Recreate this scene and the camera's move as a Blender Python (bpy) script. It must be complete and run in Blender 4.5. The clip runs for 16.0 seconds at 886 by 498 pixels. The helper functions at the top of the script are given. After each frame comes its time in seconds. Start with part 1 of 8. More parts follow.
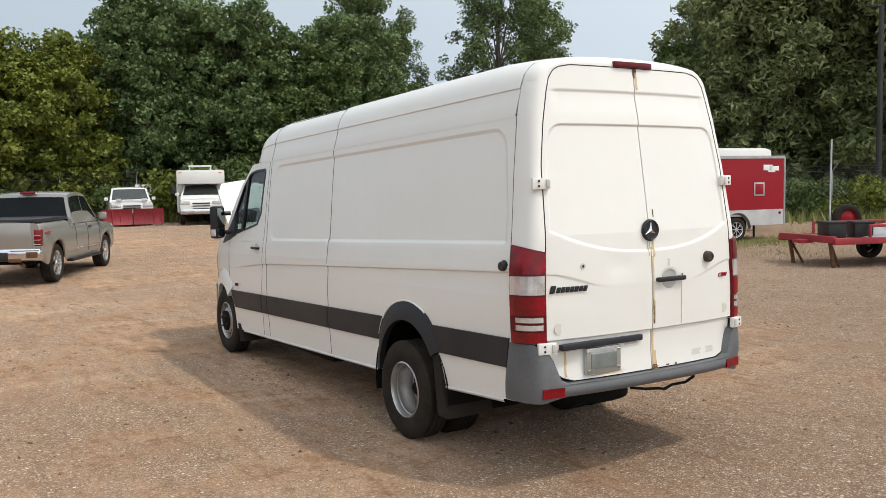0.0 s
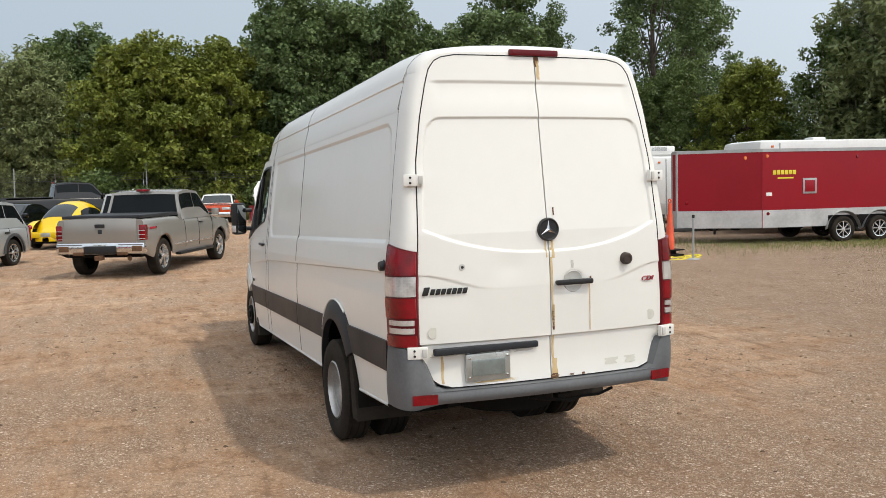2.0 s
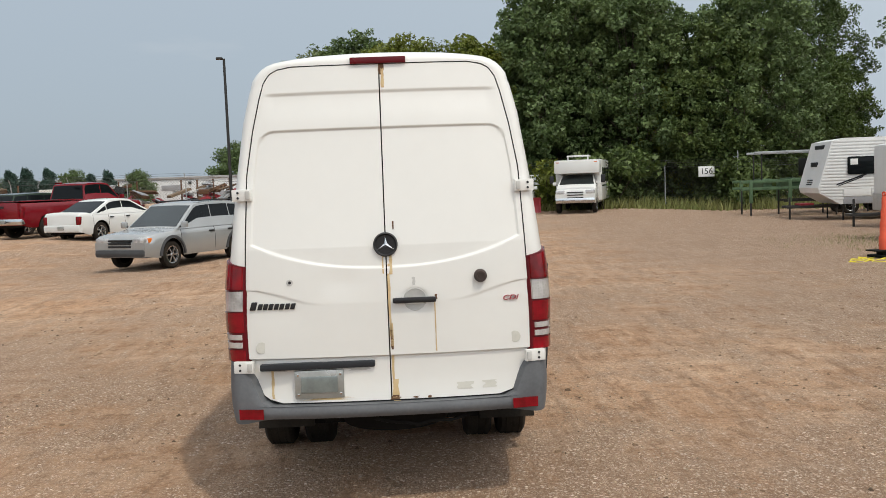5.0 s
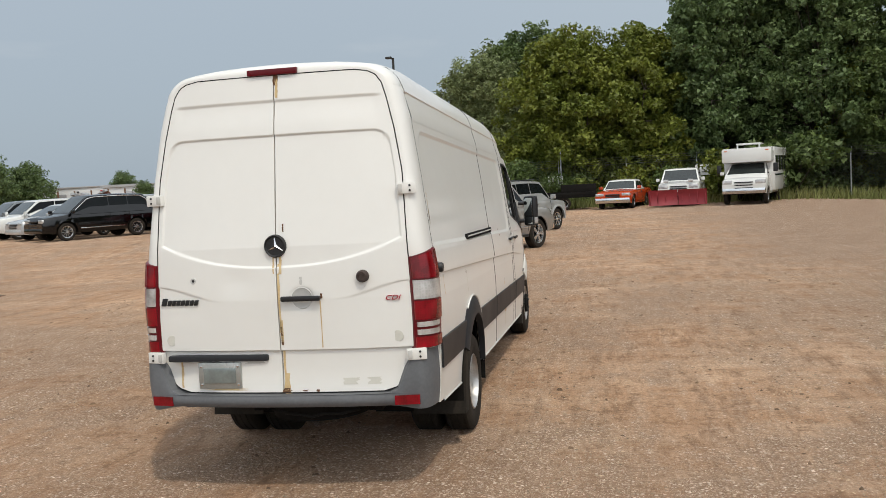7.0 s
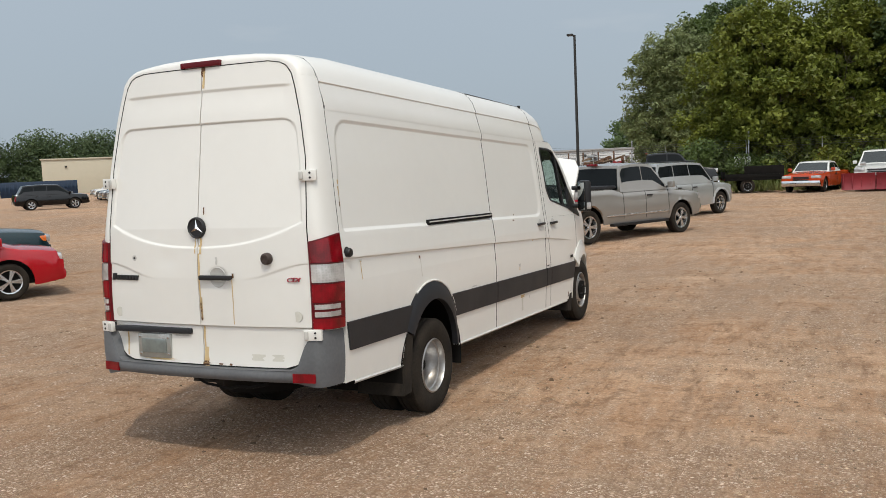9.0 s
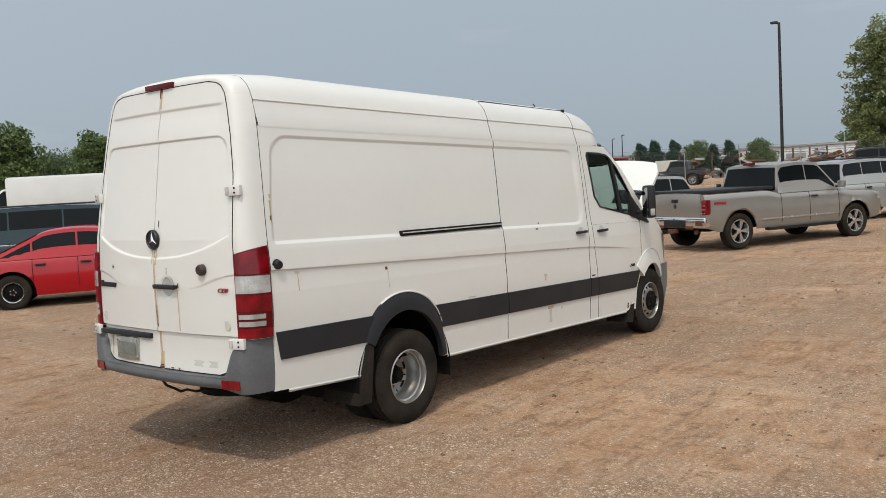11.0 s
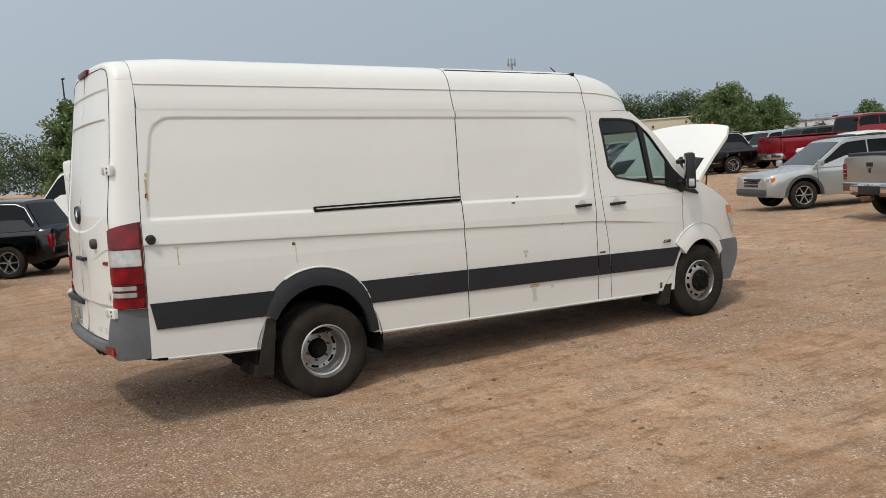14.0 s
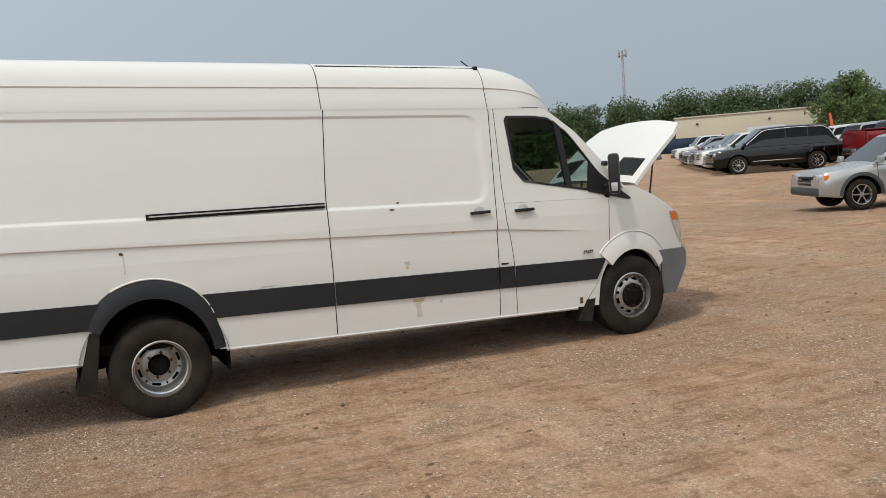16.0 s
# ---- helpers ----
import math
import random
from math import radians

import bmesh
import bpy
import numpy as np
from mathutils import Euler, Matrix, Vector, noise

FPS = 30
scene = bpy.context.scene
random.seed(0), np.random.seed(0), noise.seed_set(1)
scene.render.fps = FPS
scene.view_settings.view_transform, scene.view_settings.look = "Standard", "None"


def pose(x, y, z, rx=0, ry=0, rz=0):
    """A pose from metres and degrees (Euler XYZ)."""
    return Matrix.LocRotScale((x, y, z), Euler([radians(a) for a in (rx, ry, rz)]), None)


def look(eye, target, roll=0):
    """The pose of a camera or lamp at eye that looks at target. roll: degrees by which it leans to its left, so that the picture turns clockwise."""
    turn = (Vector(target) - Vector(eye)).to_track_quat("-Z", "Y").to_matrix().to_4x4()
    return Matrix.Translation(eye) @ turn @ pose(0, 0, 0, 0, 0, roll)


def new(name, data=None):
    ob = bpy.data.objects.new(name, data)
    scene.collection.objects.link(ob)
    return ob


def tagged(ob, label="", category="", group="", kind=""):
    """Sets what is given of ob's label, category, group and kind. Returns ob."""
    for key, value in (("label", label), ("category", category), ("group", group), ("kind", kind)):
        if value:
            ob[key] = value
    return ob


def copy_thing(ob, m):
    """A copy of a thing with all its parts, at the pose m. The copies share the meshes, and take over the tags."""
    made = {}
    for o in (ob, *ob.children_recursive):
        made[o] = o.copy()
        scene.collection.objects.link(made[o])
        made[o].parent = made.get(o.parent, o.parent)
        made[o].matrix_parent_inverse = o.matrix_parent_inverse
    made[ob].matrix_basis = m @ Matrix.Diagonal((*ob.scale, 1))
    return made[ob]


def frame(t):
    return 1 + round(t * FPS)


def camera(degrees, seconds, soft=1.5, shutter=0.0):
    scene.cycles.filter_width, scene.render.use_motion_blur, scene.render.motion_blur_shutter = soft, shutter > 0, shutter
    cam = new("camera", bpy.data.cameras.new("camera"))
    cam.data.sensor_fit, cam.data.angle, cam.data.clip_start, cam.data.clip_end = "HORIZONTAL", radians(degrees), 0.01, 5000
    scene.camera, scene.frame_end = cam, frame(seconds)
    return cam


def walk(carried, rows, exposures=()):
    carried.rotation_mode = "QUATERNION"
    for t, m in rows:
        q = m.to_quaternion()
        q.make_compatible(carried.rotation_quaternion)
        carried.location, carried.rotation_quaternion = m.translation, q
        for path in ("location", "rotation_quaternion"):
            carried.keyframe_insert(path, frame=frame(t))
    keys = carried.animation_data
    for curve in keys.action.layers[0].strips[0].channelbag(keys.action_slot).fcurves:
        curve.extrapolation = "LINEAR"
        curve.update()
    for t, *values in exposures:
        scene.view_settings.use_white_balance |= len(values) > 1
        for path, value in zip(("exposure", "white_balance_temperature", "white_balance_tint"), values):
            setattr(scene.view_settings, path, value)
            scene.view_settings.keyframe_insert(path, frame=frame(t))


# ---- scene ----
cam = camera(53.4, 16.0, soft=0.8)
PATH = [
    (0, (-4.331, -5.978, 1.978), (-3.274, -4.286, 1.831), -1.0),
    (0.5, (-3.913, -6.122, 1.958), (-2.932, -4.385, 1.816), -1.1),
    (1, (-3.487, -6.327, 1.968), (-2.584, -4.548, 1.826), -1.2),
    (1.5, (-3.05, -6.532, 1.99), (-2.237, -4.711, 1.844), -1.2),
    (2, (-2.588, -6.624, 1.949), (-1.879, -4.759, 1.8), -1.3),
    (2.5, (-2.113, -6.743, 1.956), (-1.518, -4.839, 1.802), -1.5),
    (3, (-1.657, -6.826, 1.981), (-1.175, -4.891, 1.824), -1.7),
    (3.5, (-1.247, -6.86, 1.98), (-0.865, -4.903, 1.823), -1.7),
    (6, (1.128, -7.019, 2.016), (0.973, -5.03, 1.871), -2.7),
    (6.5, (1.591, -6.986, 2.003), (1.323, -5.009, 1.857), -2.9),
    (7, (2.116, -6.985, 1.987), (1.736, -5.027, 1.838), -3.1),
    (7.5, (2.559, -6.909, 1.987), (2.079, -4.974, 1.828), -3.1),
    (8, (3.028, -6.727, 1.977), (2.439, -4.823, 1.806), -3.0),
    (8.5, (3.588, -6.615, 1.969), (2.884, -4.751, 1.791), -2.8),
    (9, (4.035, -6.452, 1.958), (3.203, -4.642, 1.782), -2.5),
    (11.5, (6.062, -4.969, 1.947), (4.714, -3.501, 1.79), -3.7),
    (12, (6.379, -4.585, 1.898), (4.95, -3.196, 1.731), -4.1),
    (12.5, (6.772, -4.24, 1.897), (5.271, -2.93, 1.723), -4.3),
    (13, (7.106, -3.844, 1.921), (5.537, -2.616, 1.738), -4.3),
    (13.5, (7.272, -3.383, 1.875), (5.643, -2.238, 1.688), -4.0),
    (14, (7.587, -2.921, 1.852), (5.89, -1.88, 1.657), -4.2),
    (14.5, (7.69, -2.392, 1.83), (5.945, -1.435, 1.635), -4.6),
    (15, (7.758, -1.794, 1.819), (5.987, -0.886, 1.622), -4.9),
    (15.5, (7.873, -1.224, 1.818), (6.081, -0.357, 1.62), -4.7),
    (16, (7.979, -0.761, 1.785), (6.162, 0.055, 1.594), -4.3),
]
walk(cam, [(t, look(eye, target, roll)) for t, eye, target, roll in PATH],
     [(0.0, 0.22), (1.5, 0.20), (2.5, 0.16), (3.5, 0.09), (6.0, -0.02), (9.0, -0.05), (11.5, -0.12), (13.0, -0.14), (16.0, -0.14)])

# world, sun and exposure
SUN_DIR = Vector((0.36, -0.55, 1.0)).normalized()
world = bpy.data.worlds.new("world")
scene.world = world
world.use_nodes = True
wn = world.node_tree
bg = wn.nodes["Background"]
sky = wn.nodes.new("ShaderNodeTexSky")
sky.sky_type = "NISHITA"
sky.sun_disc = False
sky.sun_elevation = math.asin(SUN_DIR.z)
sky.sun_rotation = math.atan2(SUN_DIR.x, SUN_DIR.y)
sky.altitude, sky.air_density, sky.dust_density, sky.ozone_density = 200, 1.0, 4.5, 1.5
wtc = wn.nodes.new("ShaderNodeTexCoord")
# hazy summer air: pale blue-grey all round, brighter towards the sun
glow = wn.nodes.new("ShaderNodeVectorMath")
glow.operation = "DOT_PRODUCT"
glow.inputs[1].default_value = SUN_DIR
wn.links.new(wtc.outputs["Generated"], glow.inputs[0])
half_way = wn.nodes.new("ShaderNodeMath")
half_way.operation = "MULTIPLY_ADD"
half_way.inputs[1].default_value, half_way.inputs[2].default_value = 0.5, 0.5
wn.links.new(glow.outputs["Value"], half_way.inputs[0])
power = wn.nodes.new("ShaderNodeMath")
power.operation = "POWER"
power.inputs[1].default_value = 2.2
wn.links.new(half_way.outputs[0], power.inputs[0])
aureole = wn.nodes.new("ShaderNodeMix")
aureole.data_type = "RGBA"
aureole.inputs[6].default_value = (3.70, 4.48, 5.22, 1)
aureole.inputs[7].default_value = (15.5, 16.2, 16.8, 1)
wn.links.new(power.outputs[0], aureole.inputs[0])
haze = wn.nodes.new("ShaderNodeMix")
haze.data_type = "RGBA"
haze.inputs[0].default_value = 0.85
wn.links.new(sky.outputs[0], haze.inputs[6])
wn.links.new(aureole.outputs[2], haze.inputs[7])
# thin cloud smudges in the haze
wmap = wn.nodes.new("ShaderNodeMapping")
wmap.inputs["Scale"].default_value = (2.2, 2.2, 9.0)
wno = wn.nodes.new("ShaderNodeTexNoise")
wno.inputs["Scale"].default_value = 1.6
wno.inputs["Detail"].default_value = 5
wramp = wn.nodes.new("ShaderNodeValToRGB")
wramp.color_ramp.elements[0].position = 0.64
wramp.color_ramp.elements[1].position = 0.90
wramp.color_ramp.elements[0].color = (0, 0, 0, 1)
wramp.color_ramp.elements[1].color = (0.5, 0.5, 0.5, 1)
cloud = wn.nodes.new("ShaderNodeMix")
cloud.data_type = "RGBA"
wn.links.new(wtc.outputs["Generated"], wmap.inputs[0])
wn.links.new(wmap.outputs[0], wno.inputs["Vector"])
wn.links.new(wno.outputs["Fac"], wramp.inputs[0])
wn.links.new(wramp.outputs[0], cloud.inputs[0])
wn.links.new(haze.outputs[2], cloud.inputs[6])
cloud.inputs[7].default_value = (6.5, 6.8, 7.0, 1)
wn.links.new(cloud.outputs[2], bg.inputs[0])
bg.inputs[1].default_value = 0.10
sun_data = bpy.data.lights.new("sun", "SUN")
sun_data.energy, sun_data.angle, sun_data.color = 1.50, radians(1.5), (1.0, 0.925, 0.79)
sun = new("sun", sun_data)
sun.matrix_world = look(SUN_DIR * 60, (0, 0, 0))
scene.view_settings.exposure = 0.0

# ---- materials ----
def rgb(h):
    """Linear colour from an sRGB hex string."""
    v = [int(h[i:i + 2], 16) / 255 for i in (0, 2, 4)]
    return tuple(c / 12.92 if c < 0.04045 else ((c + 0.055) / 1.055) ** 2.4 for c in v)


def pmat(name, col, rough=0.5, metal=0.0, var=0.12, big=0.8, fine=30.0, bump=0.0, coat=0.0, col2=None, rvar=0.1, dist=0.01, island=False, randobj=0.0, fleck=None, trans=0.0):
    """A painted, rubber, metal or earthy surface with wear at two scales."""
    m = bpy.data.materials.new(name)
    m.use_nodes = True
    t = m.node_tree
    p = t.nodes["Principled BSDF"]
    tc = t.nodes.new("ShaderNodeTexCoord")
    n1 = t.nodes.new("ShaderNodeTexNoise")
    n1.inputs["Scale"].default_value, n1.inputs["Detail"].default_value = big, 5
    n2 = t.nodes.new("ShaderNodeTexNoise")
    n2.inputs["Scale"].default_value, n2.inputs["Detail"].default_value = fine, 4
    t.links.new(tc.outputs["Object"], n1.inputs["Vector"])
    t.links.new(tc.outputs["Object"], n2.inputs["Vector"])
    add = t.nodes.new("ShaderNodeMath")
    add.operation = "MULTIPLY_ADD"
    t.links.new(n2.outputs["Fac"], add.inputs[0])
    add.inputs[1].default_value = 0.4
    t.links.new(n1.outputs["Fac"], add.inputs[2])
    ramp = t.nodes.new("ShaderNodeMapRange")
    ramp.inputs[1].default_value, ramp.inputs[2].default_value = 0.42, 0.98
    t.links.new(add.outputs[0], ramp.inputs[0])
    mix = t.nodes.new("ShaderNodeMix")
    mix.data_type = "RGBA"
    c2 = col2 or tuple(c * (1 - var) for c in col)
    c1 = col if col2 else tuple(min(1, c * (1 + var * 0.6)) for c in col)
    mix.inputs[6].default_value, mix.inputs[7].default_value = (*c1, 1), (*c2, 1)
    t.links.new(ramp.outputs[0], mix.inputs[0])
    out = mix.outputs[2]
    if island or randobj:
        src = t.nodes.new("ShaderNodeNewGeometry" if island else "ShaderNodeObjectInfo")
        hsv = t.nodes.new("ShaderNodeHueSaturation")
        rng = t.nodes.new("ShaderNodeMapRange")
        amount = randobj or 0.35
        rng.inputs[3].default_value, rng.inputs[4].default_value = 1 - amount, 1 + amount
        t.links.new(src.outputs["Random Per Island" if island else "Random"], rng.inputs[0])
        t.links.new(rng.outputs[0], hsv.inputs["Value"])
        t.links.new(out, hsv.inputs["Color"])
        out = hsv.outputs[0]
    t.links.new(out, p.inputs["Base Color"])
    p.inputs["Metallic"].default_value = metal
    rr = t.nodes.new("ShaderNodeMapRange")
    rr.inputs[3].default_value, rr.inputs[4].default_value = max(0.02, rough - rvar), min(1, rough + rvar)
    t.links.new(n1.outputs["Fac"], rr.inputs[0])
    t.links.new(rr.outputs[0], p.inputs["Roughness"])
    p.inputs["Coat Weight"].default_value = coat
    p.inputs["Coat Roughness"].default_value = 0.06
    if trans:
        p.inputs["Transmission Weight"].default_value = trans
        p.inputs["IOR"].default_value = 1.45
    if bump:
        b = t.nodes.new("ShaderNodeBump")
        b.inputs["Strength"].default_value, b.inputs["Distance"].default_value = bump, dist
        t.links.new(n2.outputs["Fac"], b.inputs["Height"])
        t.links.new(b.outputs[0], p.inputs["Normal"])
    return m


def paint(name, col, metallic=0.0, rough=0.28, var=0.06, coat=0.6):
    return pmat(name, col, rough, metallic, var, 1.3, 60, 0.0, coat, rvar=0.04)


def glassmat(name, tint, rough=0.02):
    m = bpy.data.materials.new(name)
    m.use_nodes = True
    t = m.node_tree
    t.nodes.remove(t.nodes["Principled BSDF"])
    tr = t.nodes.new("ShaderNodeBsdfTransparent")
    tr.inputs[0].default_value = (*tint, 1)
    gl = t.nodes.new("ShaderNodeBsdfGlossy")
    gl.inputs["Roughness"].default_value = rough
    lw = t.nodes.new("ShaderNodeLayerWeight")
    pw = t.nodes.new("ShaderNodeMath")
    pw.operation = "POWER"
    pw.inputs[1].default_value = 5.0
    fr = t.nodes.new("ShaderNodeMath")
    fr.operation = "MULTIPLY_ADD"
    fr.inputs[1].default_value, fr.inputs[2].default_value = 0.9, 0.05
    t.links.new(lw.outputs["Facing"], pw.inputs[0])
    t.links.new(pw.outputs[0], fr.inputs[0])
    mx = t.nodes.new("ShaderNodeMixShader")
    t.links.new(fr.outputs[0], mx.inputs[0])
    t.links.new(tr.outputs[0], mx.inputs[1])
    t.links.new(gl.outputs[0], mx.inputs[2])
    t.links.new(mx.outputs[0], t.nodes["Material Output"].inputs[0])
    return m


M = {}
M["white"] = pmat("van_white_paint", (0.762, 0.750, 0.708), 0.34, 0, 0.035, 0.7, 9, 0.0, 0.35, rvar=0.1)
M["white_dirty"] = pmat("white_dirty_paint", (0.66, 0.66, 0.63), 0.42, 0, 0.22, 0.9, 10, 0.0, 0.2, rvar=0.12)
M["band"] = pmat("grey_moulding_plastic", (0.024, 0.0255, 0.029), 0.5, 0, 0.25, 2.0, 40, 0.05)
M["bumper"] = pmat("grey_bumper_plastic", (0.125, 0.13, 0.137), 0.6, 0, 0.3, 2.2, 50, 0.05)
M["clad"] = pmat("dark_grey_cladding_plastic", (0.055, 0.056, 0.058), 0.6, 0, 0.25, 2.2, 50, 0.05)
M["bumper_front"] = pmat("pale_grey_bumper_plastic", (0.165, 0.17, 0.178), 0.6, 0, 0.25, 2.2, 50, 0.05)
M["black"] = pmat("black_plastic", (0.012, 0.012, 0.013), 0.45, 0, 0.3, 3, 50, 0.04)
M["under"] = pmat("underbody_black", (0.009, 0.008, 0.007), 0.8, 0, 0.4, 3, 30, 0.1)
M["rubber"] = pmat("tyre_rubber", (0.013, 0.0115, 0.010), 0.88, 0, 0.4, 5, 60, 0.2, col2=(0.042, 0.034, 0.026))
M["rim"] = pmat("dull_wheel_metal", (0.55, 0.55, 0.55), 0.38, 0.85, 0.25, 6, 60, 0.03, col2=(0.33, 0.30, 0.27))
M["alloy"] = pmat("bright_alloy", (0.72, 0.73, 0.74), 0.25, 0.9, 0.15, 5, 50)
M["chrome"] = pmat("chrome", (0.8, 0.8, 0.8), 0.12, 1.0, 0.08, 5, 40)


def lensmat(name, deep, bright, rough, metal, coat, cell):
    """A lamp lens: small moulded prisms behind a smooth face, some coloured brighter as if lit."""
    m = bpy.data.materials.new(name)
    m.use_nodes = True
    t = m.node_tree
    p = t.nodes["Principled BSDF"]
    tc = t.nodes.new("ShaderNodeTexCoord")
    v = t.nodes.new("ShaderNodeTexVoronoi")
    v.distance = "CHEBYCHEV"
    v.inputs["Scale"].default_value, v.inputs["Randomness"].default_value = cell, 0.35
    n = t.nodes.new("ShaderNodeTexNoise")
    n.inputs["Scale"].default_value, n.inputs["Detail"].default_value = 8, 2
    for q in (v, n):
        t.links.new(tc.outputs["Object"], q.inputs["Vector"])
    add = t.nodes.new("ShaderNodeMath")
    add.operation = "MULTIPLY_ADD"
    add.inputs[1].default_value = 0.25
    t.links.new(v.outputs["Distance"], add.inputs[0])
    t.links.new(n.outputs["Fac"], add.inputs[2])
    r = t.nodes.new("ShaderNodeMapRange")
    r.inputs[1].default_value, r.inputs[2].default_value = 0.45, 0.90
    t.links.new(add.outputs[0], r.inputs[0])
    x = t.nodes.new("ShaderNodeMix")
    x.data_type = "RGBA"
    x.inputs[6].default_value, x.inputs[7].default_value = (*deep, 1), (*bright, 1)
    t.links.new(r.outputs[0], x.inputs[0])
    t.links.new(x.outputs[2], p.inputs["Base Color"])
    b = t.nodes.new("ShaderNodeBump")
    b.inputs["Strength"].default_value, b.inputs["Distance"].default_value = 0.15, 0.002
    t.links.new(v.outputs["Distance"], b.inputs["Height"])
    t.links.new(b.outputs[0], p.inputs["Normal"])
    p.inputs["Roughness"].default_value, p.inputs["Metallic"].default_value = rough, metal
    p.inputs["Coat Weight"].default_value, p.inputs["Coat Roughness"].default_value = coat, 0.04
    return m


M["red_lens"] = lensmat("red_lamp_lens", (0.115, 0.001, 0.003), (0.31, 0.002, 0.011), 0.24, 0, 0.5, 70)
M["red_lens_dark"] = pmat("dark_red_lens", (0.11, 0.002, 0.006), 0.3, 0, 0.2, 6, 60, 0, 0.0)
M["clear_lens"] = lensmat("clear_lamp_lens", (0.42, 0.41, 0.40), (0.86, 0.85, 0.83), 0.20, 0.45, 0.6, 60)
M["amber"] = pmat("amber_lens", (0.75, 0.17, 0.02), 0.15, 0, 0.15, 6, 60, 0, 1.0)
M["rust"] = pmat("rust_stain", (0.52, 0.36, 0.17), 0.8, 0, 0.4, 20, 90, 0.05, col2=(0.64, 0.50, 0.29))
M["rust_dark"] = pmat("flaking_rust", (0.13, 0.062, 0.028), 0.85, 0, 0.4, 15, 80, 0.2)
M["dirt_mark"] = pmat("grey_scuff", (0.52, 0.51, 0.48), 0.6, 0, 0.15, 12, 60)
M["filler"] = pmat("glue_patch", (0.60, 0.585, 0.52), 0.7, 0, 0.1, 12, 60)
M["seat"] = pmat("seat_cloth", (0.05, 0.05, 0.055), 0.9, 0, 0.3, 3, 90, 0.1)
M["trim"] = pmat("cab_trim", (0.06, 0.062, 0.065), 0.7, 0, 0.2, 3, 60, 0.05)
M["glass"] = glassmat("clear_car_glass", (0.50, 0.58, 0.56))
M["dark_glass"] = pmat("tinted_car_glass", (0.007, 0.009, 0.010), 0.05, 0, 0.2, 2, 20, 0, 0.0, rvar=0.03)
M["mid_glass"] = pmat("car_glass", (0.022, 0.028, 0.028), 0.05, 0, 0.5, 1.2, 10, 0, 0.35, rvar=0.03)
M["plate"] = pmat("worn_plate_holder", (0.55, 0.56, 0.54), 0.30, 0.7, 0.2, 8, 60, 0.05, col2=(0.36, 0.38, 0.36))
M["plate_face"] = pmat("glazed_plate_insert", (0.16, 0.19, 0.185), 0.14, 0.35, 0.3, 9, 60, 0.04, 0.6, col2=(0.30, 0.34, 0.33))
M["red_text"] = paint("red_badge", (0.33, 0.01, 0.03))
M["stop"] = pmat("dark_rubber", (0.05, 0.032, 0.025), 0.6, 0, 0.4, 8, 60)
M["mirror"] = pmat("mirror_glass", (0.45, 0.48, 0.48), 0.05, 1.0, 0.05)
# near-black for panel gaps, the shade inside them and the door rail
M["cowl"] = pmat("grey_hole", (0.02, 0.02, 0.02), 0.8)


for key, level in (("red_lens", 0.3), ("red_lens_dark", 0.3), ("dark_glass", 0.14), ("rubber", 0.15), ("under", 0.15), ("band", 0.3), ("cowl", 0.05)):
    M[key].node_tree.nodes["Principled BSDF"].inputs["Specular IOR Level"].default_value = level


# ---- mesh helpers ----
def link_mesh(name, verts, faces, mats, parent=None, label="", smooth=True, idx=None):
    me = bpy.data.meshes.new(name)
    me.from_pydata([tuple(v) for v in verts], [], faces)
    for m in (mats if isinstance(mats, (list, tuple)) else [mats]):
        me.materials.append(m)
    if idx is not None:
        me.polygons.foreach_set("material_index", idx)
    if smooth:
        me.polygons.foreach_set("use_smooth", [True] * len(me.polygons))
    me.update()
    ob = new(name, me)
    if parent:
        ob.parent = parent
    if label:
        ob["label"] = label
    return ob


def part(name, bm, material, parent=None, label="", smooth=False):
    me = bpy.data.meshes.new(name)
    bm.normal_update()
    bm.to_mesh(me)
    bm.free()
    for m in (material if isinstance(material, (list, tuple)) else [material]):
        me.materials.append(m)
    if smooth:
        me.polygons.foreach_set("use_smooth", [True] * len(me.polygons))
        me.set_sharp_from_angle(angle=radians(35))
    ob = new(name, me)
    if parent:
        ob.parent = parent
    if label:
        ob["label"] = label
    return ob


def thing(name, label, category, m=None, group="", kind=""):
    ob = new(name)
    ob.empty_display_size = 0.2
    if m is not None:
        ob.matrix_basis = m
    return tagged(ob, label, category, group, kind)


def grid_mesh(name, fn, us, vs, mat, parent, label="", flip=False, smooth=True, rim=None, merge=False):
    """A sheet of fn(u, v) over two lists; rim: a vector or function that turns the border inwards."""
    nu, nv = len(us), len(vs)
    vv = [Vector(fn(u, v)) for v in vs for u in us]
    ff = []
    for j in range(nv - 1):
        for i in range(nu - 1):
            a, b, c, d = j * nu + i, j * nu + i + 1, (j + 1) * nu + i + 1, (j + 1) * nu + i
            ff.append((a, d, c, b) if flip else (a, b, c, d))
    if rim is not None:
        loop = [i for i in range(nu)] + [j * nu + nu - 1 for j in range(1, nv)] + [(nv - 1) * nu + i for i in range(nu - 2, -1, -1)] + [j * nu for j in range(nv - 2, 0, -1)]
        base = len(vv)
        for k in loop:
            vv.append(vv[k] + (rim(vv[k]) if callable(rim) else Vector(rim)))
        n = len(loop)
        for q in range(n):
            a, b, c, d = loop[q], loop[(q + 1) % n], base + (q + 1) % n, base + q
            ff.append((b, a, d, c) if not flip else (a, b, c, d))
    bm = bmesh.new()
    bv = [bm.verts.new(v) for v in vv]
    for f4 in ff:
        try:
            bm.faces.new([bv[k] for k in f4])
        except ValueError:
            pass
    bmesh.ops.remove_doubles(bm, verts=bm.verts, dist=0.0004)
    return part(name, bm, mat, parent, label, smooth)


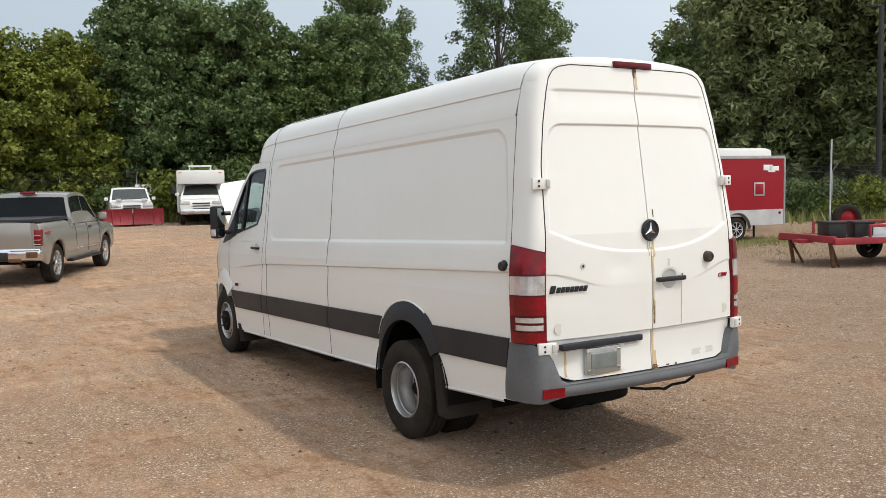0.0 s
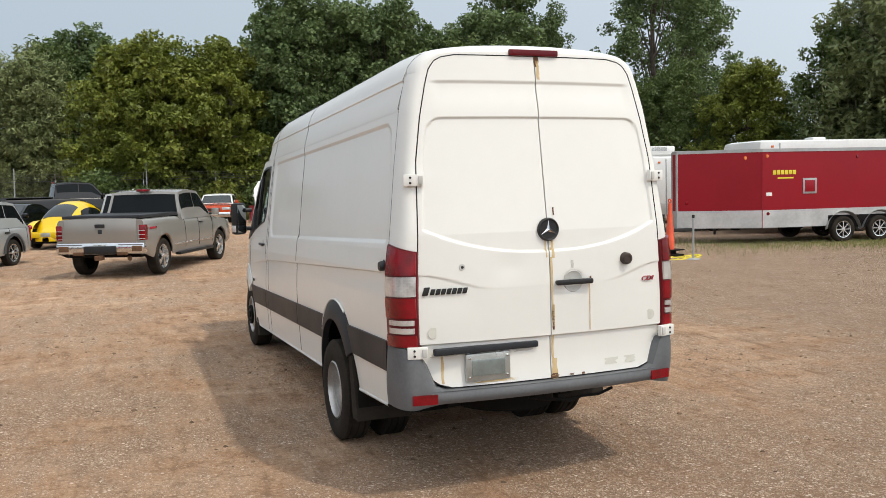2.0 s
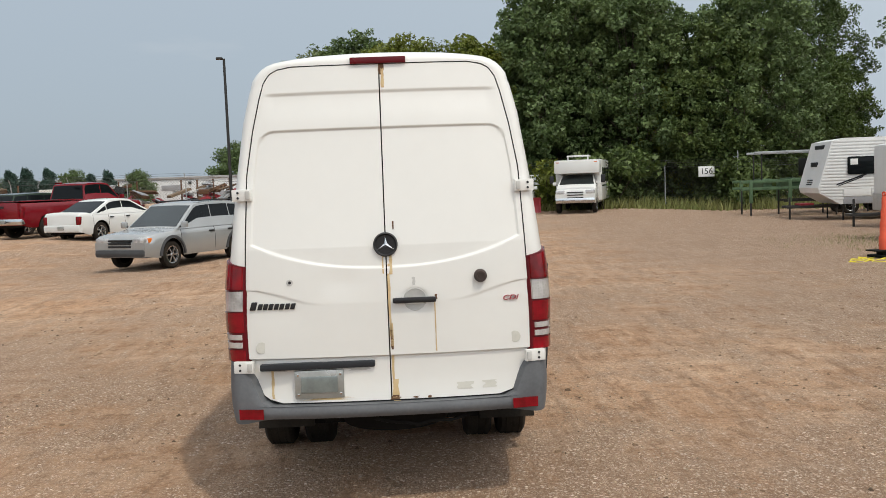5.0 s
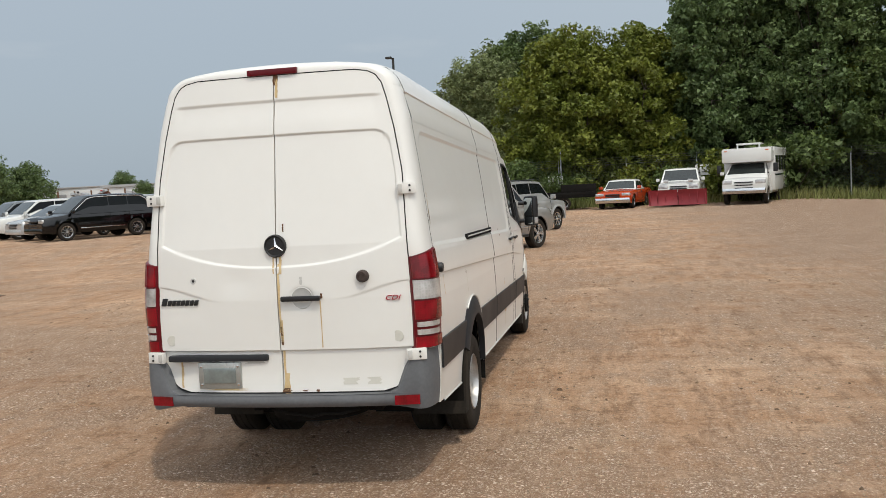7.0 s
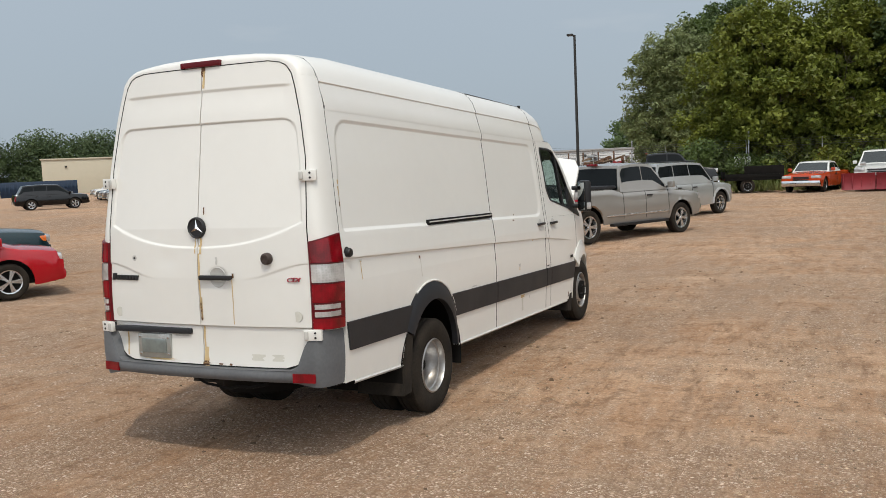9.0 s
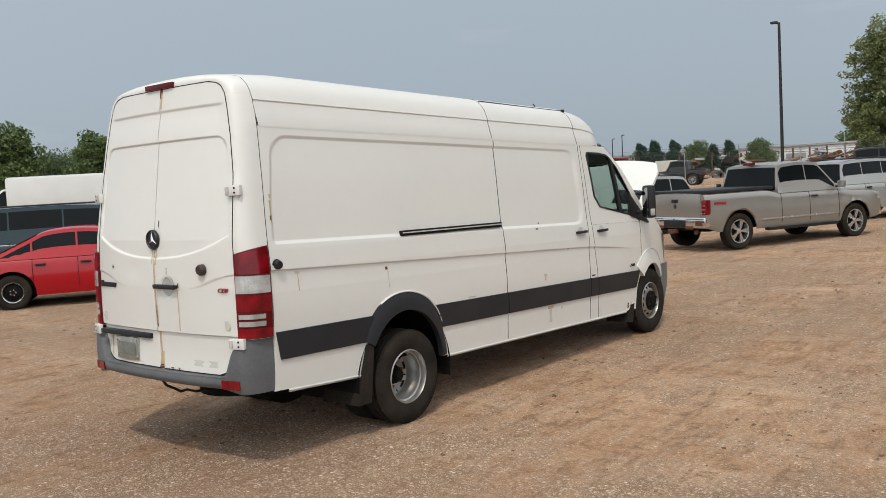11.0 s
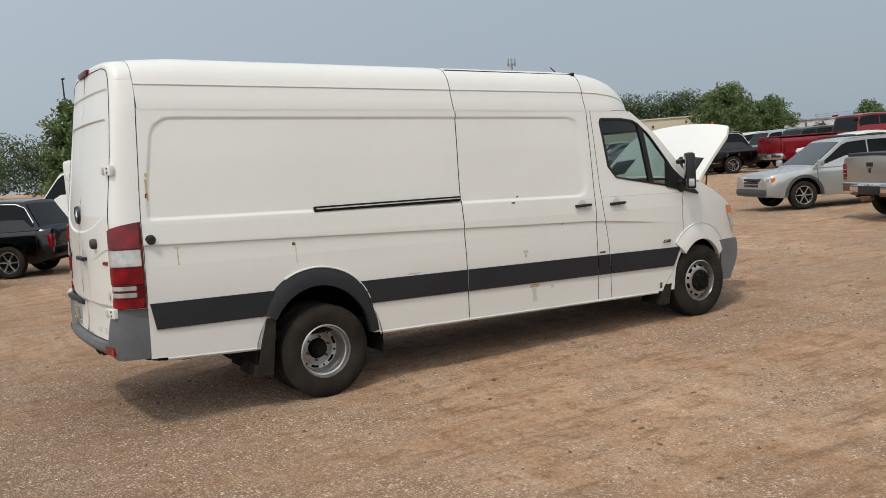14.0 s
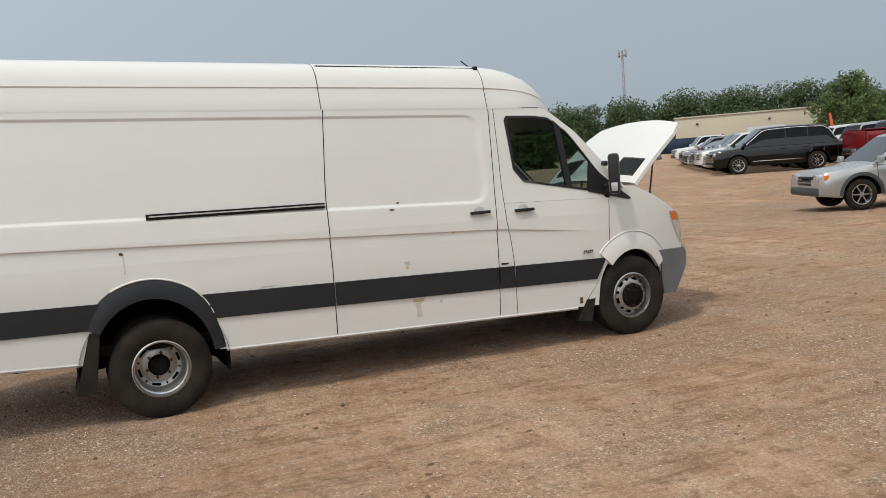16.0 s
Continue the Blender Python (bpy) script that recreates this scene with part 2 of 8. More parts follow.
def box_bm(bm, x0, x1, y0, y1, z0, z1, bevel=0.0, m=None):
    r = bmesh.ops.create_cube(bm, size=1.0)
    vs = r["verts"]
    for v in vs:
        v.co = Vector((x0 + (v.co.x + 0.5) * (x1 - x0), y0 + (v.co.y + 0.5) * (y1 - y0), z0 + (v.co.z + 0.5) * (z1 - z0)))
    if bevel:
        es = list({e for v in vs for e in v.link_edges})
        r2 = bmesh.ops.bevel(bm, geom=es, offset=bevel, segments=2, affect="EDGES", profile=0.6)
        vs = list({v for f4 in r2["faces"] for v in f4.verts} | {v for v in vs if v.is_valid})
    if m is not None:
        bmesh.ops.transform(bm, matrix=m, verts=vs)
    return vs


def box(name, x0, x1, y0, y1, z0, z1, mat, parent=None, label="", bevel=0.01, m=None):
    bm = bmesh.new()
    box_bm(bm, x0, x1, y0, y1, z0, z1, bevel, m)
    return part(name, bm, mat, parent, label, smooth=bevel > 0)


def tube_bm(bm, a, b, r0, r1=None, seg=10, cap=True):
    a, b = Vector(a), Vector(b)
    d = b - a
    r1 = r0 if r1 is None else r1
    m = Matrix.Translation((a + b) / 2) @ d.to_track_quat("Z", "Y").to_matrix().to_4x4()
    bmesh.ops.create_cone(bm, cap_ends=cap, segments=seg, radius1=r0, radius2=r1, depth=d.length, matrix=m)


def tube(name, a, b, r, mat, parent=None, label="", seg=10, r1=None):
    bm = bmesh.new()
    tube_bm(bm, a, b, r, r1, seg)
    return part(name, bm, mat, parent, label, smooth=True)


def poly_tube(name, pts, r, mat, parent=None, label="", seg=8):
    bm = bmesh.new()
    pts = [Vector(p) for p in pts]
    rings = []
    for k, p in enumerate(pts):
        d = (pts[min(k + 1, len(pts) - 1)] - pts[max(k - 1, 0)]).normalized()
        side = d.cross(Vector((0, 0, 1)) if abs(d.z) < 0.9 else Vector((1, 0, 0))).normalized()
        up = side.cross(d)
        rings.append([bm.verts.new(p + (side * math.cos(2 * math.pi * q / seg) + up * math.sin(2 * math.pi * q / seg)) * r) for q in range(seg)])
    for a, b in zip(rings[:-1], rings[1:]):
        for q in range(seg):
            bm.faces.new((a[q], a[(q + 1) % seg], b[(q + 1) % seg], b[q]))
    bm.faces.new(rings[0][::-1])
    bm.faces.new(rings[-1])
    return part(name, bm, mat, parent, label, smooth=True)


def lathe(name, prof, seg, mat, parent=None, label="", m=None, skip=None):
    """prof: (radius, x) pairs turned round the x axis; skip(i, j): leave a face out."""
    vv, ff = [], []
    for r, x in prof:
        for k in range(seg):
            a = 2 * math.pi * k / seg
            vv.append(Vector((x, r * math.cos(a), r * math.sin(a))))
    for i in range(len(prof) - 1):
        for k in range(seg):
            if skip and skip(i, k):
                continue
            ff.append((i * seg + k, (i + 1) * seg + k, (i + 1) * seg + (k + 1) % seg, i * seg + (k + 1) % seg))
    if m is not None:
        vv = [m @ v for v in vv]
    bm = bmesh.new()
    bv = [bm.verts.new(v) for v in vv]
    for f4 in ff:
        bm.faces.new([bv[k] for k in f4])
    bmesh.ops.remove_doubles(bm, verts=bm.verts, dist=0.0002)
    bmesh.ops.recalc_face_normals(bm, faces=bm.faces)
    return part(name, bm, mat, parent, label, smooth=True)


def text_part(name, body, size, mat, parent, m, depth=0.004, label="", shear=0.0, squash=1.0):
    cu = bpy.data.curves.new(name, "FONT")
    cu.body, cu.size, cu.extrude, cu.shear = body, size, depth, shear
    cu.align_x, cu.align_y = "CENTER", "CENTER"
    tmp = bpy.data.objects.new(name, cu)
    scene.collection.objects.link(tmp)
    me = bpy.data.meshes.new_from_object(tmp)
    bpy.data.objects.remove(tmp)
    bpy.data.curves.remove(cu)
    me.materials.clear()
    me.materials.append(mat)
    me.transform(m @ Matrix.Diagonal((squash, 1, 1, 1)))
    ob = new(name, me)
    ob.parent = parent
    if label:
        ob["label"] = label
    return ob


def lerp(a, b, t):
    return a + (b - a) * t


def sstep(a, b, x):
    t = min(1.0, max(0.0, (x - a) / (b - a)))
    return t * t * (3 - 2 * t)


def itp(x, xs, ys):
    return float(np.interp(x, xs, ys))

# ---- ground ----
def ground_mat():
    m = bpy.data.materials.new("dry_dirt_and_gravel")
    m.use_nodes = True
    t = m.node_tree
    p = t.nodes["Principled BSDF"]
    tc = t.nodes.new("ShaderNodeTexCoord")

    def noise_tex(scale, detail=5, rough=0.55, stretch=None):
        n = t.nodes.new("ShaderNodeTexNoise")
        n.inputs["Scale"].default_value, n.inputs["Detail"].default_value, n.inputs["Roughness"].default_value = scale, detail, rough
        if stretch:
            mp = t.nodes.new("ShaderNodeMapping")
            mp.inputs["Rotation"].default_value = (0, 0, stretch[1])
            mp.inputs["Scale"].default_value = stretch[0]
            t.links.new(tc.outputs["Object"], mp.inputs[0])
            t.links.new(mp.outputs[0], n.inputs["Vector"])
        else:
            t.links.new(tc.outputs["Object"], n.inputs["Vector"])
        return n.outputs["Fac"]

    def mapr(src, a, b, lo=0.0, hi=1.0):
        r = t.nodes.new("ShaderNodeMapRange")
        r.inputs[1].default_value, r.inputs[2].default_value, r.inputs[3].default_value, r.inputs[4].default_value = a, b, lo, hi
        t.links.new(src, r.inputs[0])
        return r.outputs[0]

    def mix(fac, a, b, mode="MIX"):
        x = t.nodes.new("ShaderNodeMix")
        x.data_type, x.blend_type = "RGBA", mode
        for sock, v in ((0, fac), (6, a), (7, b)):
            if isinstance(v, (tuple, list)):
                x.inputs[sock].default_value = (*v, 1)
            elif isinstance(v, float):
                x.inputs[sock].default_value = v
            else:
                t.links.new(v, x.inputs[sock])
        return x.outputs[2]

    def math2(op, a, b):
        x = t.nodes.new("ShaderNodeMath")
        x.operation = op
        for k, v in enumerate((a, b)):
            if isinstance(v, float):
                x.inputs[k].default_value = v
            else:
                t.links.new(v, x.inputs[k])
        return x.outputs[0]

    big = noise_tex(0.16, 6)
    mid = noise_tex(0.9, 6, 0.62)
    tracks = noise_tex(0.55, 5, 0.6, ((2.6, 0.35, 1), 0.35))
    tracks2 = noise_tex(0.7, 4, 0.6, ((0.3, 2.2, 1), -0.2))
    fine = noise_tex(30, 8, 0.78)
    tiny = noise_tex(130, 3, 0.7)
    col = mix(mapr(mid, 0.41, 0.59), (0.375, 0.232, 0.132), (0.72, 0.492, 0.305))
    col = mix(mapr(tracks, 0.42, 0.66), col, (0.47, 0.298, 0.170))
    col = mix(mapr(tracks2, 0.48, 0.66, 0, 0.75), col, (0.70, 0.52, 0.355))
    # tyre ruts: narrow streaks in two directions of travel; dark hollows include painted shade
    rut_a = noise_tex(2.6, 6, 0.7, ((2.0, 0.40, 1), 0.62))
    rut_b = noise_tex(2.2, 6, 0.7, ((1.9, 0.36, 1), -0.95))
    col = mix(mapr(rut_a, 0.36, 0.47, 0.75, 0.0), col, (0.235, 0.146, 0.085))
    col = mix(mapr(rut_b, 0.37, 0.47, 0.65, 0.0), col, (0.25, 0.158, 0.094))
    col = mix(mapr(rut_a, 0.54, 0.66, 0.0, 0.6), col, (0.72, 0.535, 0.365))
    # loose gravel lies in patches and along the edges of the tracks, and takes over towards the trailers
    sep = t.nodes.new("ShaderNodeSeparateXYZ")
    t.links.new(tc.outputs["Object"], sep.inputs[0])
    side = mapr(sep.outputs[0], 4.0, 12.0, 0, 0.16)
    lumps = noise_tex(5.5, 9, 0.72)
    spread = math2("ADD", math2("ADD", math2("MULTIPLY", big, 0.30), math2("MULTIPLY", mid, 0.35)), math2("ADD", math2("MULTIPLY", rut_a, 0.20), math2("MULTIPLY", lumps, 0.25)))
    patch = mapr(math2("ADD", spread, side), 0.505, 0.585)

    def pebbles(scale, seed):
        """Rounded stones of mixed tone: colour, height and the dark joints between them."""
        mp = t.nodes.new("ShaderNodeMapping")
        mp.inputs["Location"].default_value = (seed, seed * 1.7, 0)
        t.links.new(tc.outputs["Object"], mp.inputs[0])
        v = t.nodes.new("ShaderNodeTexVoronoi")
        v.inputs["Scale"].default_value = scale
        t.links.new(mp.outputs[0], v.inputs["Vector"])
        sc = t.nodes.new("ShaderNodeSeparateColor")
        t.links.new(v.outputs["Color"], sc.inputs[0])
        r = t.nodes.new("ShaderNodeValToRGB")
        e = r.color_ramp.elements
        e[0].position, e[0].color = 0.0, (0.22, 0.155, 0.108, 1)
        e[1].position, e[1].color = 1.0, (0.92, 0.84, 0.72, 1)
        for q, c in ((0.35, (0.41, 0.300, 0.212, 1)), (0.70, (0.58, 0.455, 0.340, 1)), (0.90, (0.70, 0.60, 0.49, 1))):
            x = e.new(q)
            x.color = c
        t.links.new(sc.outputs[0], r.inputs[0])
        joint = mapr(v.outputs["Distance"], 0.30, 0.62)
        return mix(joint, r.outputs[0], (0.23, 0.155, 0.100)), mapr(v.outputs["Distance"], 0.0, 0.6, 1.0, 0.0), sc.outputs[1]

    coarse, coarse_h, coarse_id = pebbles(38, 3.0)
    small, small_h, small_id = pebbles(88, 11.0)
    gcol = mix(mapr(coarse_id, 0.55, 0.60), small, coarse)
    # packed dirt: faint grain, damp clods and their shadows painted dark, pale dust
    col = mix(mapr(lumps, 0.37, 0.49, 0.75, 0.0), col, (0.215, 0.138, 0.083))
    col = mix(mapr(lumps, 0.54, 0.68, 0.0, 0.40), col, (0.70, 0.515, 0.345))
    col = mix(mapr(fine, 0.34, 0.50, 0.70, 0.0), col, (0.175, 0.112, 0.068))
    col = mix(mapr(fine, 0.54, 0.68, 0.0, 0.55), col, (0.74, 0.575, 0.42))
    col = mix(mapr(tiny, 0.35, 0.50, 0.45, 0.0), col, (0.14, 0.093, 0.06))
    # single small stones pressed into the packed dirt
    lone = math2("MULTIPLY", mapr(small_id, 0.90, 0.92), mapr(small_h, 0.35, 0.55))
    col = mix(math2("MULTIPLY", lone, 0.85), col, small)
    col = mix(math2("MULTIPLY", patch, 0.80), col, gcol)
    tone = t.nodes.new("ShaderNodeHueSaturation")
    tone.inputs["Hue"].default_value, tone.inputs["Saturation"].default_value, tone.inputs["Value"].default_value = 0.494, 1.02, 1.11
    t.links.new(col, tone.inputs["Color"])
    t.links.new(tone.outputs[0], p.inputs["Base Color"])
    p.inputs["Roughness"].default_value = 0.95
    p.inputs["Diffuse Roughness"].default_value = 1.0
    p.inputs["Specular IOR Level"].default_value = 0.2
    stones_h = math2("MULTIPLY", patch, math2("ADD", math2("MULTIPLY", coarse_h, 0.55), math2("MULTIPLY", small_h, 0.25)))
    h = math2("ADD", math2("ADD", math2("MULTIPLY", fine, 0.6), math2("ADD", math2("MULTIPLY", lumps, 2.2), math2("MULTIPLY", rut_a, 2.0))), math2("ADD", stones_h, math2("MULTIPLY", lone, 0.25)))
    b = t.nodes.new("ShaderNodeBump")
    b.inputs["Strength"].default_value, b.inputs["Distance"].default_value = 1.0, 0.03
    t.links.new(h, b.inputs["Height"])
    t.links.new(b.outputs[0], p.inputs["Normal"])
    return m


M["ground"] = ground_mat()


def rise(x, y):
    """The yard climbs a little towards the long row of cars, and gently towards the back fence."""
    row = 0.5 * sstep(-6.5, -13, x) * sstep(16.5, 23.5, y)
    back = min(0.26, max(0.0, 0.0078 * (y - 5.0))) * sstep(-10.0, -5.0, x) * sstep(17.0, 11.0, x)
    return max(row, back)


def ground_z(x, y):
    """Low ruts and humps; flat under the van's tyres."""
    n = noise.noise(Vector((x * 0.5 + y * 0.12, y * 0.14, 0))) * 0.020 + noise.noise(Vector((x * 1.7, y * 1.2, 3))) * 0.008
    n += noise.noise(Vector((x * 4.1, y * 4.7, 7))) * 0.006
    near = min(math.hypot(abs(x) - 0.85, y), math.hypot(abs(x) - 0.86, y - 4.325))
    fade = 1 - sstep(38, 60, math.hypot(x, y - 10))
    return n * sstep(0.2, 0.9, near) * fade - 0.003 + rise(x, y)


def axis_steps(lo, a, b, hi, step):
    inner = np.arange(a, b + step / 2, step)
    left = a - np.geomspace(step, a - lo, 22)
    right = b + np.geomspace(step, hi - b, 22)
    return np.concatenate([left[::-1], inner, right])


gx = np.unique(np.round(np.concatenate([axis_steps(-3000, -16, 20, 3000, 0.16), np.arange(-40, -16, 0.6)]), 3))
gy = np.unique(np.round(np.concatenate([axis_steps(-3000, -8, 24, 3000, 0.16), np.arange(24.6, 46, 0.6)]), 3))
grid_v = [(x, y, ground_z(x, y)) for y in gy for x in gx]
ngx = len(gx)
grid_f = [(j * ngx + i, j * ngx + i + 1, (j + 1) * ngx + i + 1, (j + 1) * ngx + i) for j in range(len(gy) - 1) for i in range(ngx - 1)]
ground = link_mesh("ground", grid_v, grid_f, M["ground"])
tagged(ground, "dry brown dirt yard with tyre tracks and patches of loose grey gravel", "ground", kind="structure")

# ---- the white cargo van ----
AXLE_F = 4.375
RAKE = 0.035  # the van stands nose down
van = thing("cargo_van", "long white high-roof cargo van with rusty doors and its hood open", "van")


def vz(y, zb):
    return zb - RAKE * y


def VW(zb):
    return itp(zb, [0.35, 0.85, 1.2, 1.36, 1.5, 1.55, 2.0, 2.3, 2.362, 2.55, 2.66], [0.962, 0.988, 0.998, 0.992, 0.975, 0.966, 0.912, 0.868, 0.86, 0.815, 0.77])


def nose_taper(y):
    return 1 - 0.20 * max(0.0, (y - 3.85) / 1.3) ** 2.4


def rrect(y, z, y0, y1, z0, z1, r):
    """Signed distance to a rounded rectangle, negative inside."""
    dx, dz = max(y0 + r - y, y - y1 + r, 0.0), max(z0 + r - z, z - z1 + r, 0.0)
    inner = min(0.0, max(y0 - y, y - y1, z0 - z, z - z1) + r) if dx == 0 and dz == 0 else 0
    return math.hypot(dx, dz) - r + inner


def crease_z(y):
    return itp(y, [-1.4, 2.95, 3.9], [1.356, 1.268, 1.195])


def side_pt(s, y, zb):
    x = VW(zb) * nose_taper(y)
    low = itp(y, [-1.4, 2.9], [1.545, 1.525])
    d = rrect(y, zb, itp(zb, [1.53, 1.785, 2.1, 2.3], [-1.362, -1.343, -1.284, -1.245]), 2.855, low, 2.293, 0.03 if zb < 1.8 and y < 0 else 0.14)
    w = 0.012
    x -= 0.012 * min(1.0, max(0.0, (w - d) / (2 * w)))
    cz = crease_z(y)
    fade = 1 - sstep(3.3, 3.95, y)
    x -= fade * 0.013 * sstep(cz + 0.004, cz - 0.008, zb) * sstep(cz - 0.30, cz - 0.03, zb)
    # shallow dents
    x -= 0.004 * math.exp(-(((y - 2.1) / 0.16) ** 2 + ((zb - 1.9) / 0.10) ** 2)) + 0.004 * math.exp(-(((y - 0.4) / 0.3) ** 2 + ((zb - 1.1) / 0.08) ** 2))
    return (s * x, y, vz(y, zb))


def arch_z(y):
    """Lower edge of the body side, over the wheel openings."""
    z = itp(y, [-1.4, -0.6, 0.5, 3.8], [0.515, 0.485, 0.478, 0.475])
    for c, rx, rz, cz in ((-0.09, 0.48, 0.52, 0.45), (AXLE_F + 0.025, 0.42, 0.495, 0.53)):
        q = 1 - ((y - c) / rx) ** 2
        if q > 0:
            z = max(z, cz + rz * math.sqrt(q))
    return z


ZL = np.unique(np.round(np.concatenate([np.linspace(0.478, 2.362, 70), np.linspace(1.494, 1.576, 22), np.linspace(2.266, 2.322, 17), np.linspace(1.17, 1.37, 40)]), 4))


def ysteps(a, b, step=0.03, extra=()):
    return np.unique(np.round(np.concatenate([np.linspace(a, b, max(2, int((b - a) / step))), [e for e in extra if a < e < b]]), 4))


def side_patch(name, s, ya, yb, zs, label="", yl=None, yr=None, step=0.03):
    """A panel of the side between two seams, whose y may lean with the height."""
    us = np.linspace(0, 1, max(3, int((yb - ya) / step)))
    if yl is rear_seam:
        us = np.unique(np.round(np.concatenate([np.linspace(0, 1, 100), np.linspace(0.002, 0.06, 16)]), 5))

    def fn(u, zb):
        a = ya + (yl(zb) if yl else 0)
        b = yb + (yr(zb) if yr else 0)
        y = lerp(a, b, u)
        return side_pt(s, y, max(zb, arch_z(y)))
    return grid_mesh(name, fn, us, zs, M["white"], van, label, flip=s < 0, rim=(-0.022 * s, 0, 0))


def rear_seam(zb):
    return itp(zb, [0.5, 0.92, 1.483, 1.735, 2.35, 2.70], [-1.45, -1.441, -1.426, -1.408, -1.354, -1.320])


def seam_lean(zb):
    return 0.012 + 0.085 * sstep(1.4, 2.7, zb)


def bpillar(zb):
    return itp(zb, [0.5, 1.29, 2.0, 2.68], [0.020, 0.035, 0.070, 0.110])


def ws_side(zb):
    """Where the side meets the windscreen."""
    return itp(zb, [1.30, 1.45, 1.62, 1.81, 1.96, 2.14, 2.31, 2.362], [4.66, 4.53, 4.36, 4.18, 4.02, 3.86, 3.65, 3.56])


def door_l(z):
    return itp(z, [0.5, 1.0, 1.21, 1.33, 1.64, 2.37], [0.050, 0.035, 0.015, -0.012, -0.022, -0.008])


def door_r(z):
    return itp(z, [0.48, 0.72, 1.10, 1.25, 1.5, 1.6], [-0.32, -0.14, 0.0, 0.0, 0.03, 0.26])


def nose_off(z):
    return itp(z, [0.42, 0.565, 0.755, 0.9, 0.95, 1.07, 1.2, 1.27, 1.33, 1.39, 1.5, 1.6], [-0.16, -0.08, 0.04, 0.06, 0.03, 0.03, 0.01, 0.0, -0.06, -0.14, -0.36, -0.60])


def seam_line(s, pts, r=0.0034, sunk=0.0012):
    """The dark gap between two panels, along (y, zb) points of the side."""
    out = []
    for (ya, za), (yb, zb) in zip(pts[:-1], pts[1:]):
        n = max(1, int(math.hypot(yb - ya, zb - za) / 0.04))
        out += [(lerp(ya, yb, k / n), lerp(za, zb, k / n)) for k in range(n)]
    out.append(pts[-1])
    path = [Vector(side_pt(s, y, z)) - Vector((s * sunk, 0, 0)) for y, z in out]
    return poly_tube("seam", path, r, M["cowl"], van)


for s in (1, -1):
    side_patch("side_panel", s, 0.004, 1.351, ZL, yl=rear_seam, yr=seam_lean)
    side_patch("sliding_door" if s > 0 else "side_panel", s, 1.359, 2.886, ZL, yl=seam_lean, yr=bpillar)
    side_patch("door_pillar", s, 2.894, 3.036, ZL, yl=bpillar, yr=door_l)
    # front door: below the glass, and the frame round it
    low = ZL[ZL <= 1.50]
    zs = [float(z) for z in np.linspace(0.49, 2.355, 48)]
    seam_line(s, [(rear_seam(z), z) for z in zs if z > 0.93], 0.0024)
    seam_line(s, [(1.355 + seam_lean(z), z) for z in zs], 0.0042)
    seam_line(s, [(2.890 + bpillar(z), z) for z in zs], 0.0035)
    seam_line(s, [(3.039 + door_l(z), z) for z in zs])
    seam_line(s, [(4.1285 + door_r(z), z) for z in zs if 1.0 < z < 1.49])
    seam_line(s, [(-1.345, 2.366), (3.03, 2.366), (3.5, 2.364)], 0.0022, -0.0005)
    front_door = side_patch("front_door", s, 3.042, 4.125, low, yl=door_l, yr=door_r, step=0.025)

    def frame_strip(name, pa, pb, mat, n=12, proud=0.0, parent=front_door, turn=False):
        """A strip of the side surface between two lines of (y, zb) points."""
        def fn(u, v):
            k = u * (len(pa) - 1)
            i = min(int(k), len(pa) - 2)
            t = k - i
            a = (lerp(pa[i][0], pa[i + 1][0], t), lerp(pa[i][1], pa[i + 1][1], t))
            b = (lerp(pb[i][0], pb[i + 1][0], t), lerp(pb[i][1], pb[i + 1][1], t))
            p = side_pt(s, lerp(a[0], b[0], v), lerp(a[1], b[1], v))
            return (p[0] + s * proud, p[1], p[2])
        # stays clear of the panel's recess
        return grid_mesh(name, fn, np.linspace(0, 1, n), np.linspace(0, 1, 3), mat, parent, "", flip=(s > 0) != turn, rim=None if turn else (-0.03 * s, 0, 0))
    # window outline, from the lower rear corner upwards and forwards
    win_in = [(3.25, 1.683), (3.155, 1.80), (3.125, 2.25), (3.15, 2.290), (3.42, 2.290), (3.59, 2.270), (3.775, 2.135), (4.06, 1.765), (4.12, 1.62), (4.06, 1.555), (3.25, 1.683)]
    win_out = [(3.024, 1.50), (3.020, 1.70), (3.034, 2.360), (3.06, 2.360), (3.42, 2.360), (3.57, 2.355), (3.86, 2.14), (4.18, 1.80), (4.33, 1.63), (4.10, 1.50), (3.024, 1.50)]
    frame_strip("door_frame", win_out[:5], win_in[:5], M["white"], 41)
    frame_strip("door_frame", win_out[4:9], win_in[4:9], M["white"], 41)
    frame_strip("door_sill", [(3.024, 1.50), (4.13, 1.50)], [(3.25, 1.683), (4.06, 1.555)], M["white"], 16)
    # black surround, glass and division bar
    shrink = [(lerp(y, 3.62, 0.055), lerp(z, 1.93, 0.06)) for y, z in win_in]
    frame_strip("window_seal", win_in, shrink, M["black"], 60, 0.006)
    frame_strip("window_divider", [(3.70, 1.615), (3.64, 2.25)], [(3.765, 1.60), (3.705, 2.19)], M["black"], 10, 0.004)
    pane = frame_strip("door_glass", [(3.16, 1.75), (3.25, 1.69), (3.45, 1.65), (3.62, 1.625), (3.85, 1.59), (4.06, 1.56)], [(3.13, 2.27), (3.25, 2.285), (3.45, 2.285), (3.62, 2.24), (3.85, 2.03), (4.10, 1.64)], M["glass"], 20, -0.012, turn=True)
    pane.visible_shadow = False
    frame_strip("mirror_triangle", [(3.93, 1.565), (4.08, 1.535), (4.40, 1.472)], [(3.98, 1.84), (4.10, 1.72), (4.42, 1.485)], M["black"], 10, 0.012)
    # fender with the white flare
    fz = np.unique(np.round(np.linspace(0.478, 1.60, 50), 4))
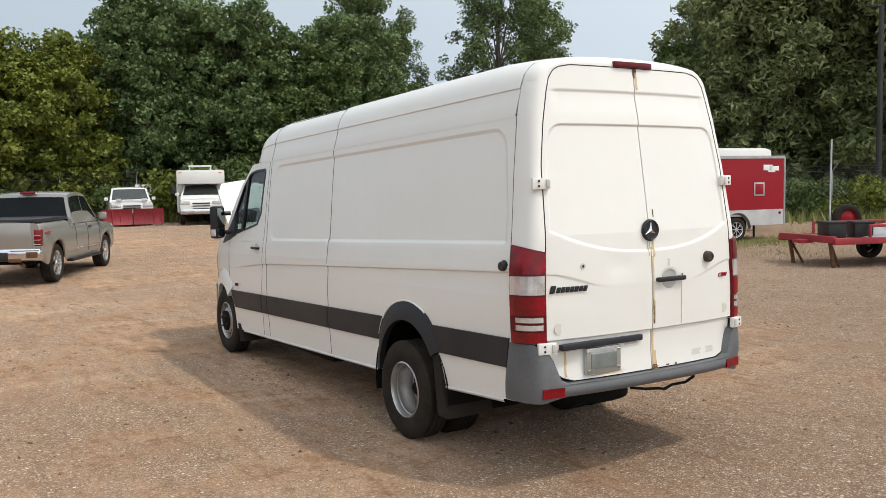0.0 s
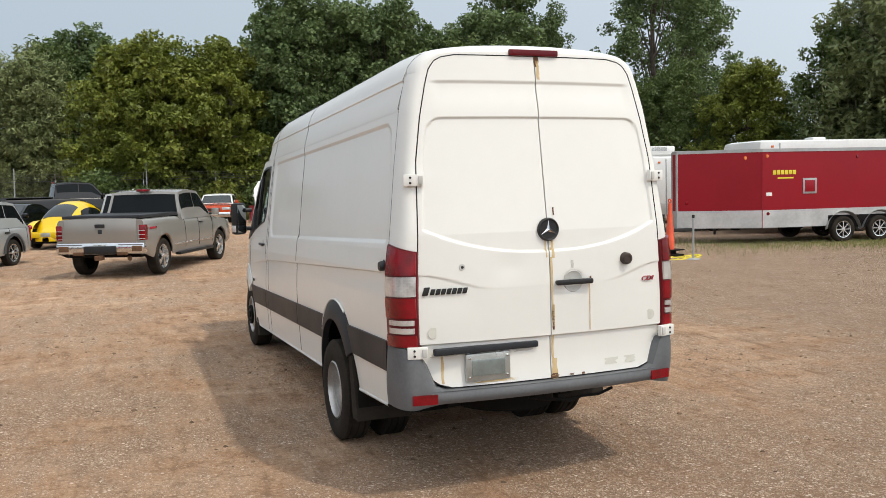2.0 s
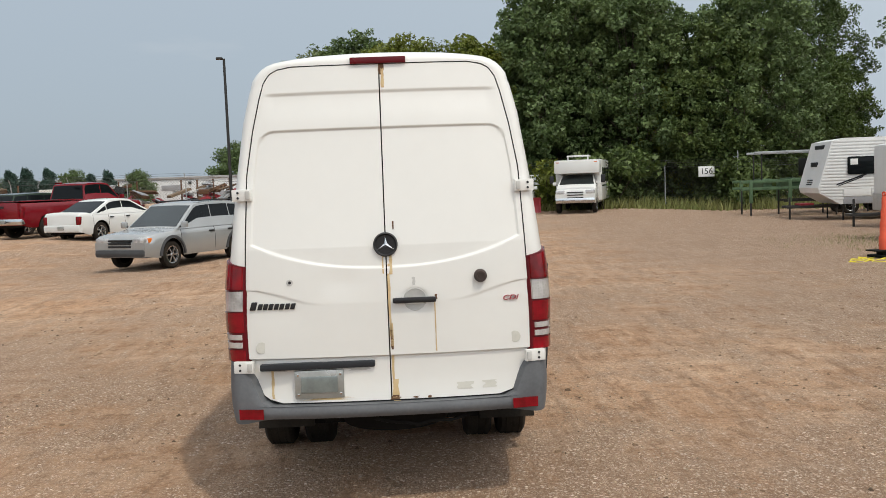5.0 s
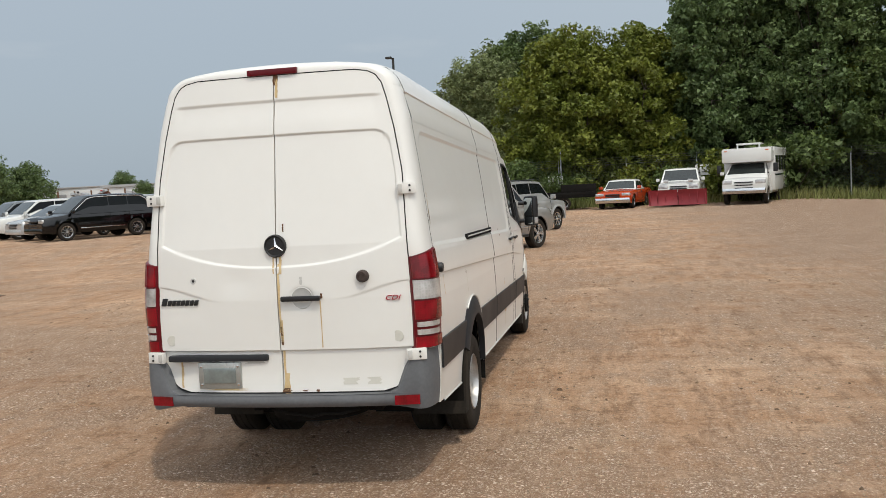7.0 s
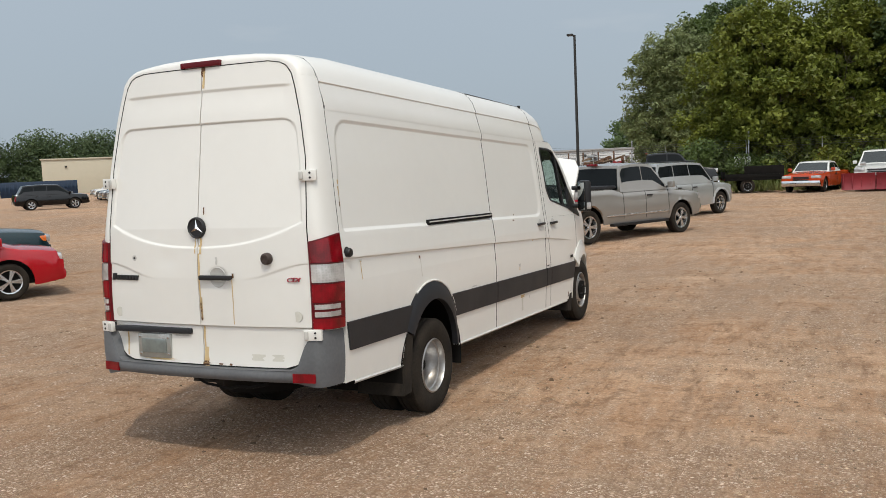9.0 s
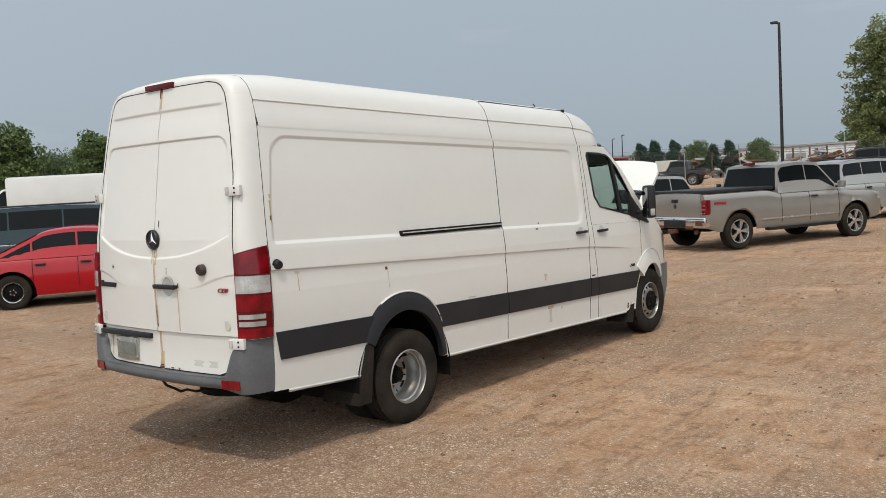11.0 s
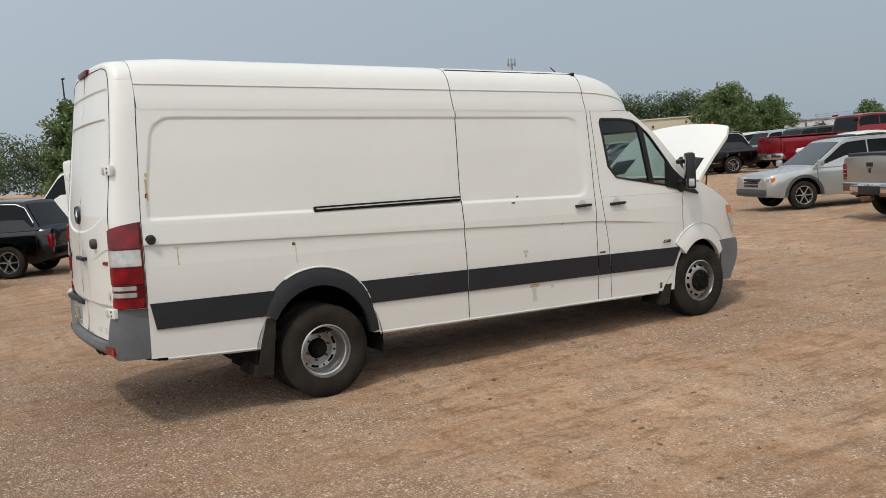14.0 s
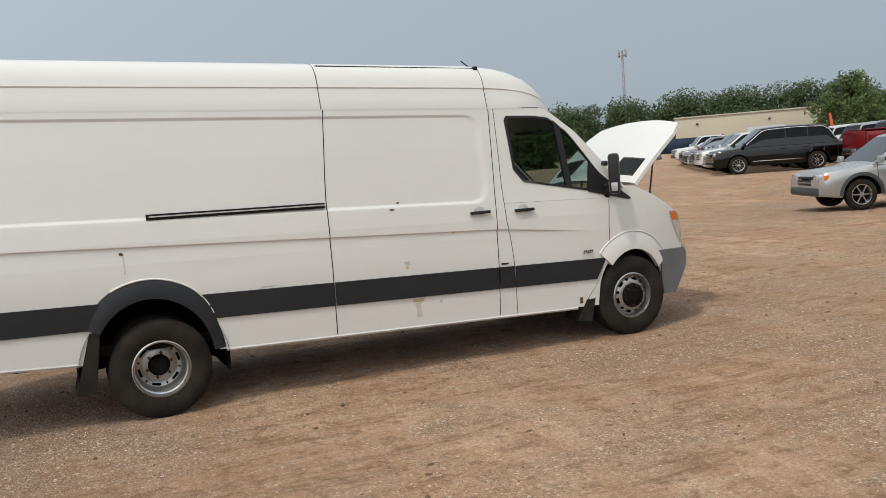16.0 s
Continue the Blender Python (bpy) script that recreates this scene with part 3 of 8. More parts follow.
    side_patch("front_fender", s, 4.132, 5.09, fz, yl=door_r, yr=nose_off, step=0.022)
    grid_mesh("fender_edge", lambda u, v: (lambda z: (lambda p: (p[0] - s * 0.11 * v, p[1], p[2] - 0.02 * v))(side_pt(s, 5.09 + nose_off(z), z)))(lerp(1.30, 1.60, u)), np.linspace(0, 1, 12), (0, 0.5, 1), M["white"], van, flip=s < 0)

# roof: gutter to crown, over the whole length, with the raised cap over the cab
ROOF_SEC = [(0.862, 2.372), (0.838, 2.46), (0.8165, 2.540), (0.8230, 2.549), (0.808, 2.590), (0.790, 2.632), (0.755, 2.672), (0.715, 2.706), (0.655, 2.732), (0.55, 2.752), (0.40, 2.768), (0.2, 2.777), (0.0, 2.78)]


def roof_top(y):
    return itp(y, [-1.53, -1.51, -1.48, -1.42, -1.3, -1.0, 2.9, 3.15, 3.3, 3.45, 3.6, 3.75, 3.88, 3.95], [2.690, 2.715, 2.735, 2.760, 2.785, 2.805, 2.805, 2.785, 2.75, 2.69, 2.60, 2.49, 2.39, 2.366])


def cap_scale(y):
    return 1.0 if y < 3.30 else math.sqrt(max(0.0, 1 - ((y - 3.30) / 0.65) ** 2))


def roof_pt(k, y, s=1, lo=0):
    x, z = ROOF_SEC[k]
    z += 0.025 * sstep(2.56, 2.72, z)
    if y < 2.0:
        z2 = z - (2.805 - roof_top(y)) * min(1.0, max(0.0, (z - 2.56) / 0.22))
    else:
        z2 = 2.366 + (z - 2.366) * (roof_top(y) - 2.366) / (2.805 - 2.366)
    return (s * x * cap_scale(y), y, vz(y, z2))


ridge = list(range(len(ROOF_SEC)))
full = [(k, 1) for k in ridge] + [(k, -1) for k in ridge[-2::-1]]


def roof_sheet(name, ys, keys, label=""):
    def fn(u, y):
        k, s = keys[int(round(u))]
        return roof_pt(k, y, s)
    return grid_mesh(name, fn, range(len(keys)), ys, M["white"], van, label, flip=True, rim=(0, 0, -0.02))


roof_sheet("roof", np.concatenate([np.linspace(-1.342, -0.9, 12), np.linspace(-0.7, 1.42, 20)]), full)
roof_sheet("roof", np.linspace(1.427, 2.97, 20), full)
roof_sheet("roof_cap", np.concatenate([np.linspace(2.976, 3.3, 8), np.linspace(3.32, 3.949, 26)]), full)
for s in (1, -1):
    tube("drip_rail", (s * 0.705, 1.45, vz(1.45, 2.738)), (s * 0.705, 2.94, vz(2.94, 2.733)), 0.006, M["black"], van)
    box("rail_end", s * 0.715 - 0.014, s * 0.715 + 0.014, 2.93, 2.975, vz(2.95, 2.715), vz(2.95, 2.752), M["black"], van)
for y, thick in ((-1.344, 0.0012), (1.4235, 0.003), (2.973, 0.003)):
    poly_tube("seam", [Vector(roof_pt(k, y, q)) - Vector((0, 0, 0.001)) for k, q in full], thick, M["cowl"], van)
tube("antenna", (0.3, 3.2, vz(3.2, 2.73)), (0.3, 3.02, vz(3.1, 2.86)), 0.006, M["black"], van)


# windscreen with black border, A-pillars
def ws_pt(u, zb, back=0.0):
    w = VW(zb) * (nose_taper(ws_side(zb))) * 0.985
    y = ws_side(zb) + 0.26 * (1 - abs(u) ** 2.3) - back
    return (u * w, y, vz(y, zb))


grid_mesh("windscreen_header", ws_pt, np.linspace(-1, 1, 25), np.linspace(2.17, 2.366, 5), M["white"], van, flip=True)
wscr = grid_mesh("windscreen", ws_pt, np.linspace(-0.90, 0.90, 25), np.linspace(1.56, 2.17, 10), M["glass"], van, flip=True)
wscr.visible_shadow = False
for s in (1, -1):
    grid_mesh("windscreen_pillar", ws_pt, np.linspace(s * 0.885, s * 1.0, 5), np.linspace(1.50, 2.18, 14), M["white"], van, flip=s > 0, rim=(0, -0.03, 0))
    grid_mesh("windscreen_seal", lambda u, z: ws_pt(u, z, -0.004), np.linspace(s * 0.87, s * 0.91, 3), np.linspace(1.55, 2.18, 10), M["black"], van, flip=s > 0)
grid_mesh("scuttle", lambda u, v: (u * 0.86, lerp(4.60 - 0.22 * abs(u) ** 2.3, 4.76 - 0.15 * abs(u) ** 2, v), vz(4.6, lerp(1.57, 1.50, v))), np.linspace(-1, 1, 15), (0, 0.5, 1), M["black"], van)


# nose: grille panel, lamps, bumper
def nose_pt(u, zb, out=0.0):
    ys = 5.09 + nose_off(zb)
    ex = VW(zb) * nose_taper(ys)
    y = ys + (0.30 - 0.02 * zb) * (1 - abs(u) ** 2.6) + out * (1 - 0.6 * abs(u) ** 3)
    return (u * (ex + out * 0.7), y, vz(y, zb))


grid_mesh("front_panel", nose_pt, np.linspace(-1, 1, 41), np.linspace(0.90, 1.32, 14), M["white"], van, flip=True)
grid_mesh("grille", lambda u, z: nose_pt(u, z, 0.012), np.linspace(-0.5, 0.5, 17), np.linspace(0.93, 1.22, 8), M["black"], van, flip=True, rim=(0, -0.03, 0))
for k in range(3):
    grid_mesh("grille_bar", lambda u, z, k=k: nose_pt(u, 0.97 + 0.09 * k + z, 0.028), np.linspace(-0.48, 0.48, 15), (0, 0.03), M["bumper"], van, flip=True, rim=(0, -0.03, 0))
for s in (1, -1):
    lamp = grid_mesh("headlight", lambda u, v: nose_pt(s * lerp(0.60, 1.0, u), lerp(1.00, 1.25 + 0.07 * u, v), 0.010), np.linspace(0, 1, 12), np.linspace(0, 1, 10), M["clear_lens"], van, "hazed clear headlight", flip=s > 0, rim=(0, -0.04, 0))
    grid_mesh("headlight_side", lambda u, v: (lambda p: (p[0] + s * 0.009, p[1], p[2]))(side_pt(s, lerp(itp(v, [0, 0.65, 1], [5.10, 4.985, 4.945]), 5.09 + nose_off(lerp(1.0, 1.325, v)), u), lerp(1.0, 1.325, v))), np.linspace(0, 1, 6), np.linspace(0, 1, 8), [M["clear_lens"]], van, flip=s < 0)
    grid_mesh("turn_signal", lambda u, v: (lambda p: (p[0] + s * 0.013, p[1], p[2]))(side_pt(s, lerp(4.972 - 0.02 * v, 5.075 + nose_off(lerp(1.235, 1.315, v)), u), lerp(1.235, 1.315, v))), np.linspace(0, 1, 4), np.linspace(0, 1, 4), M["amber"], van, flip=s < 0)
bump_f = grid_mesh("front_bumper", lambda u, z: nose_pt(u, z, 0.035 + 0.02 * math.sin((z - 0.50) / 0.445 * math.pi)), np.linspace(-1, 1, 41), np.linspace(0.50, 0.945, 9), M["bumper_front"], van, "grey plastic bumper", flip=True, rim=(0, -0.05, 0))
for s in (1, -1):
    def bside(u, z):
        ya = itp(z, [0.50, 0.68, 0.80, 0.945], [4.79, 4.76, 4.765, 4.70])
        y = lerp(ya + 0.02, 5.09 + nose_off(z), u)
        return (s * (VW(z) * nose_taper(y) + 0.024 + 0.016 * u), y, vz(y, z))
    grid_mesh("bumper_end", bside, np.linspace(0, 1, 10), np.linspace(0.50, 0.945, 9), M["bumper_front"], bump_f, flip=s < 0, rim=(-s * 0.04, 0, 0))

# engine bay and open hood
box("engine_bay", -0.74, 0.74, 4.45, 5.05, 0.7, 1.12, M["under"], van, bevel=0.03)
box("engine_cover", -0.35, 0.3, 4.6, 5.0, 1.12, 1.28, M["black"], van, bevel=0.05)
box("battery", 0.35, 0.6, 4.7, 4.95, 1.12, 1.26, M["band"], van, bevel=0.01)


def hood_pt(u, v, off=0.0):
    w = lerp(0.82, 0.76, v) * (1 - 0.10 * max(0, v - 0.8) / 0.2)
    y0, z0, y1, z1 = 4.58, 1.46, 5.26, 2.03
    bow = 0.055 * (1 - abs(u) ** 2.2) + 0.015 * math.sin(v * math.pi)
    y, z = lerp(y0, y1, v), lerp(z0, z1, v)
    arc = 0.10 * (1 - abs(u) ** 2.2) * (v * 1.0 - 0.25)
    return (u * w, y - 0.45 * bow + arc + 0.6 * off, z + 0.80 * bow + 0.45 * arc * 0.5 - 0.78 * off)


hood = grid_mesh("hood", hood_pt, np.linspace(-1, 1, 33), np.linspace(0, 1, 17), M["white"], van, "raised white hood", flip=False, rim=(0, 0.02, -0.03))
grid_mesh("hood_liner", lambda u, v: hood_pt(u, v, 0.035), np.linspace(-0.97, 0.97, 17), np.linspace(0.03, 0.97, 9), M["dirt_mark"], hood, flip=True)
for s in (1, -1):
    vent = grid_mesh("hood_vent", lambda u, v: hood_pt(s * lerp(0.45, 0.88, u), lerp(0.10, 0.36, v), -0.006), np.linspace(0, 1, 8), np.linspace(0, 1, 5), M["black"], hood, "black slotted vent", rim=(0, 0.01, -0.02), flip=s < 0)
    for k in range(9):
        a, b = hood_pt(s * lerp(0.47, 0.86, k / 8), 0.12, -0.012), hood_pt(s * lerp(0.47, 0.86, k / 8), 0.34, -0.012)
        tube("vent_slat", a, b, 0.005, M["band"], vent, seg=6)
tube("hood_stay", (0.64, 4.86, 1.15), (0.62, 4.99, 1.76), 0.009, M["black"], van)
tube("hood_stay", (-0.64, 4.86, 1.15), (-0.62, 4.99, 1.76), 0.009, M["black"], van)


# rear doors and corner pillars
def rear_y(x, zb):
    return itp(zb, [0.45, 1.24, 1.58, 1.91, 2.71], [-1.712, -1.707, -1.690, -1.640, -1.515]) + 0.075 * (abs(x) / 0.9) ** 2.5


def door_edge(zb):
    return itp(zb, [0.640, 0.66, 0.70, 0.76, 0.84, 0.92, 1.24, 2.03, 2.30, 2.50, 2.60, 2.65, 2.675, 2.686], [0.66, 0.735, 0.79, 0.825, 0.852, 0.862, 0.864, 0.828, 0.784, 0.738, 0.708, 0.67, 0.62, 0.55])


def rear_pt(x, zb):
    y = rear_y(x, zb)
    ax = abs(x)
    zl = 1.452 + 0.155 * (ax / 0.8) ** 2.4
    half = itp(zb, [1.45, 2.03, 2.295], [0.822, 0.782, 0.742])
    d = max(zl - zb, zb - 2.295, ax - half)
    cx, cz = max(0, ax - half + 0.09), max(0, zb - 2.295 + 0.09)
    if cx > 0 and cz > 0:
        d = max(d, math.hypot(cx, cz) - 0.09)
    y += 0.012 * sstep(0.008, -0.008, d)
    y += 0.010 * sstep(2.532, 2.506, zb) * sstep(2.34, 2.50, zb) * sstep(0.73, 0.64, ax)
    y += 0.018 * sstep(0.919, 0.908, zb) * sstep(0.55, 0.80, zb)
    # swage lines that fade towards the middle
    ln = 1.237 + 0.10 * sstep(0.38, 0.85, ax)
    y += 0.006 * sstep(0.36, 0.60, ax) * sstep(ln + 0.003, ln - 0.005, zb) * sstep(ln - 0.28, ln - 0.04, zb)
    y += 0.006 * math.exp(-(((x + 0.27) / 0.09) ** 2 + ((zb - 1.37) / 0.07) ** 2))
    # hollow behind the handle
    y += 0.022 * sstep(0.075, 0.045, math.hypot((x - 0.165), (zb - 1.25) * 1.0))
    return (x, y, vz(y, zb))


# header: blends the roof's edge round the door tops
def resample(pts, n):
    pts = [Vector(q) for q in pts]
    d = [0.0]
    for a, b in zip(pts[:-1], pts[1:]):
        d.append(d[-1] + (b - a).length)
    return [(float(np.interp(t, d, [q.x for q in pts])), float(np.interp(t, d, [q.y for q in pts]))) for t in np.linspace(0, d[-1], n)]


NH = 21
inner_h = resample([(door_edge(z) + 0.004, z) for z in (2.58, 2.60, 2.62, 2.64, 2.655, 2.665, 2.675, 2.682, 2.688)] + [(0.4, 2.690), (0.2, 2.690), (0.0, 2.690)], NH)
outer_h = resample([(VW(2.58), 2.58)] + [(ROOF_SEC[k][0], roof_pt(k, -1.345)[2] + RAKE * -1.345) for k in range(5, 13)], NH)


def header_fn(u, a):
    k = int(round(abs(u)))
    sg = -1 if u < 0 else 1
    (x0, z0), (x1, z1) = outer_h[k], inner_h[k]
    q = a * math.pi / 2
    cx, cy = math.cos(q) ** (2 / 2.6), math.sin(q) ** (2 / 2.6)
    x, zb = x1 + (x0 - x1) * cx, z1 + (z0 - z1) * cx
    y = -1.345 + (rear_y(x1, z1) + 1.345) * cy
    return (sg * x, y, vz(y, zb))


for s in (1, -1):
    grid_mesh("rear_header", header_fn, [s * k if k else s * 0.001 for k in range(NH)], np.linspace(0, 1, 12), M["white"], van, flip=s < 0)

ZR = np.unique(np.round(np.concatenate([np.linspace(0.64, 2.686, 90), np.linspace(1.43, 1.62, 40), np.linspace(2.27, 2.32, 15), np.linspace(2.495, 2.54, 13), np.linspace(0.90, 0.925, 9), np.linspace(1.22, 1.36, 20), np.linspace(2.64, 2.686, 8), np.linspace(0.64, 0.72, 8)]), 4))
rear_doors = {}
for s in (-1, 1):
    def rfn(u, zb):
        e = door_edge(zb) - 0.004
        return rear_pt(s * lerp(0.004, e, u), zb)
    us = np.unique(np.concatenate([np.linspace(0, 1, 40), np.linspace(0.86, 0.99, 12)]))
    rear_doors[s] = grid_mesh("rear_door", rfn, us, ZR, M["white"], van, "white rear door with rust stains", flip=s < 0, rim=(0, 0.03, 0))

    def pillar_fn(u, zb):
        e = door_edge(zb) + 0.004
        x0, y0 = VW(zb), rear_seam(zb) - 0.003
        x1, y1 = e, rear_y(e, zb)
        # near square round corner
        n = 2.6
        a = u * math.pi / 2
        cx, cy = math.cos(a) ** (2 / n), math.sin(a) ** (2 / n)
        x = x1 + (x0 - x1) * cx
        y = y0 + (y1 - y0) * cy
        return (s * x, y, vz(y, zb))
    ua = np.linspace(0, 1, 14)
    grid_mesh("corner_pillar", pillar_fn, ua, np.linspace(0.90, 2.58, 50), M["white"], van, flip=s > 0, rim=lambda v: Vector((-0.02 * (1 if v.x > 0 else -1), 0.015, 0)))

    # tail light, wrapping round the corner

    def lamp_fn(u, zb, out):
        zb += 0.05 * (0.55 - u) * sstep(1.36, 1.505, zb)
        p = Vector(pillar_fn(lerp(0.03, 1.0, u), zb))
        n = Vector((s * (1.0 - 0.75 * u), -0.35 - 0.75 * u, 0)).normalized()
        return p + n * out
    house = grid_mesh("tail_light", lambda u, z: lamp_fn(lerp(-0.02, 1.0, u), z, 0.012), np.linspace(0, 1, 12), np.linspace(0.905, 1.505, 12), M["red_lens_dark"], van, "red and clear tail light", flip=s > 0, rim=lambda v: Vector((-0.03 * s, 0.03, 0)))
    for nm, za, zb2, mt, ua2, ub in (("brake_lens", 1.345, 1.498, "red_lens", 0.0, 0.97), ("reversing_lens", 1.215, 1.335, "clear_lens", 0.0, 0.97), ("fog_lens", 1.085, 1.205, "red_lens", 0.0, 0.97), ("turn_lens", 1.040, 1.072, "clear_lens", 0.12, 0.92), ("turn_lens", 0.990, 1.024, "clear_lens", 0.12, 0.92), ("reflector_lens", 0.910, 0.978, "red_lens", 0.0, 0.97)):
        grid_mesh(nm, lambda u, z: lamp_fn(lerp(ua2, ub, u), z, 0.020), np.linspace(0, 1, 12), np.linspace(za, zb2, 4), M[mt], house, flip=s > 0, rim=lambda v: Vector((-0.012 * s, 0.012, 0)))
    for zc in (1.915, 0.875):
        ex = door_edge(zc)
        p = Vector(pillar_fn(0.97, zc))
        m = Matrix.Translation(p + Vector((s * 0.012, -0.034 if zc < 1 else -0.018, 0))) @ Matrix.Rotation(radians(s * 14), 4, "Z")
        hinge = box("hinge", -0.062, 0.062, -0.012, 0.02, -0.036, 0.036, M["white"], van, "white door hinge with dark bolts", 0.006, m)
        for bx, bz in ((0.02 * s, 0.016), (0.02 * s, -0.016)):
            lathe("bolt", [(0.0, -0.004), (0.0075, -0.004), (0.0075, 0.0)], 8, M["black"], hinge, m=m @ Matrix.Translation((bx, -0.013, bz)) @ Matrix.Rotation(radians(90), 4, "Z"))
        box("hinge_knuckle", -0.014, 0.014, -0.010, 0.01, -0.026, 0.026, M["dirt_mark"], hinge, "", 0.006, m @ Matrix.Translation((-0.042 * s, -0.012, 0)))
    # round plug at the side
    pl = Vector(side_pt(s, -1.371, 1.394))
    lathe("door_stop", [(0.0, 0.034), (0.026, 0.034), (0.032, 0.024), (0.032, 0.0), (0.04, 0.0)], 20, M["black"], van, "round black rubber stop", m=Matrix.Translation(pl) @ Matrix.Scale(s, 4, (1, 0, 0)))

# dark gaps round the rear doors
for s in (1, -1):
    zs = [float(z) for z in ZR[::2]] + [2.686]
    gap = [Vector(rear_pt(s * x, 0.640)) for x in np.linspace(0.0, 0.655, 14)] + [Vector(rear_pt(s * door_edge(z), z)) for z in zs] + [Vector(rear_pt(s * x, 2.688)) for x in np.linspace(0.54, 0.0, 12)]
    poly_tube("door_gap", gap, 0.0034, M["cowl"], rear_doors[s], seg=6)

# near-black sheets added behind all the seams so the gaps read as shade
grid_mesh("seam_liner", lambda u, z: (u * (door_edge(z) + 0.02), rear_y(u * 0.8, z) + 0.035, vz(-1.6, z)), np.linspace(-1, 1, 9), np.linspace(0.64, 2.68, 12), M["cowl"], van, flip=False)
for s in (1, -1):
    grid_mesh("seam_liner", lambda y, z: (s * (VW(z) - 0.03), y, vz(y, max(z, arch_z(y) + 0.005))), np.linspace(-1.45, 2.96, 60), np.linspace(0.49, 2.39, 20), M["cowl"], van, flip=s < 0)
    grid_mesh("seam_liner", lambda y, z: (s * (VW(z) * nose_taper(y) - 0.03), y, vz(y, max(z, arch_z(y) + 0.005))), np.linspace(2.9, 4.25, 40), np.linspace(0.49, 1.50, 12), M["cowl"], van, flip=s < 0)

# third brake light, badges, handle, lock parts
pc = rear_pt(0, 2.70)
box("brake_light", -0.175, 0.165, pc[1] - 0.022, pc[1] + 0.04, vz(-1.53, 2.688), vz(-1.53, 2.728), M["red_lens_dark"], van, "dark red third brake light", 0.008)
c = Vector(rear_pt(0.0, 1.586))
emblem = lathe("round_emblem", [(0.0, 0.012), (0.058, 0.014), (0.066, 0.024), (0.073, 0.014), (0.074, 0.0)], 36, [M["black"]], rear_doors[1], "round black emblem with a chrome star", m=Matrix.Translation(c + Vector((0, -0.002, 0))) @ Matrix.Rotation(radians(-90), 4, "Z"))
lathe("emblem_ring", [(0.063, 0.014), (0.067, 0.022), (0.071, 0.016), (0.071, 0.004)], 36, M["chrome"], emblem, m=Matrix.Translation(c + Vector((0, -0.002, 0))) @ Matrix.Rotation(radians(-90), 4, "Z"))
bm = bmesh.new()
for k in range(3):
    a = math.pi / 2 + k * 2 * math.pi / 3
    tip = c + Vector((math.cos(a) * 0.062, -0.018, math.sin(a) * 0.062))
    l_, r_ = (c + Vector((math.cos(a + q) * 0.014, -0.016, math.sin(a + q) * 0.014)) for q in (1.05, -1.05))
    mid_ = c + Vector((0, -0.028, 0))
    vs4 = [bm.verts.new(v) for v in (tip, l_, mid_, r_)]
    bm.faces.new((vs4[0], vs4[1], vs4[2]))
    bm.faces.new((vs4[0], vs4[2], vs4[3]))
bmesh.ops.recalc_face_normals(bm, faces=bm.faces)
part("emblem_star", bm, M["chrome"], emblem)


def rear_m(x, zb, out=0.006):
    p = Vector(rear_pt(x, zb))
    return Matrix.Translation(p + Vector((0, -out, 0))) @ Matrix.Rotation(radians(90), 4, "X") @ Matrix.Rotation(radians(4.5 * x), 4, "Y")


# the model name as a row of plain slanted bars
for k in range(8):
    wide, tall = (0.036, 0.050) if k == 0 else (0.027, 0.036)
    mb = rear_m(-0.813 + (0.0 if k == 0 else 0.007) + 0.0335 * k, 1.236 + (0.005 if k == 0 else 0), 0.004)
    lean_m = Matrix.Identity(4)
    lean_m[0][1] = 0.32
    box("badge_bar", -wide / 2, wide / 2, -tall / 2, tall / 2, -0.004, 0.007, M["black"], rear_doors[-1], "dark raised bar" if k == 0 else "", 0.004, mb @ lean_m)
text_part("badge", "CDI", 0.042, M["red_text"], rear_doors[1], rear_m(0.742, 1.232, 0.003), 0.008, "red raised lettering", 0.3, 1.35)
hp = Vector(rear_pt(0.165, 1.25))
lathe("handle_cup", [(0.0, -0.004), (0.05, -0.002), (0.066, 0.006), (0.07, 0.002)], 28, M["dirt_mark"], rear_doors[1], m=Matrix.Translation(hp + Vector((0, -0.016, 0))) @ Matrix.Rotation(radians(-90), 4, "Z"))
handle = box("door_handle", 0.03, 0.292, hp.y - 0.062, hp.y - 0.034, hp.z - 0.018, hp.z + 0.016, M["black"], rear_doors[1], "black door handle", 0.012)
box("handle_foot", 0.035, 0.07, hp.y - 0.05, hp.y + 0.0, hp.z - 0.014, hp.z + 0.012, M["black"], handle)
box("handle_foot", 0.255, 0.287, hp.y - 0.05, hp.y + 0.0, hp.z - 0.014, hp.z + 0.012, M["black"], handle)
kp = Vector(rear_pt(0.565, 1.375))
lathe("door_stop", [(0.0, 0.036), (0.018, 0.036), (0.02, 0.04), (0.03, 0.04), (0.038, 0.03), (0.04, 0.0)], 24, M["stop"], rear_doors[1], "round dark rubber stop", m=Matrix.Translation(kp) @ Matrix.Rotation(radians(-90), 4, "Z"))
kp = Vector(rear_pt(-0.585, 1.377))
lock = lathe("lock_hole", [(0.0, 0.001), (0.010, 0.001), (0.010, 0.004), (0.019, 0.004), (0.021, 0.0)], 16, [M["dirt_mark"]], rear_doors[-1], m=Matrix.Translation(kp) @ Matrix.Rotation(radians(-90), 4, "Z"))
lathe("lock_core", [(0.0, 0.005), (0.009, 0.005), (0.009, 0.0)], 10, M["black"], lock, m=Matrix.Translation(kp) @ Matrix.Rotation(radians(-90), 4, "Z"))
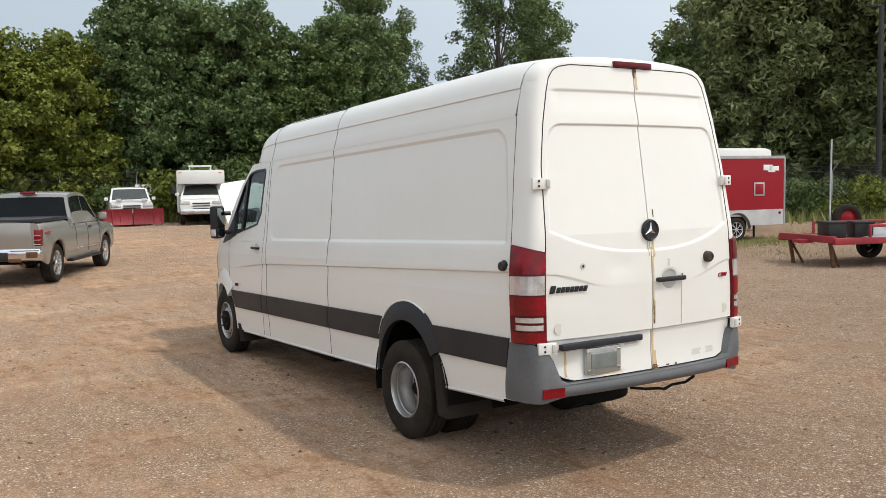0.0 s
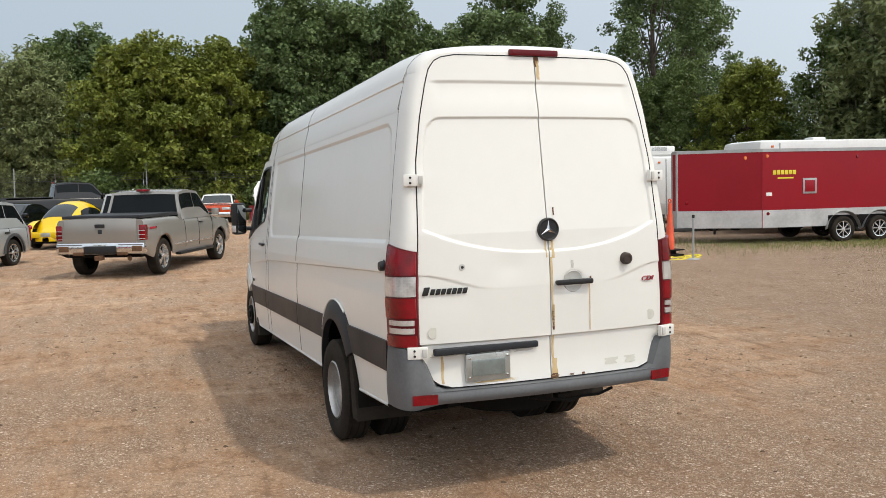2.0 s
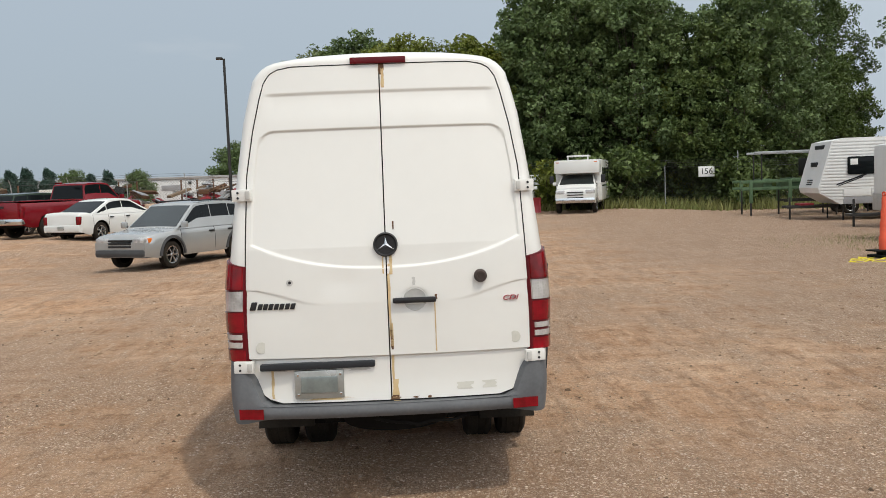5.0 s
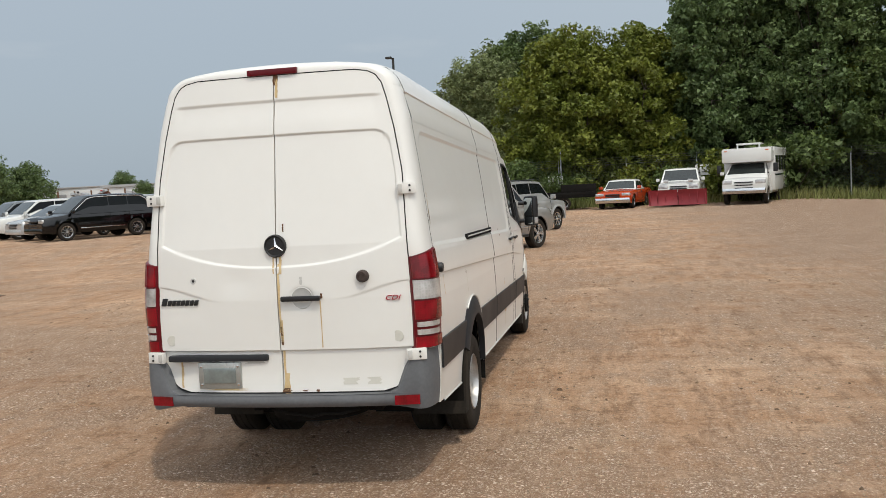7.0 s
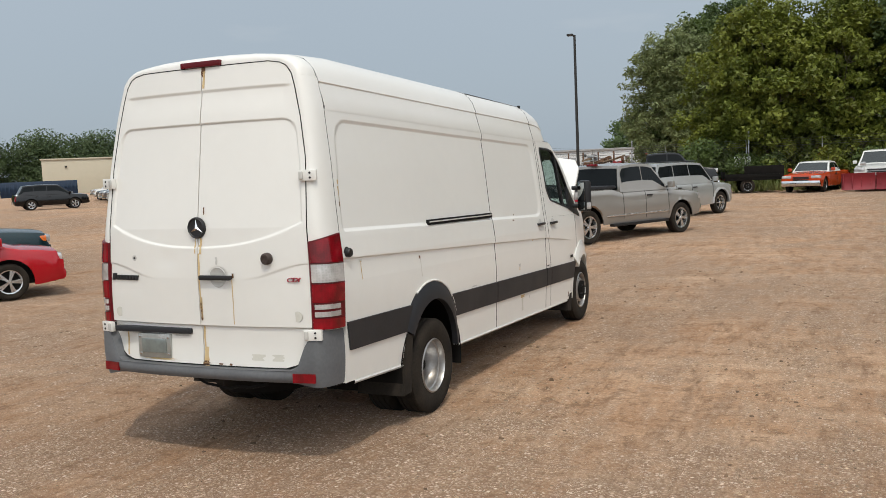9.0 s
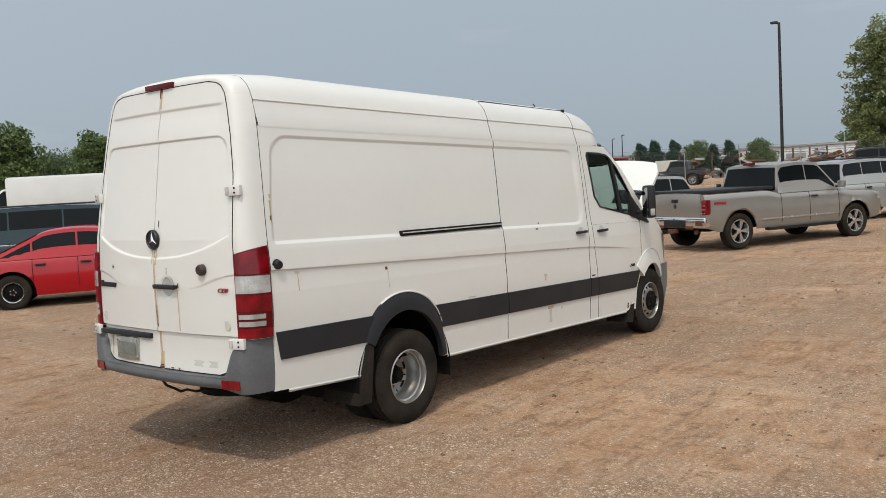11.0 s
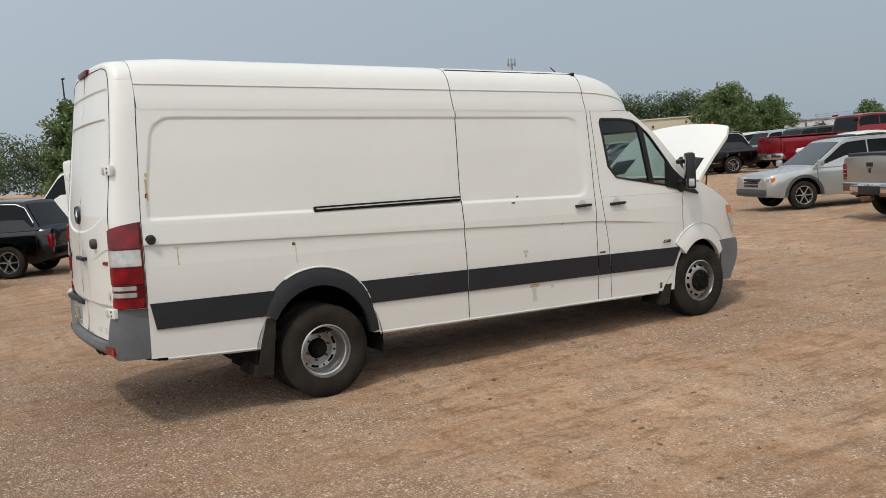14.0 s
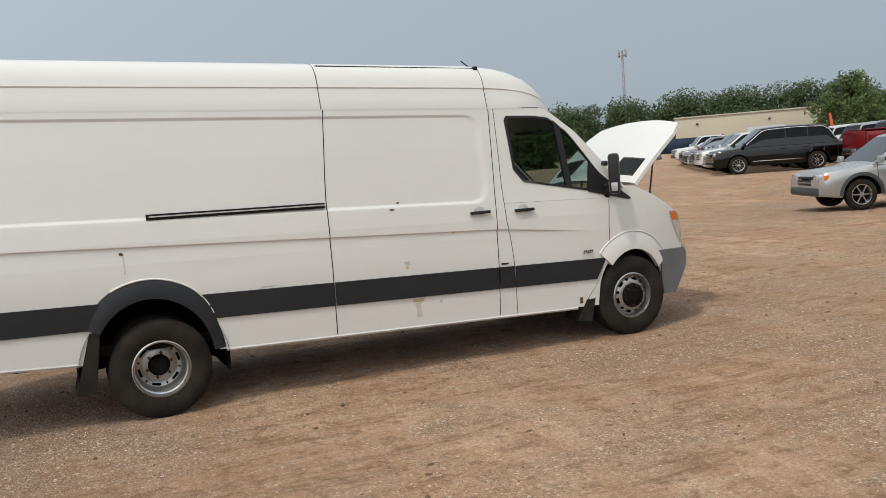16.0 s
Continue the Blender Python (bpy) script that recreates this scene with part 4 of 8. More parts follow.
# lamp bar and plate holder
bz = rear_pt(-0.44, 0.872)
box("lamp_bar", -0.785, -0.092, bz[1] - 0.035, bz[1] + 0.015, bz[2] - 0.022, bz[2] + 0.018, M["band"], rear_doors[-1], "dark grey lamp bar", 0.01)
pz = rear_pt(-0.432, 0.757)
plate = box("plate_holder", -0.582, -0.285, pz[1] - 0.022, pz[1] + 0.01, pz[2] - 0.088, pz[2] + 0.085, M["plate"], rear_doors[-1], "empty worn metal plate holder", 0.006)
box("backing_plate", -0.545, -0.322, pz[1] - 0.027, pz[1] - 0.02, pz[2] - 0.052, pz[2] + 0.048, M["plate_face"], plate, "", 0.003)
for bx in (-0.56, -0.305):
    for b2 in (-0.06, 0.06):
        lathe("screw", [(0.0, 0.008), (0.008, 0.006), (0.009, 0.0)], 8, M["chrome"], plate, m=Matrix.Translation((bx, pz[1] - 0.022, pz[2] + b2)) @ Matrix.Rotation(radians(-90), 4, "Z"))


# stains, glue patches and rust, thin flakes on the paint
def flake(name, x0, z0, w, h, mat, surf, parent, out=0.0022, seed=0, taper=1.0, n=7):
    rnd = random.Random(seed)
    jit = [(rnd.uniform(-0.25, 0.25), rnd.uniform(-0.25, 0.25)) for _ in range(n)]

    def fn(u, v):
        k = min(n - 1, int(v * (n - 1) + 0.5))
        ww = w * lerp(1, taper, 1 - v)
        x = x0 + (u - 0.5) * ww + (jit[k][0] if u < 0.5 else jit[k][1]) * ww * 0.8
        p = Vector(surf(x, z0 + (v - 0.5) * h))
        return p
    us, vs = (0, 0.5, 1), np.linspace(0, 1, n)
    off = Vector((0, -out, 0)) if surf is rear_pt else Vector((out, 0, 0))
    return grid_mesh(name, lambda u, v: fn(u, v) + off, us, vs, mat, parent, flip=False)


D1, D2 = rear_doors[-1], rear_doors[1]
for args in ((0.012, 2.655, 0.03, 0.07, "rust_dark", D2), (0.02, 2.60, 0.02, 0.12, "rust", D2), (0.012, 1.25, 0.013, 0.44, "rust", D2), (0.026, 1.47, 0.016, 0.13, "rust", D2), (-0.020, 1.47, 0.009, 0.12, "rust", D1), (0.05, 1.70, 0.010, 0.05, "rust_dark", D2), (0.017, 0.90, 0.015, 0.42, "rust", D2), (0.016, 1.04, 0.014, 0.06, "rust_dark", D2), (0.018, 0.975, 0.014, 0.05, "rust_dark", D2), (0.030, 0.70, 0.035, 0.13, "rust", D2), (0.026, 0.655, 0.055, 0.03, "rust_dark", D2), (0.283, 1.08, 0.006, 0.30, "rust", D2), (0.292, 1.26, 0.014, 0.03, "rust_dark", D2), (-0.72, 0.76, 0.016, 0.18, "rust", D1), (-0.40, 0.665, 0.26, 0.018, "rust", D1), (0.16, 1.36, 0.016, 0.05, "dirt_mark", D2), (0.23, 0.652, 0.02, 0.014, "rust_dark", D2), (0.15, 0.652, 0.03, 0.010, "rust_dark", D2), (-0.70, 0.845, 0.14, 0.022, "dirt_mark", D1), (-0.20, 0.845, 0.12, 0.03, "dirt_mark", D1)):
    flake("rust_streak" if "rust" in args[4] else "scuff", *args[:4], M[args[4]], rear_pt, args[5], seed=int(args[0] * 1000 + args[1] * 77))
for x, z, w, h in ((0.455, 0.708, 0.085, 0.042), (0.60, 0.708, 0.075, 0.045)):
    flake("glue_patch", x, z, w, h, M["filler"], rear_pt, D2, seed=int(x * 100))
for x, z, par in ((0.765, 0.99, D2), (-0.775, 0.985, D1)):
    lathe("glue_spot", [(0.0, 0.002), (0.034, 0.002), (0.036, 0.0)], 18, M["filler"], par, m=Matrix.Translation(Vector(rear_pt(x, z)) + Vector((0, -0.001, 0))) @ Matrix.Rotation(radians(-90), 4, "Z"))


def side_r(y, zb):
    return side_pt(1, y, zb)


for y, z, w, h, mt in ((-1.352, 1.76, 0.012, 0.16, "rust"), (-1.345, 1.87, 0.02, 0.03, "rust"), (-1.358, 1.72, 0.02, 0.03, "rust_dark"), (-1.184, 1.26, 0.009, 0.13, "rust"), (-1.19, 1.325, 0.04, 0.018, "filler"), (-0.262, 1.285, 0.026, 0.024, "rust_dark"), (-0.25, 1.20, 0.010, 0.14, "filler"), (2.03, 1.035, 0.05, 0.03, "dirt_mark"), (2.03, 1.00, 0.022, 0.03, "rust"), (2.125, 0.705, 0.10, 0.03, "rust"), (2.11, 0.62, 0.05, 0.13, "filler"), (2.33, 0.677, 0.03, 0.025, "dirt_mark"), (2.49, 1.269, 0.022, 0.02, "rust"), (1.937, 1.50, 0.04, 0.014, "rust_dark"), (0.82, 0.945, 0.12, 0.010, "dirt_mark"), (2.0, 1.555, 0.02, 0.015, "rust_dark"), (2.98, 0.955, 0.07, 0.016, "band"), (3.78, 0.54, 0.03, 0.06, "rust_dark")):
    flake("rust_streak" if "rust" in mt else ("marker" if mt == "band" else "scuff"), y, z, w, h, M[mt], side_r, van, seed=int(y * 100 + z * 33))
text_part("badge", "3500", 0.046, M["black"], van, Matrix.Translation(Vector(side_pt(1, 3.86, 1.0)) + Vector((0.014, 0, 0))) @ Matrix.Rotation(radians(90), 4, "Z") @ Matrix.Rotation(radians(90), 4, "X") @ Matrix.Rotation(radians(-2), 4, "Z"), 0.003, "dark raised numerals", 0.25, 1.2)
text_part("badge", "3500", 0.046, M["black"], van, Matrix.Translation(Vector(side_pt(-1, 3.86, 1.0)) + Vector((-0.014, 0, 0))) @ Matrix.Rotation(radians(-90), 4, "Z") @ Matrix.Rotation(radians(90), 4, "X") @ Matrix.Rotation(radians(2), 4, "Z"), 0.003, "dark raised numerals", 0.25, 1.2)

# sliding door rail
a, b = Vector(side_pt(1, -0.055, 1.548)), Vector(side_pt(1, 1.352, 1.568))
rail = box("door_rail", -0.012, 0.010, a.y, b.y, -0.024, 0.020, M["cowl"], van, "black sliding door rail", 0.003, Matrix.Translation((0.967, 0, a.z + 0.002)) @ Matrix.Shear("XY", 4, (0, 0)) @ Matrix.Rotation(math.atan2(b.z - a.z, b.y - a.y), 4, "X"))
box("rail_lip", 0.006, 0.016, a.y + 0.02, b.y, -0.004, 0.006, M["dirt_mark"], rail, "", 0.002, Matrix.Translation((0.967, 0, a.z + 0.002)) @ Matrix.Rotation(math.atan2(b.z - a.z, b.y - a.y), 4, "X"))

# door handles on the sides
for s, ys in ((1, (2.76, 3.21)), (-1, (3.21,))):
    for y in ys:
        p = Vector(side_pt(s, y, 1.432))
        cup = lathe("handle_cup", [(0.0, 0.002), (0.05, 0.003), (0.056, 0.0)], 24, M["dirt_mark"], van, m=Matrix.Translation(p) @ Matrix.Scale(s, 4, (1, 0, 0)))
        box("door_handle", 0.012, 0.038, -0.10, 0.10, -0.014, 0.014, M["black"], cup, "black door handle", 0.011, Matrix.Translation(p) @ Matrix.Scale(s, 4, (1, 0, 0)))
        box("handle_foot", -0.01, 0.02, -0.09, -0.06, -0.012, 0.012, M["black"], cup, "", 0.004, Matrix.Translation(p) @ Matrix.Scale(s, 4, (1, 0, 0)))

# mouldings and wheel-arch flares
for s in (1, -1):
    for ya, yb in ((-1.425, -0.455), (0.285, 1.361), (1.375, 2.906), (2.920, 3.070), (3.084, 4.07)):
        def mould(u, v):
            y = lerp(ya, yb, u)
            z = lerp(0.732, 0.928, v)
            if ya > 3.0:
                y = lerp(ya, yb - 0.11 * (1 - v), u)
            elif ya < -1:
                y = lerp(ya + 0.035 * (1 - v), yb - 0.075 * (1 - v), u)
            elif ya < 1:
                y = lerp(ya + 0.09 * (1 - v), yb, u)
            p = side_pt(s, y, z)
            return (p[0] + s * 0.014, p[1], p[2])
        grid_mesh("side_moulding", mould, np.linspace(0, 1, 14), (0, 0.12, 0.5, 0.88, 1), M["band"], van, "dark grey side moulding", flip=s < 0, rim=(-0.02 * s, 0, 0))
    for cy, cz, rx, rz, wid, mt, a0, a1 in ((-0.09, 0.45, 0.48, 0.52, 0.113, "band", 0.167, 0.974), (AXLE_F + 0.025, 0.53, 0.42, 0.495, 0.14, "white", 0.245, 0.81)):
        def flare(u, v):
            a = math.pi * lerp(a0, a1, u)
            k = wid * v * lerp(0.5, 1.0, sstep(0.62, 0.92, cz + rz * math.sin(a))) - 0.036 * (1 - v)
            y = cy - (rx + k) * math.cos(a)
            zb = cz + (rz + k) * math.sin(a)
            p = side_pt(s, y, max(0.42, zb))
            out = 0.035 * (1 - v ** 2) + 0.004
            return (s * (abs(p[0]) + out), p[1], vz(p[1], zb) if zb < 0.42 else p[2])
        # thin white tube added along the flare's edge as its bright highlight
        poly_tube("flare_rim", [Vector(flare(u, 1.0)) + Vector((s * 0.004, 0, 0)) for u in np.linspace(0.22 if mt == "band" else 0.0, 0.80 if mt == "band" else 1.0, 40)], 0.0075, M["white"], van)
        grid_mesh("arch_flare", flare, np.linspace(0, 1, 40), np.linspace(0, 1, 7), M[mt], van, flip=s > 0, rim=(-0.05 * s, 0, 0))
    # wheel housings, mud flaps
    for cy, r, wide in ((-0.09, 0.56, 0.985), (AXLE_F, 0.47, 0.84)):
        grid_mesh("wheel_housing", lambda a, x: (s * x, cy - r * math.cos(a), 0.40 + r * math.sin(a) + (0.08 if cy > 1 else 0.0)), np.linspace(-0.2, math.pi + 0.2, 24), (0.30, 0.60, wide), M["under"], van, flip=s < 0)
        grid_mesh("inner_wheel_housing", lambda a, v: (s * 0.30, cy - r * v * math.cos(a), 0.40 + r * v * math.sin(a) + (0.08 if cy > 1 else 0.0)), np.linspace(-0.2, math.pi + 0.2, 24), (0.02, 0.5, 1.0), M["under"], van, flip=s < 0)
    for outline, xa, xb in (([(-0.47, 0.73), (-0.545, 0.73), (-0.675, 0.28), (-0.535, 0.28)], 0.60, 1.0), ([(3.985, 0.60), (3.935, 0.60), (3.745, 0.215), (3.89, 0.195)], 0.70, 0.972)):
        bm = bmesh.new()
        ra, rb = ([bm.verts.new((s * x, y, z)) for y, z in outline] for x in (xa, xb))
        bm.faces.new(ra)
        bm.faces.new(rb)
        for q in range(4):
            bm.faces.new((ra[q], ra[(q + 1) % 4], rb[(q + 1) % 4], rb[q]))
        bmesh.ops.recalc_face_normals(bm, faces=bm.faces)
        part("mud_flap", bm, M["rubber"], van, "black rubber mud flap")
    # sill lip
    for ya, yb in ((-1.33, -0.55), (0.45, 3.74)):
        grid_mesh("sill_lip", lambda u, v: (s * (VW(0.48) - 0.004 + 0.012 * math.sin(v * math.pi)), lerp(ya, yb, u), vz(lerp(ya, yb, u), itp(lerp(ya, yb, u), [-1.4, -0.6, 0.5, 3.8], [0.505, 0.48, 0.473, 0.47]) + (v - 0.5) * 0.03)), np.linspace(0, 1, 12), np.linspace(0, 1, 5), M["white_dirty"], van, flip=s < 0)


# rear bumper: one sweep in plan, taller at the corners
def bumper_fn(u, v, level=None):
    a = abs(u)
    s = 1 if u > 0 else -1
    n = 3.0
    if a < 0.72:
        t = a / 0.72
        x, y = 0.86 * t, rear_y(0.80 * t, 0.6) - 0.055 + 0.02 * t ** 3
    else:
        t = (a - 0.72) / 0.28
        ang = t * math.pi / 2
        x = 0.86 + 0.130 * math.sin(ang) ** (2 / n)
        y0 = rear_y(0.80, 0.6) - 0.035
        y = -1.385 + (y0 + 1.385) * math.cos(ang) ** (2 / n)
    top = lerp(0.632, 0.835, sstep(0.755, 0.87, x)) + 0.067 * sstep(0.90, 0.96, x)
    zb = lerp(0.552 - 0.030 * sstep(0.72, 0.93, x), top, v) if level is None else level
    y = min(y, itp(zb, [0.52, 0.90], [-1.385, -1.432]))
    prof = -0.028 * (v - 0.5) ** 2 * 4 * (0.8 if v < 0.5 else 0.4)
    d = Vector((x * 0.7, y + 0.9, 0)).normalized()
    p = Vector((s * x, y, 0)) + Vector((s * d.x, d.y, 0)) * prof
    return (p.x, p.y, vz(p.y, zb))


bumper = grid_mesh("rear_bumper", bumper_fn, np.concatenate([-np.linspace(1, 0.72, 26), np.linspace(-0.70, 0.70, 31), np.linspace(0.72, 1, 26)]), np.linspace(0, 1, 12), M["bumper"], van, "scuffed grey plastic rear bumper", flip=True, rim=lambda v: Vector((-0.05 * (1 if v.x > 0 else -1), 0.10, 0.0)))
grid_mesh("bumper_step", lambda u, v: (u * 0.80, lerp(rear_y(u * 0.8, 0.63) - 0.05, rear_y(u * 0.8, 0.63) + 0.06, v), vz(-1.7, 0.634)), np.linspace(-1, 1, 11), (0, 1), M["bumper"], bumper, flip=True)
bumper.location.x = -0.012
for s in (1, -1):
    grid_mesh("rear_reflector", lambda u, v: Vector(bumper_fn(s * lerp(0.625 if s > 0 else 0.637, 0.752 if s > 0 else 0.765, u), 0.3, lerp(0.558, 0.618, v))) + Vector((s * 0.004, -0.010, 0)), np.linspace(0, 1, 10), np.linspace(0.0, 1, 4), M["red_lens"], bumper, "red reflector", flip=s < 0, rim=(0, 0.014, 0))

# under the body
box("floor_pan", -0.86, 0.86, -1.38, 4.9, 0.52, 0.60, M["under"], van, bevel=0.01)
box("chassis_rail", 0.38, 0.48, -1.1, 4.6, 0.42, 0.54, M["under"], van)
box("chassis_rail", -0.48, -0.38, -1.1, 4.6, 0.42, 0.54, M["under"], van)
box("fuel_tank", -0.85, -0.5, 1.6, 2.7, 0.30, 0.52, M["under"], van, bevel=0.04)
box("exhaust_silencer", 0.05, 0.35, 0.9, 1.9, 0.30, 0.46, M["under"], van, bevel=0.06)
tube("rear_axle", (-0.7, 0, 0.385), (0.7, 0, 0.385), 0.055, M["under"], van)
tube("front_axle", (-0.7, AXLE_F, 0.385), (0.7, AXLE_F, 0.385), 0.05, M["under"], van)
lathe("differential", [(0.0, -0.14), (0.13, -0.08), (0.16, 0), (0.13, 0.08), (0.0, 0.14)], 16, M["under"], van, m=Matrix.Translation((0.05, 0, 0.385)))
box("tow_bar", -0.40, 0.40, -1.46, -1.41, 0.56, 0.61, M["under"], van)
# bent dark tube standing in for the ragged rusted hitch bracket
poly_tube("hanging_cable", [(-0.12, -1.62, 0.57), (-0.02, -1.66, 0.555), (0.10, -1.67, 0.545), (0.16, -1.66, 0.528), (0.24, -1.66, 0.55), (0.36, -1.67, 0.552), (0.48, -1.64, 0.575)], 0.010, M["under"], van)
lathe("spare_wheel", [(0.0, 0.2), (0.30, 0.2), (0.36, 0.15), (0.36, 0.0), (0.0, 0.0)], 24, M["under"], van, m=Matrix.Translation((0, -0.95, 0.40)) @ Matrix.Rotation(radians(-90), 4, "Y"))


# wheels
def tyre_prof(r, w, rim):
    h = w / 2
    return [(rim, -h * 0.80), (rim + 0.02, -h * 0.92), ((r + rim) / 2, -h), (r - 0.03, -h * 0.96), (r - 0.008, -h * 0.80), (r, -h * 0.74), (r, -h * 0.52), (r - 0.008, -h * 0.50), (r - 0.008, -h * 0.44), (r, -h * 0.42), (r, -h * 0.06), (r - 0.008, -h * 0.04), (r - 0.008, h * 0.04), (r, h * 0.06), (r, h * 0.42), (r - 0.008, h * 0.44), (r - 0.008, h * 0.50), (r, h * 0.52), (r, h * 0.74), (r - 0.008, h * 0.80), (r - 0.03, h * 0.96), ((r + rim) / 2, h), (rim + 0.02, h * 0.92), (rim, h * 0.80)]


def van_wheel(x, y, s, kind):
    R = 0.385
    m = Matrix.Translation((x, y, R - 0.004)) @ Matrix.Scale(s, 4, (1, 0, 0))
    tyre = lathe("wheel", tyre_prof(R, 0.215, 0.215), 64, M["rubber"], van, "worn black tyre on a steel wheel", m=m)
    if kind == "inner":
        lathe("rim", [(0.217, 0.09), (0.20, 0.06), (0.19, -0.08), (0.0, -0.08)], 32, M["under"], tyre, m=m)
        return
    if kind == "rear":
        prof = [(0.222, 0.094), (0.212, 0.100), (0.206, 0.088), (0.203, 0.05), (0.194, 0.045), (0.190, -0.01), (0.182, -0.02), (0.176, -0.075), (0.172, -0.086), (0.167, -0.088), (0.147, -0.094), (0.140, -0.096), (0.126, -0.090), (0.085, -0.088)]
        hub = [(0.070, -0.090), (0.072, -0.05), (0.066, -0.04), (0.052, -0.035), (0.050, -0.01), (0.04, 0.0), (0.0, 0.002)]
        ring = (6, 7)
    else:
        prof = [(0.222, 0.094), (0.212, 0.100), (0.204, 0.084), (0.198, 0.03), (0.192, 0.03), (0.186, 0.052), (0.176, 0.060), (0.172, 0.066), (0.150, 0.080), (0.128, 0.090), (0.11, 0.092)]
        hub = [(0.118, 0.090), (0.116, 0.112), (0.105, 0.118), (0.06, 0.118), (0.055, 0.13), (0.0, 0.132)]
        ring = (6, 7)
    hole = 9 if kind == "rear" else 7
    lathe("rim", prof, 72, M["rim"], tyre, "dull silver wheel with oval holes", m=m, skip=lambda i, k: i == hole and (k % 12) in ((1, 2, 3, 4, 5, 9) if kind == "rear" else (1, 2, 3, 4, 8, 9)))
    lathe("hub", hub, 32, M["under"], tyre, m=m)
    lathe("brake_drum", [(0.0, -0.125), (0.175, -0.125), (0.175, -0.13)] if kind == "rear" else [(0.0, 0.0), (0.185, 0.0), (0.185, -0.01)], 32, M["under"], tyre, m=m)
    for k in range(6):
        a = k * math.pi / 3 + 0.3
        rr = 0.098
        x0 = prof[-1][1] if kind == "rear" else 0.112
        tube("wheel_nut", m @ Vector((x0 - 0.01, rr * math.cos(a), rr * math.sin(a))), m @ Vector((x0 + 0.026, rr * math.cos(a), rr * math.sin(a))), 0.012, M["rust_dark"] if kind == "rear" else M["black"], tyre, seg=6)


for s in (1, -1):
    van_wheel(s * 0.868, AXLE_F, s, "front")
    van_wheel(0.872 if s > 0 else -0.915, -0.055, s, "rear")
    van_wheel(s * 0.61, -0.055, s, "inner")

# mirrors
for s in (1, -1):
    mm = Matrix.Translation((s * 1.10, 4.12, 1.58)) @ Matrix.Rotation(radians(-38 * s), 4, "Z")
    mir = box("door_mirror", -0.088, 0.088, -0.03, 0.07, -0.19, 0.19, M["black"], van, "large black door mirror", 0.035, mm)
    box("mirror_glass", -0.068, 0.068, -0.034, -0.028, -0.06, 0.165, M["mirror"], mir, "mirror glass", 0.003, mm)
    box("blind_spot_glass", -0.068, 0.068, -0.034, -0.028, -0.165, -0.075, M["mirror"], mir, "", 0.003, mm)
    box("turn_signal", s * 0.07 - 0.02, s * 0.07 + 0.02, -0.01, 0.05, -0.16, -0.08, M["clear_lens"], mir, "", 0.006, mm)
    for zz in (0.10, -0.12):
        tube("mirror_arm", (s * 0.96, 4.12, 1.58 + zz), (s * 1.03, 4.12, 1.58 + zz), 0.025, M["black"], mir)

# cab
for sx in (-0.5, 0.5):
    seat = box("seat", sx - 0.26, sx + 0.26, 3.0, 3.5, 0.88, 1.05, M["seat"], van, "dark cloth seat", 0.05)
    box("backrest", sx - 0.25, sx + 0.25, -0.07, 0.07, 0.0, 0.62, M["seat"], seat, "", 0.05, Matrix.Translation((sx, 2.98, 1.0)) @ Matrix.Translation((-sx, 0, 0)) @ Matrix.Rotation(radians(10), 4, "X"))
    box("headrest", sx - 0.13, sx + 0.13, 2.83, 2.92, 1.62, 1.80, M["seat"], seat, "", 0.03)
box("dashboard", -0.86, 0.86, 3.95, 4.35, 0.95, 1.40, M["trim"], van, "", 0.06)
lathe("steering_wheel", [(0.205, 0.0), (0.215, 0.014), (0.225, 0.0), (0.215, -0.014), (0.205, 0.0)], 32, M["black"], van, m=Matrix.Translation((-0.48, 3.78, 1.28)) @ Matrix.Rotation(radians(90), 4, "Z") @ Matrix.Rotation(radians(35), 4, "Y"))
tube("steering_column", (-0.48, 3.8, 1.27), (-0.48, 4.05, 1.15), 0.03, M["black"], van)
box("bulkhead", -0.80, 0.80, 2.60, 2.63, 0.6, 2.22, M["trim"], van)
grid_mesh("headliner", lambda u, y: (u * 0.78, y, vz(y, 2.30)), (-1, 0, 1), (2.6, 3.5), M["trim"], van, flip=True)
box("sun_visor", -0.72, -0.2, 3.62, 3.80, 2.02, 2.04, M["trim"], van, "", 0.005)
box("sun_visor", 0.2, 0.72, 3.62, 3.80, 2.02, 2.04, M["trim"], van, "", 0.005)
for s in (1, -1):
    grid_mesh("door_trim", lambda y, z: (s * (VW(z) * nose_taper(y) - 0.07), y, vz(y, z)), np.linspace(3.06, 4.0, 8), np.linspace(0.6, 1.56, 6), M["trim"], van, flip=s > 0)

# ---- parked vehicles ----
def car_paint(name, h, metallic=0.0):
    return paint(name, rgb(h), metallic, 0.22 if metallic else 0.14, coat=0.25)


PAINTS = {k: car_paint(k + "_car_paint", h, m) for k, h, m in (("silver", "b4b5b3", 0.45), ("warmsilver", "9e9a94", 0.45), ("lightsilver", "c6c8c9", 0.4), ("grey", "7d8183", 0.35), ("black", "050506", 0.0), ("white", "d9d9d5", 0.0), ("red", "a8101c", 0.0), ("darkred", "7c0f1a", 0.1), ("yellow", "e2bd12", 0.0), ("orange", "b9431f", 0.0), ("teal", "0e2a30", 0.2), ("blue", "1d2f45", 0.3), ("green", "2c3a2c", 0.3), ("tan", "8c7d66", 0.2))}
WHEELS = {}


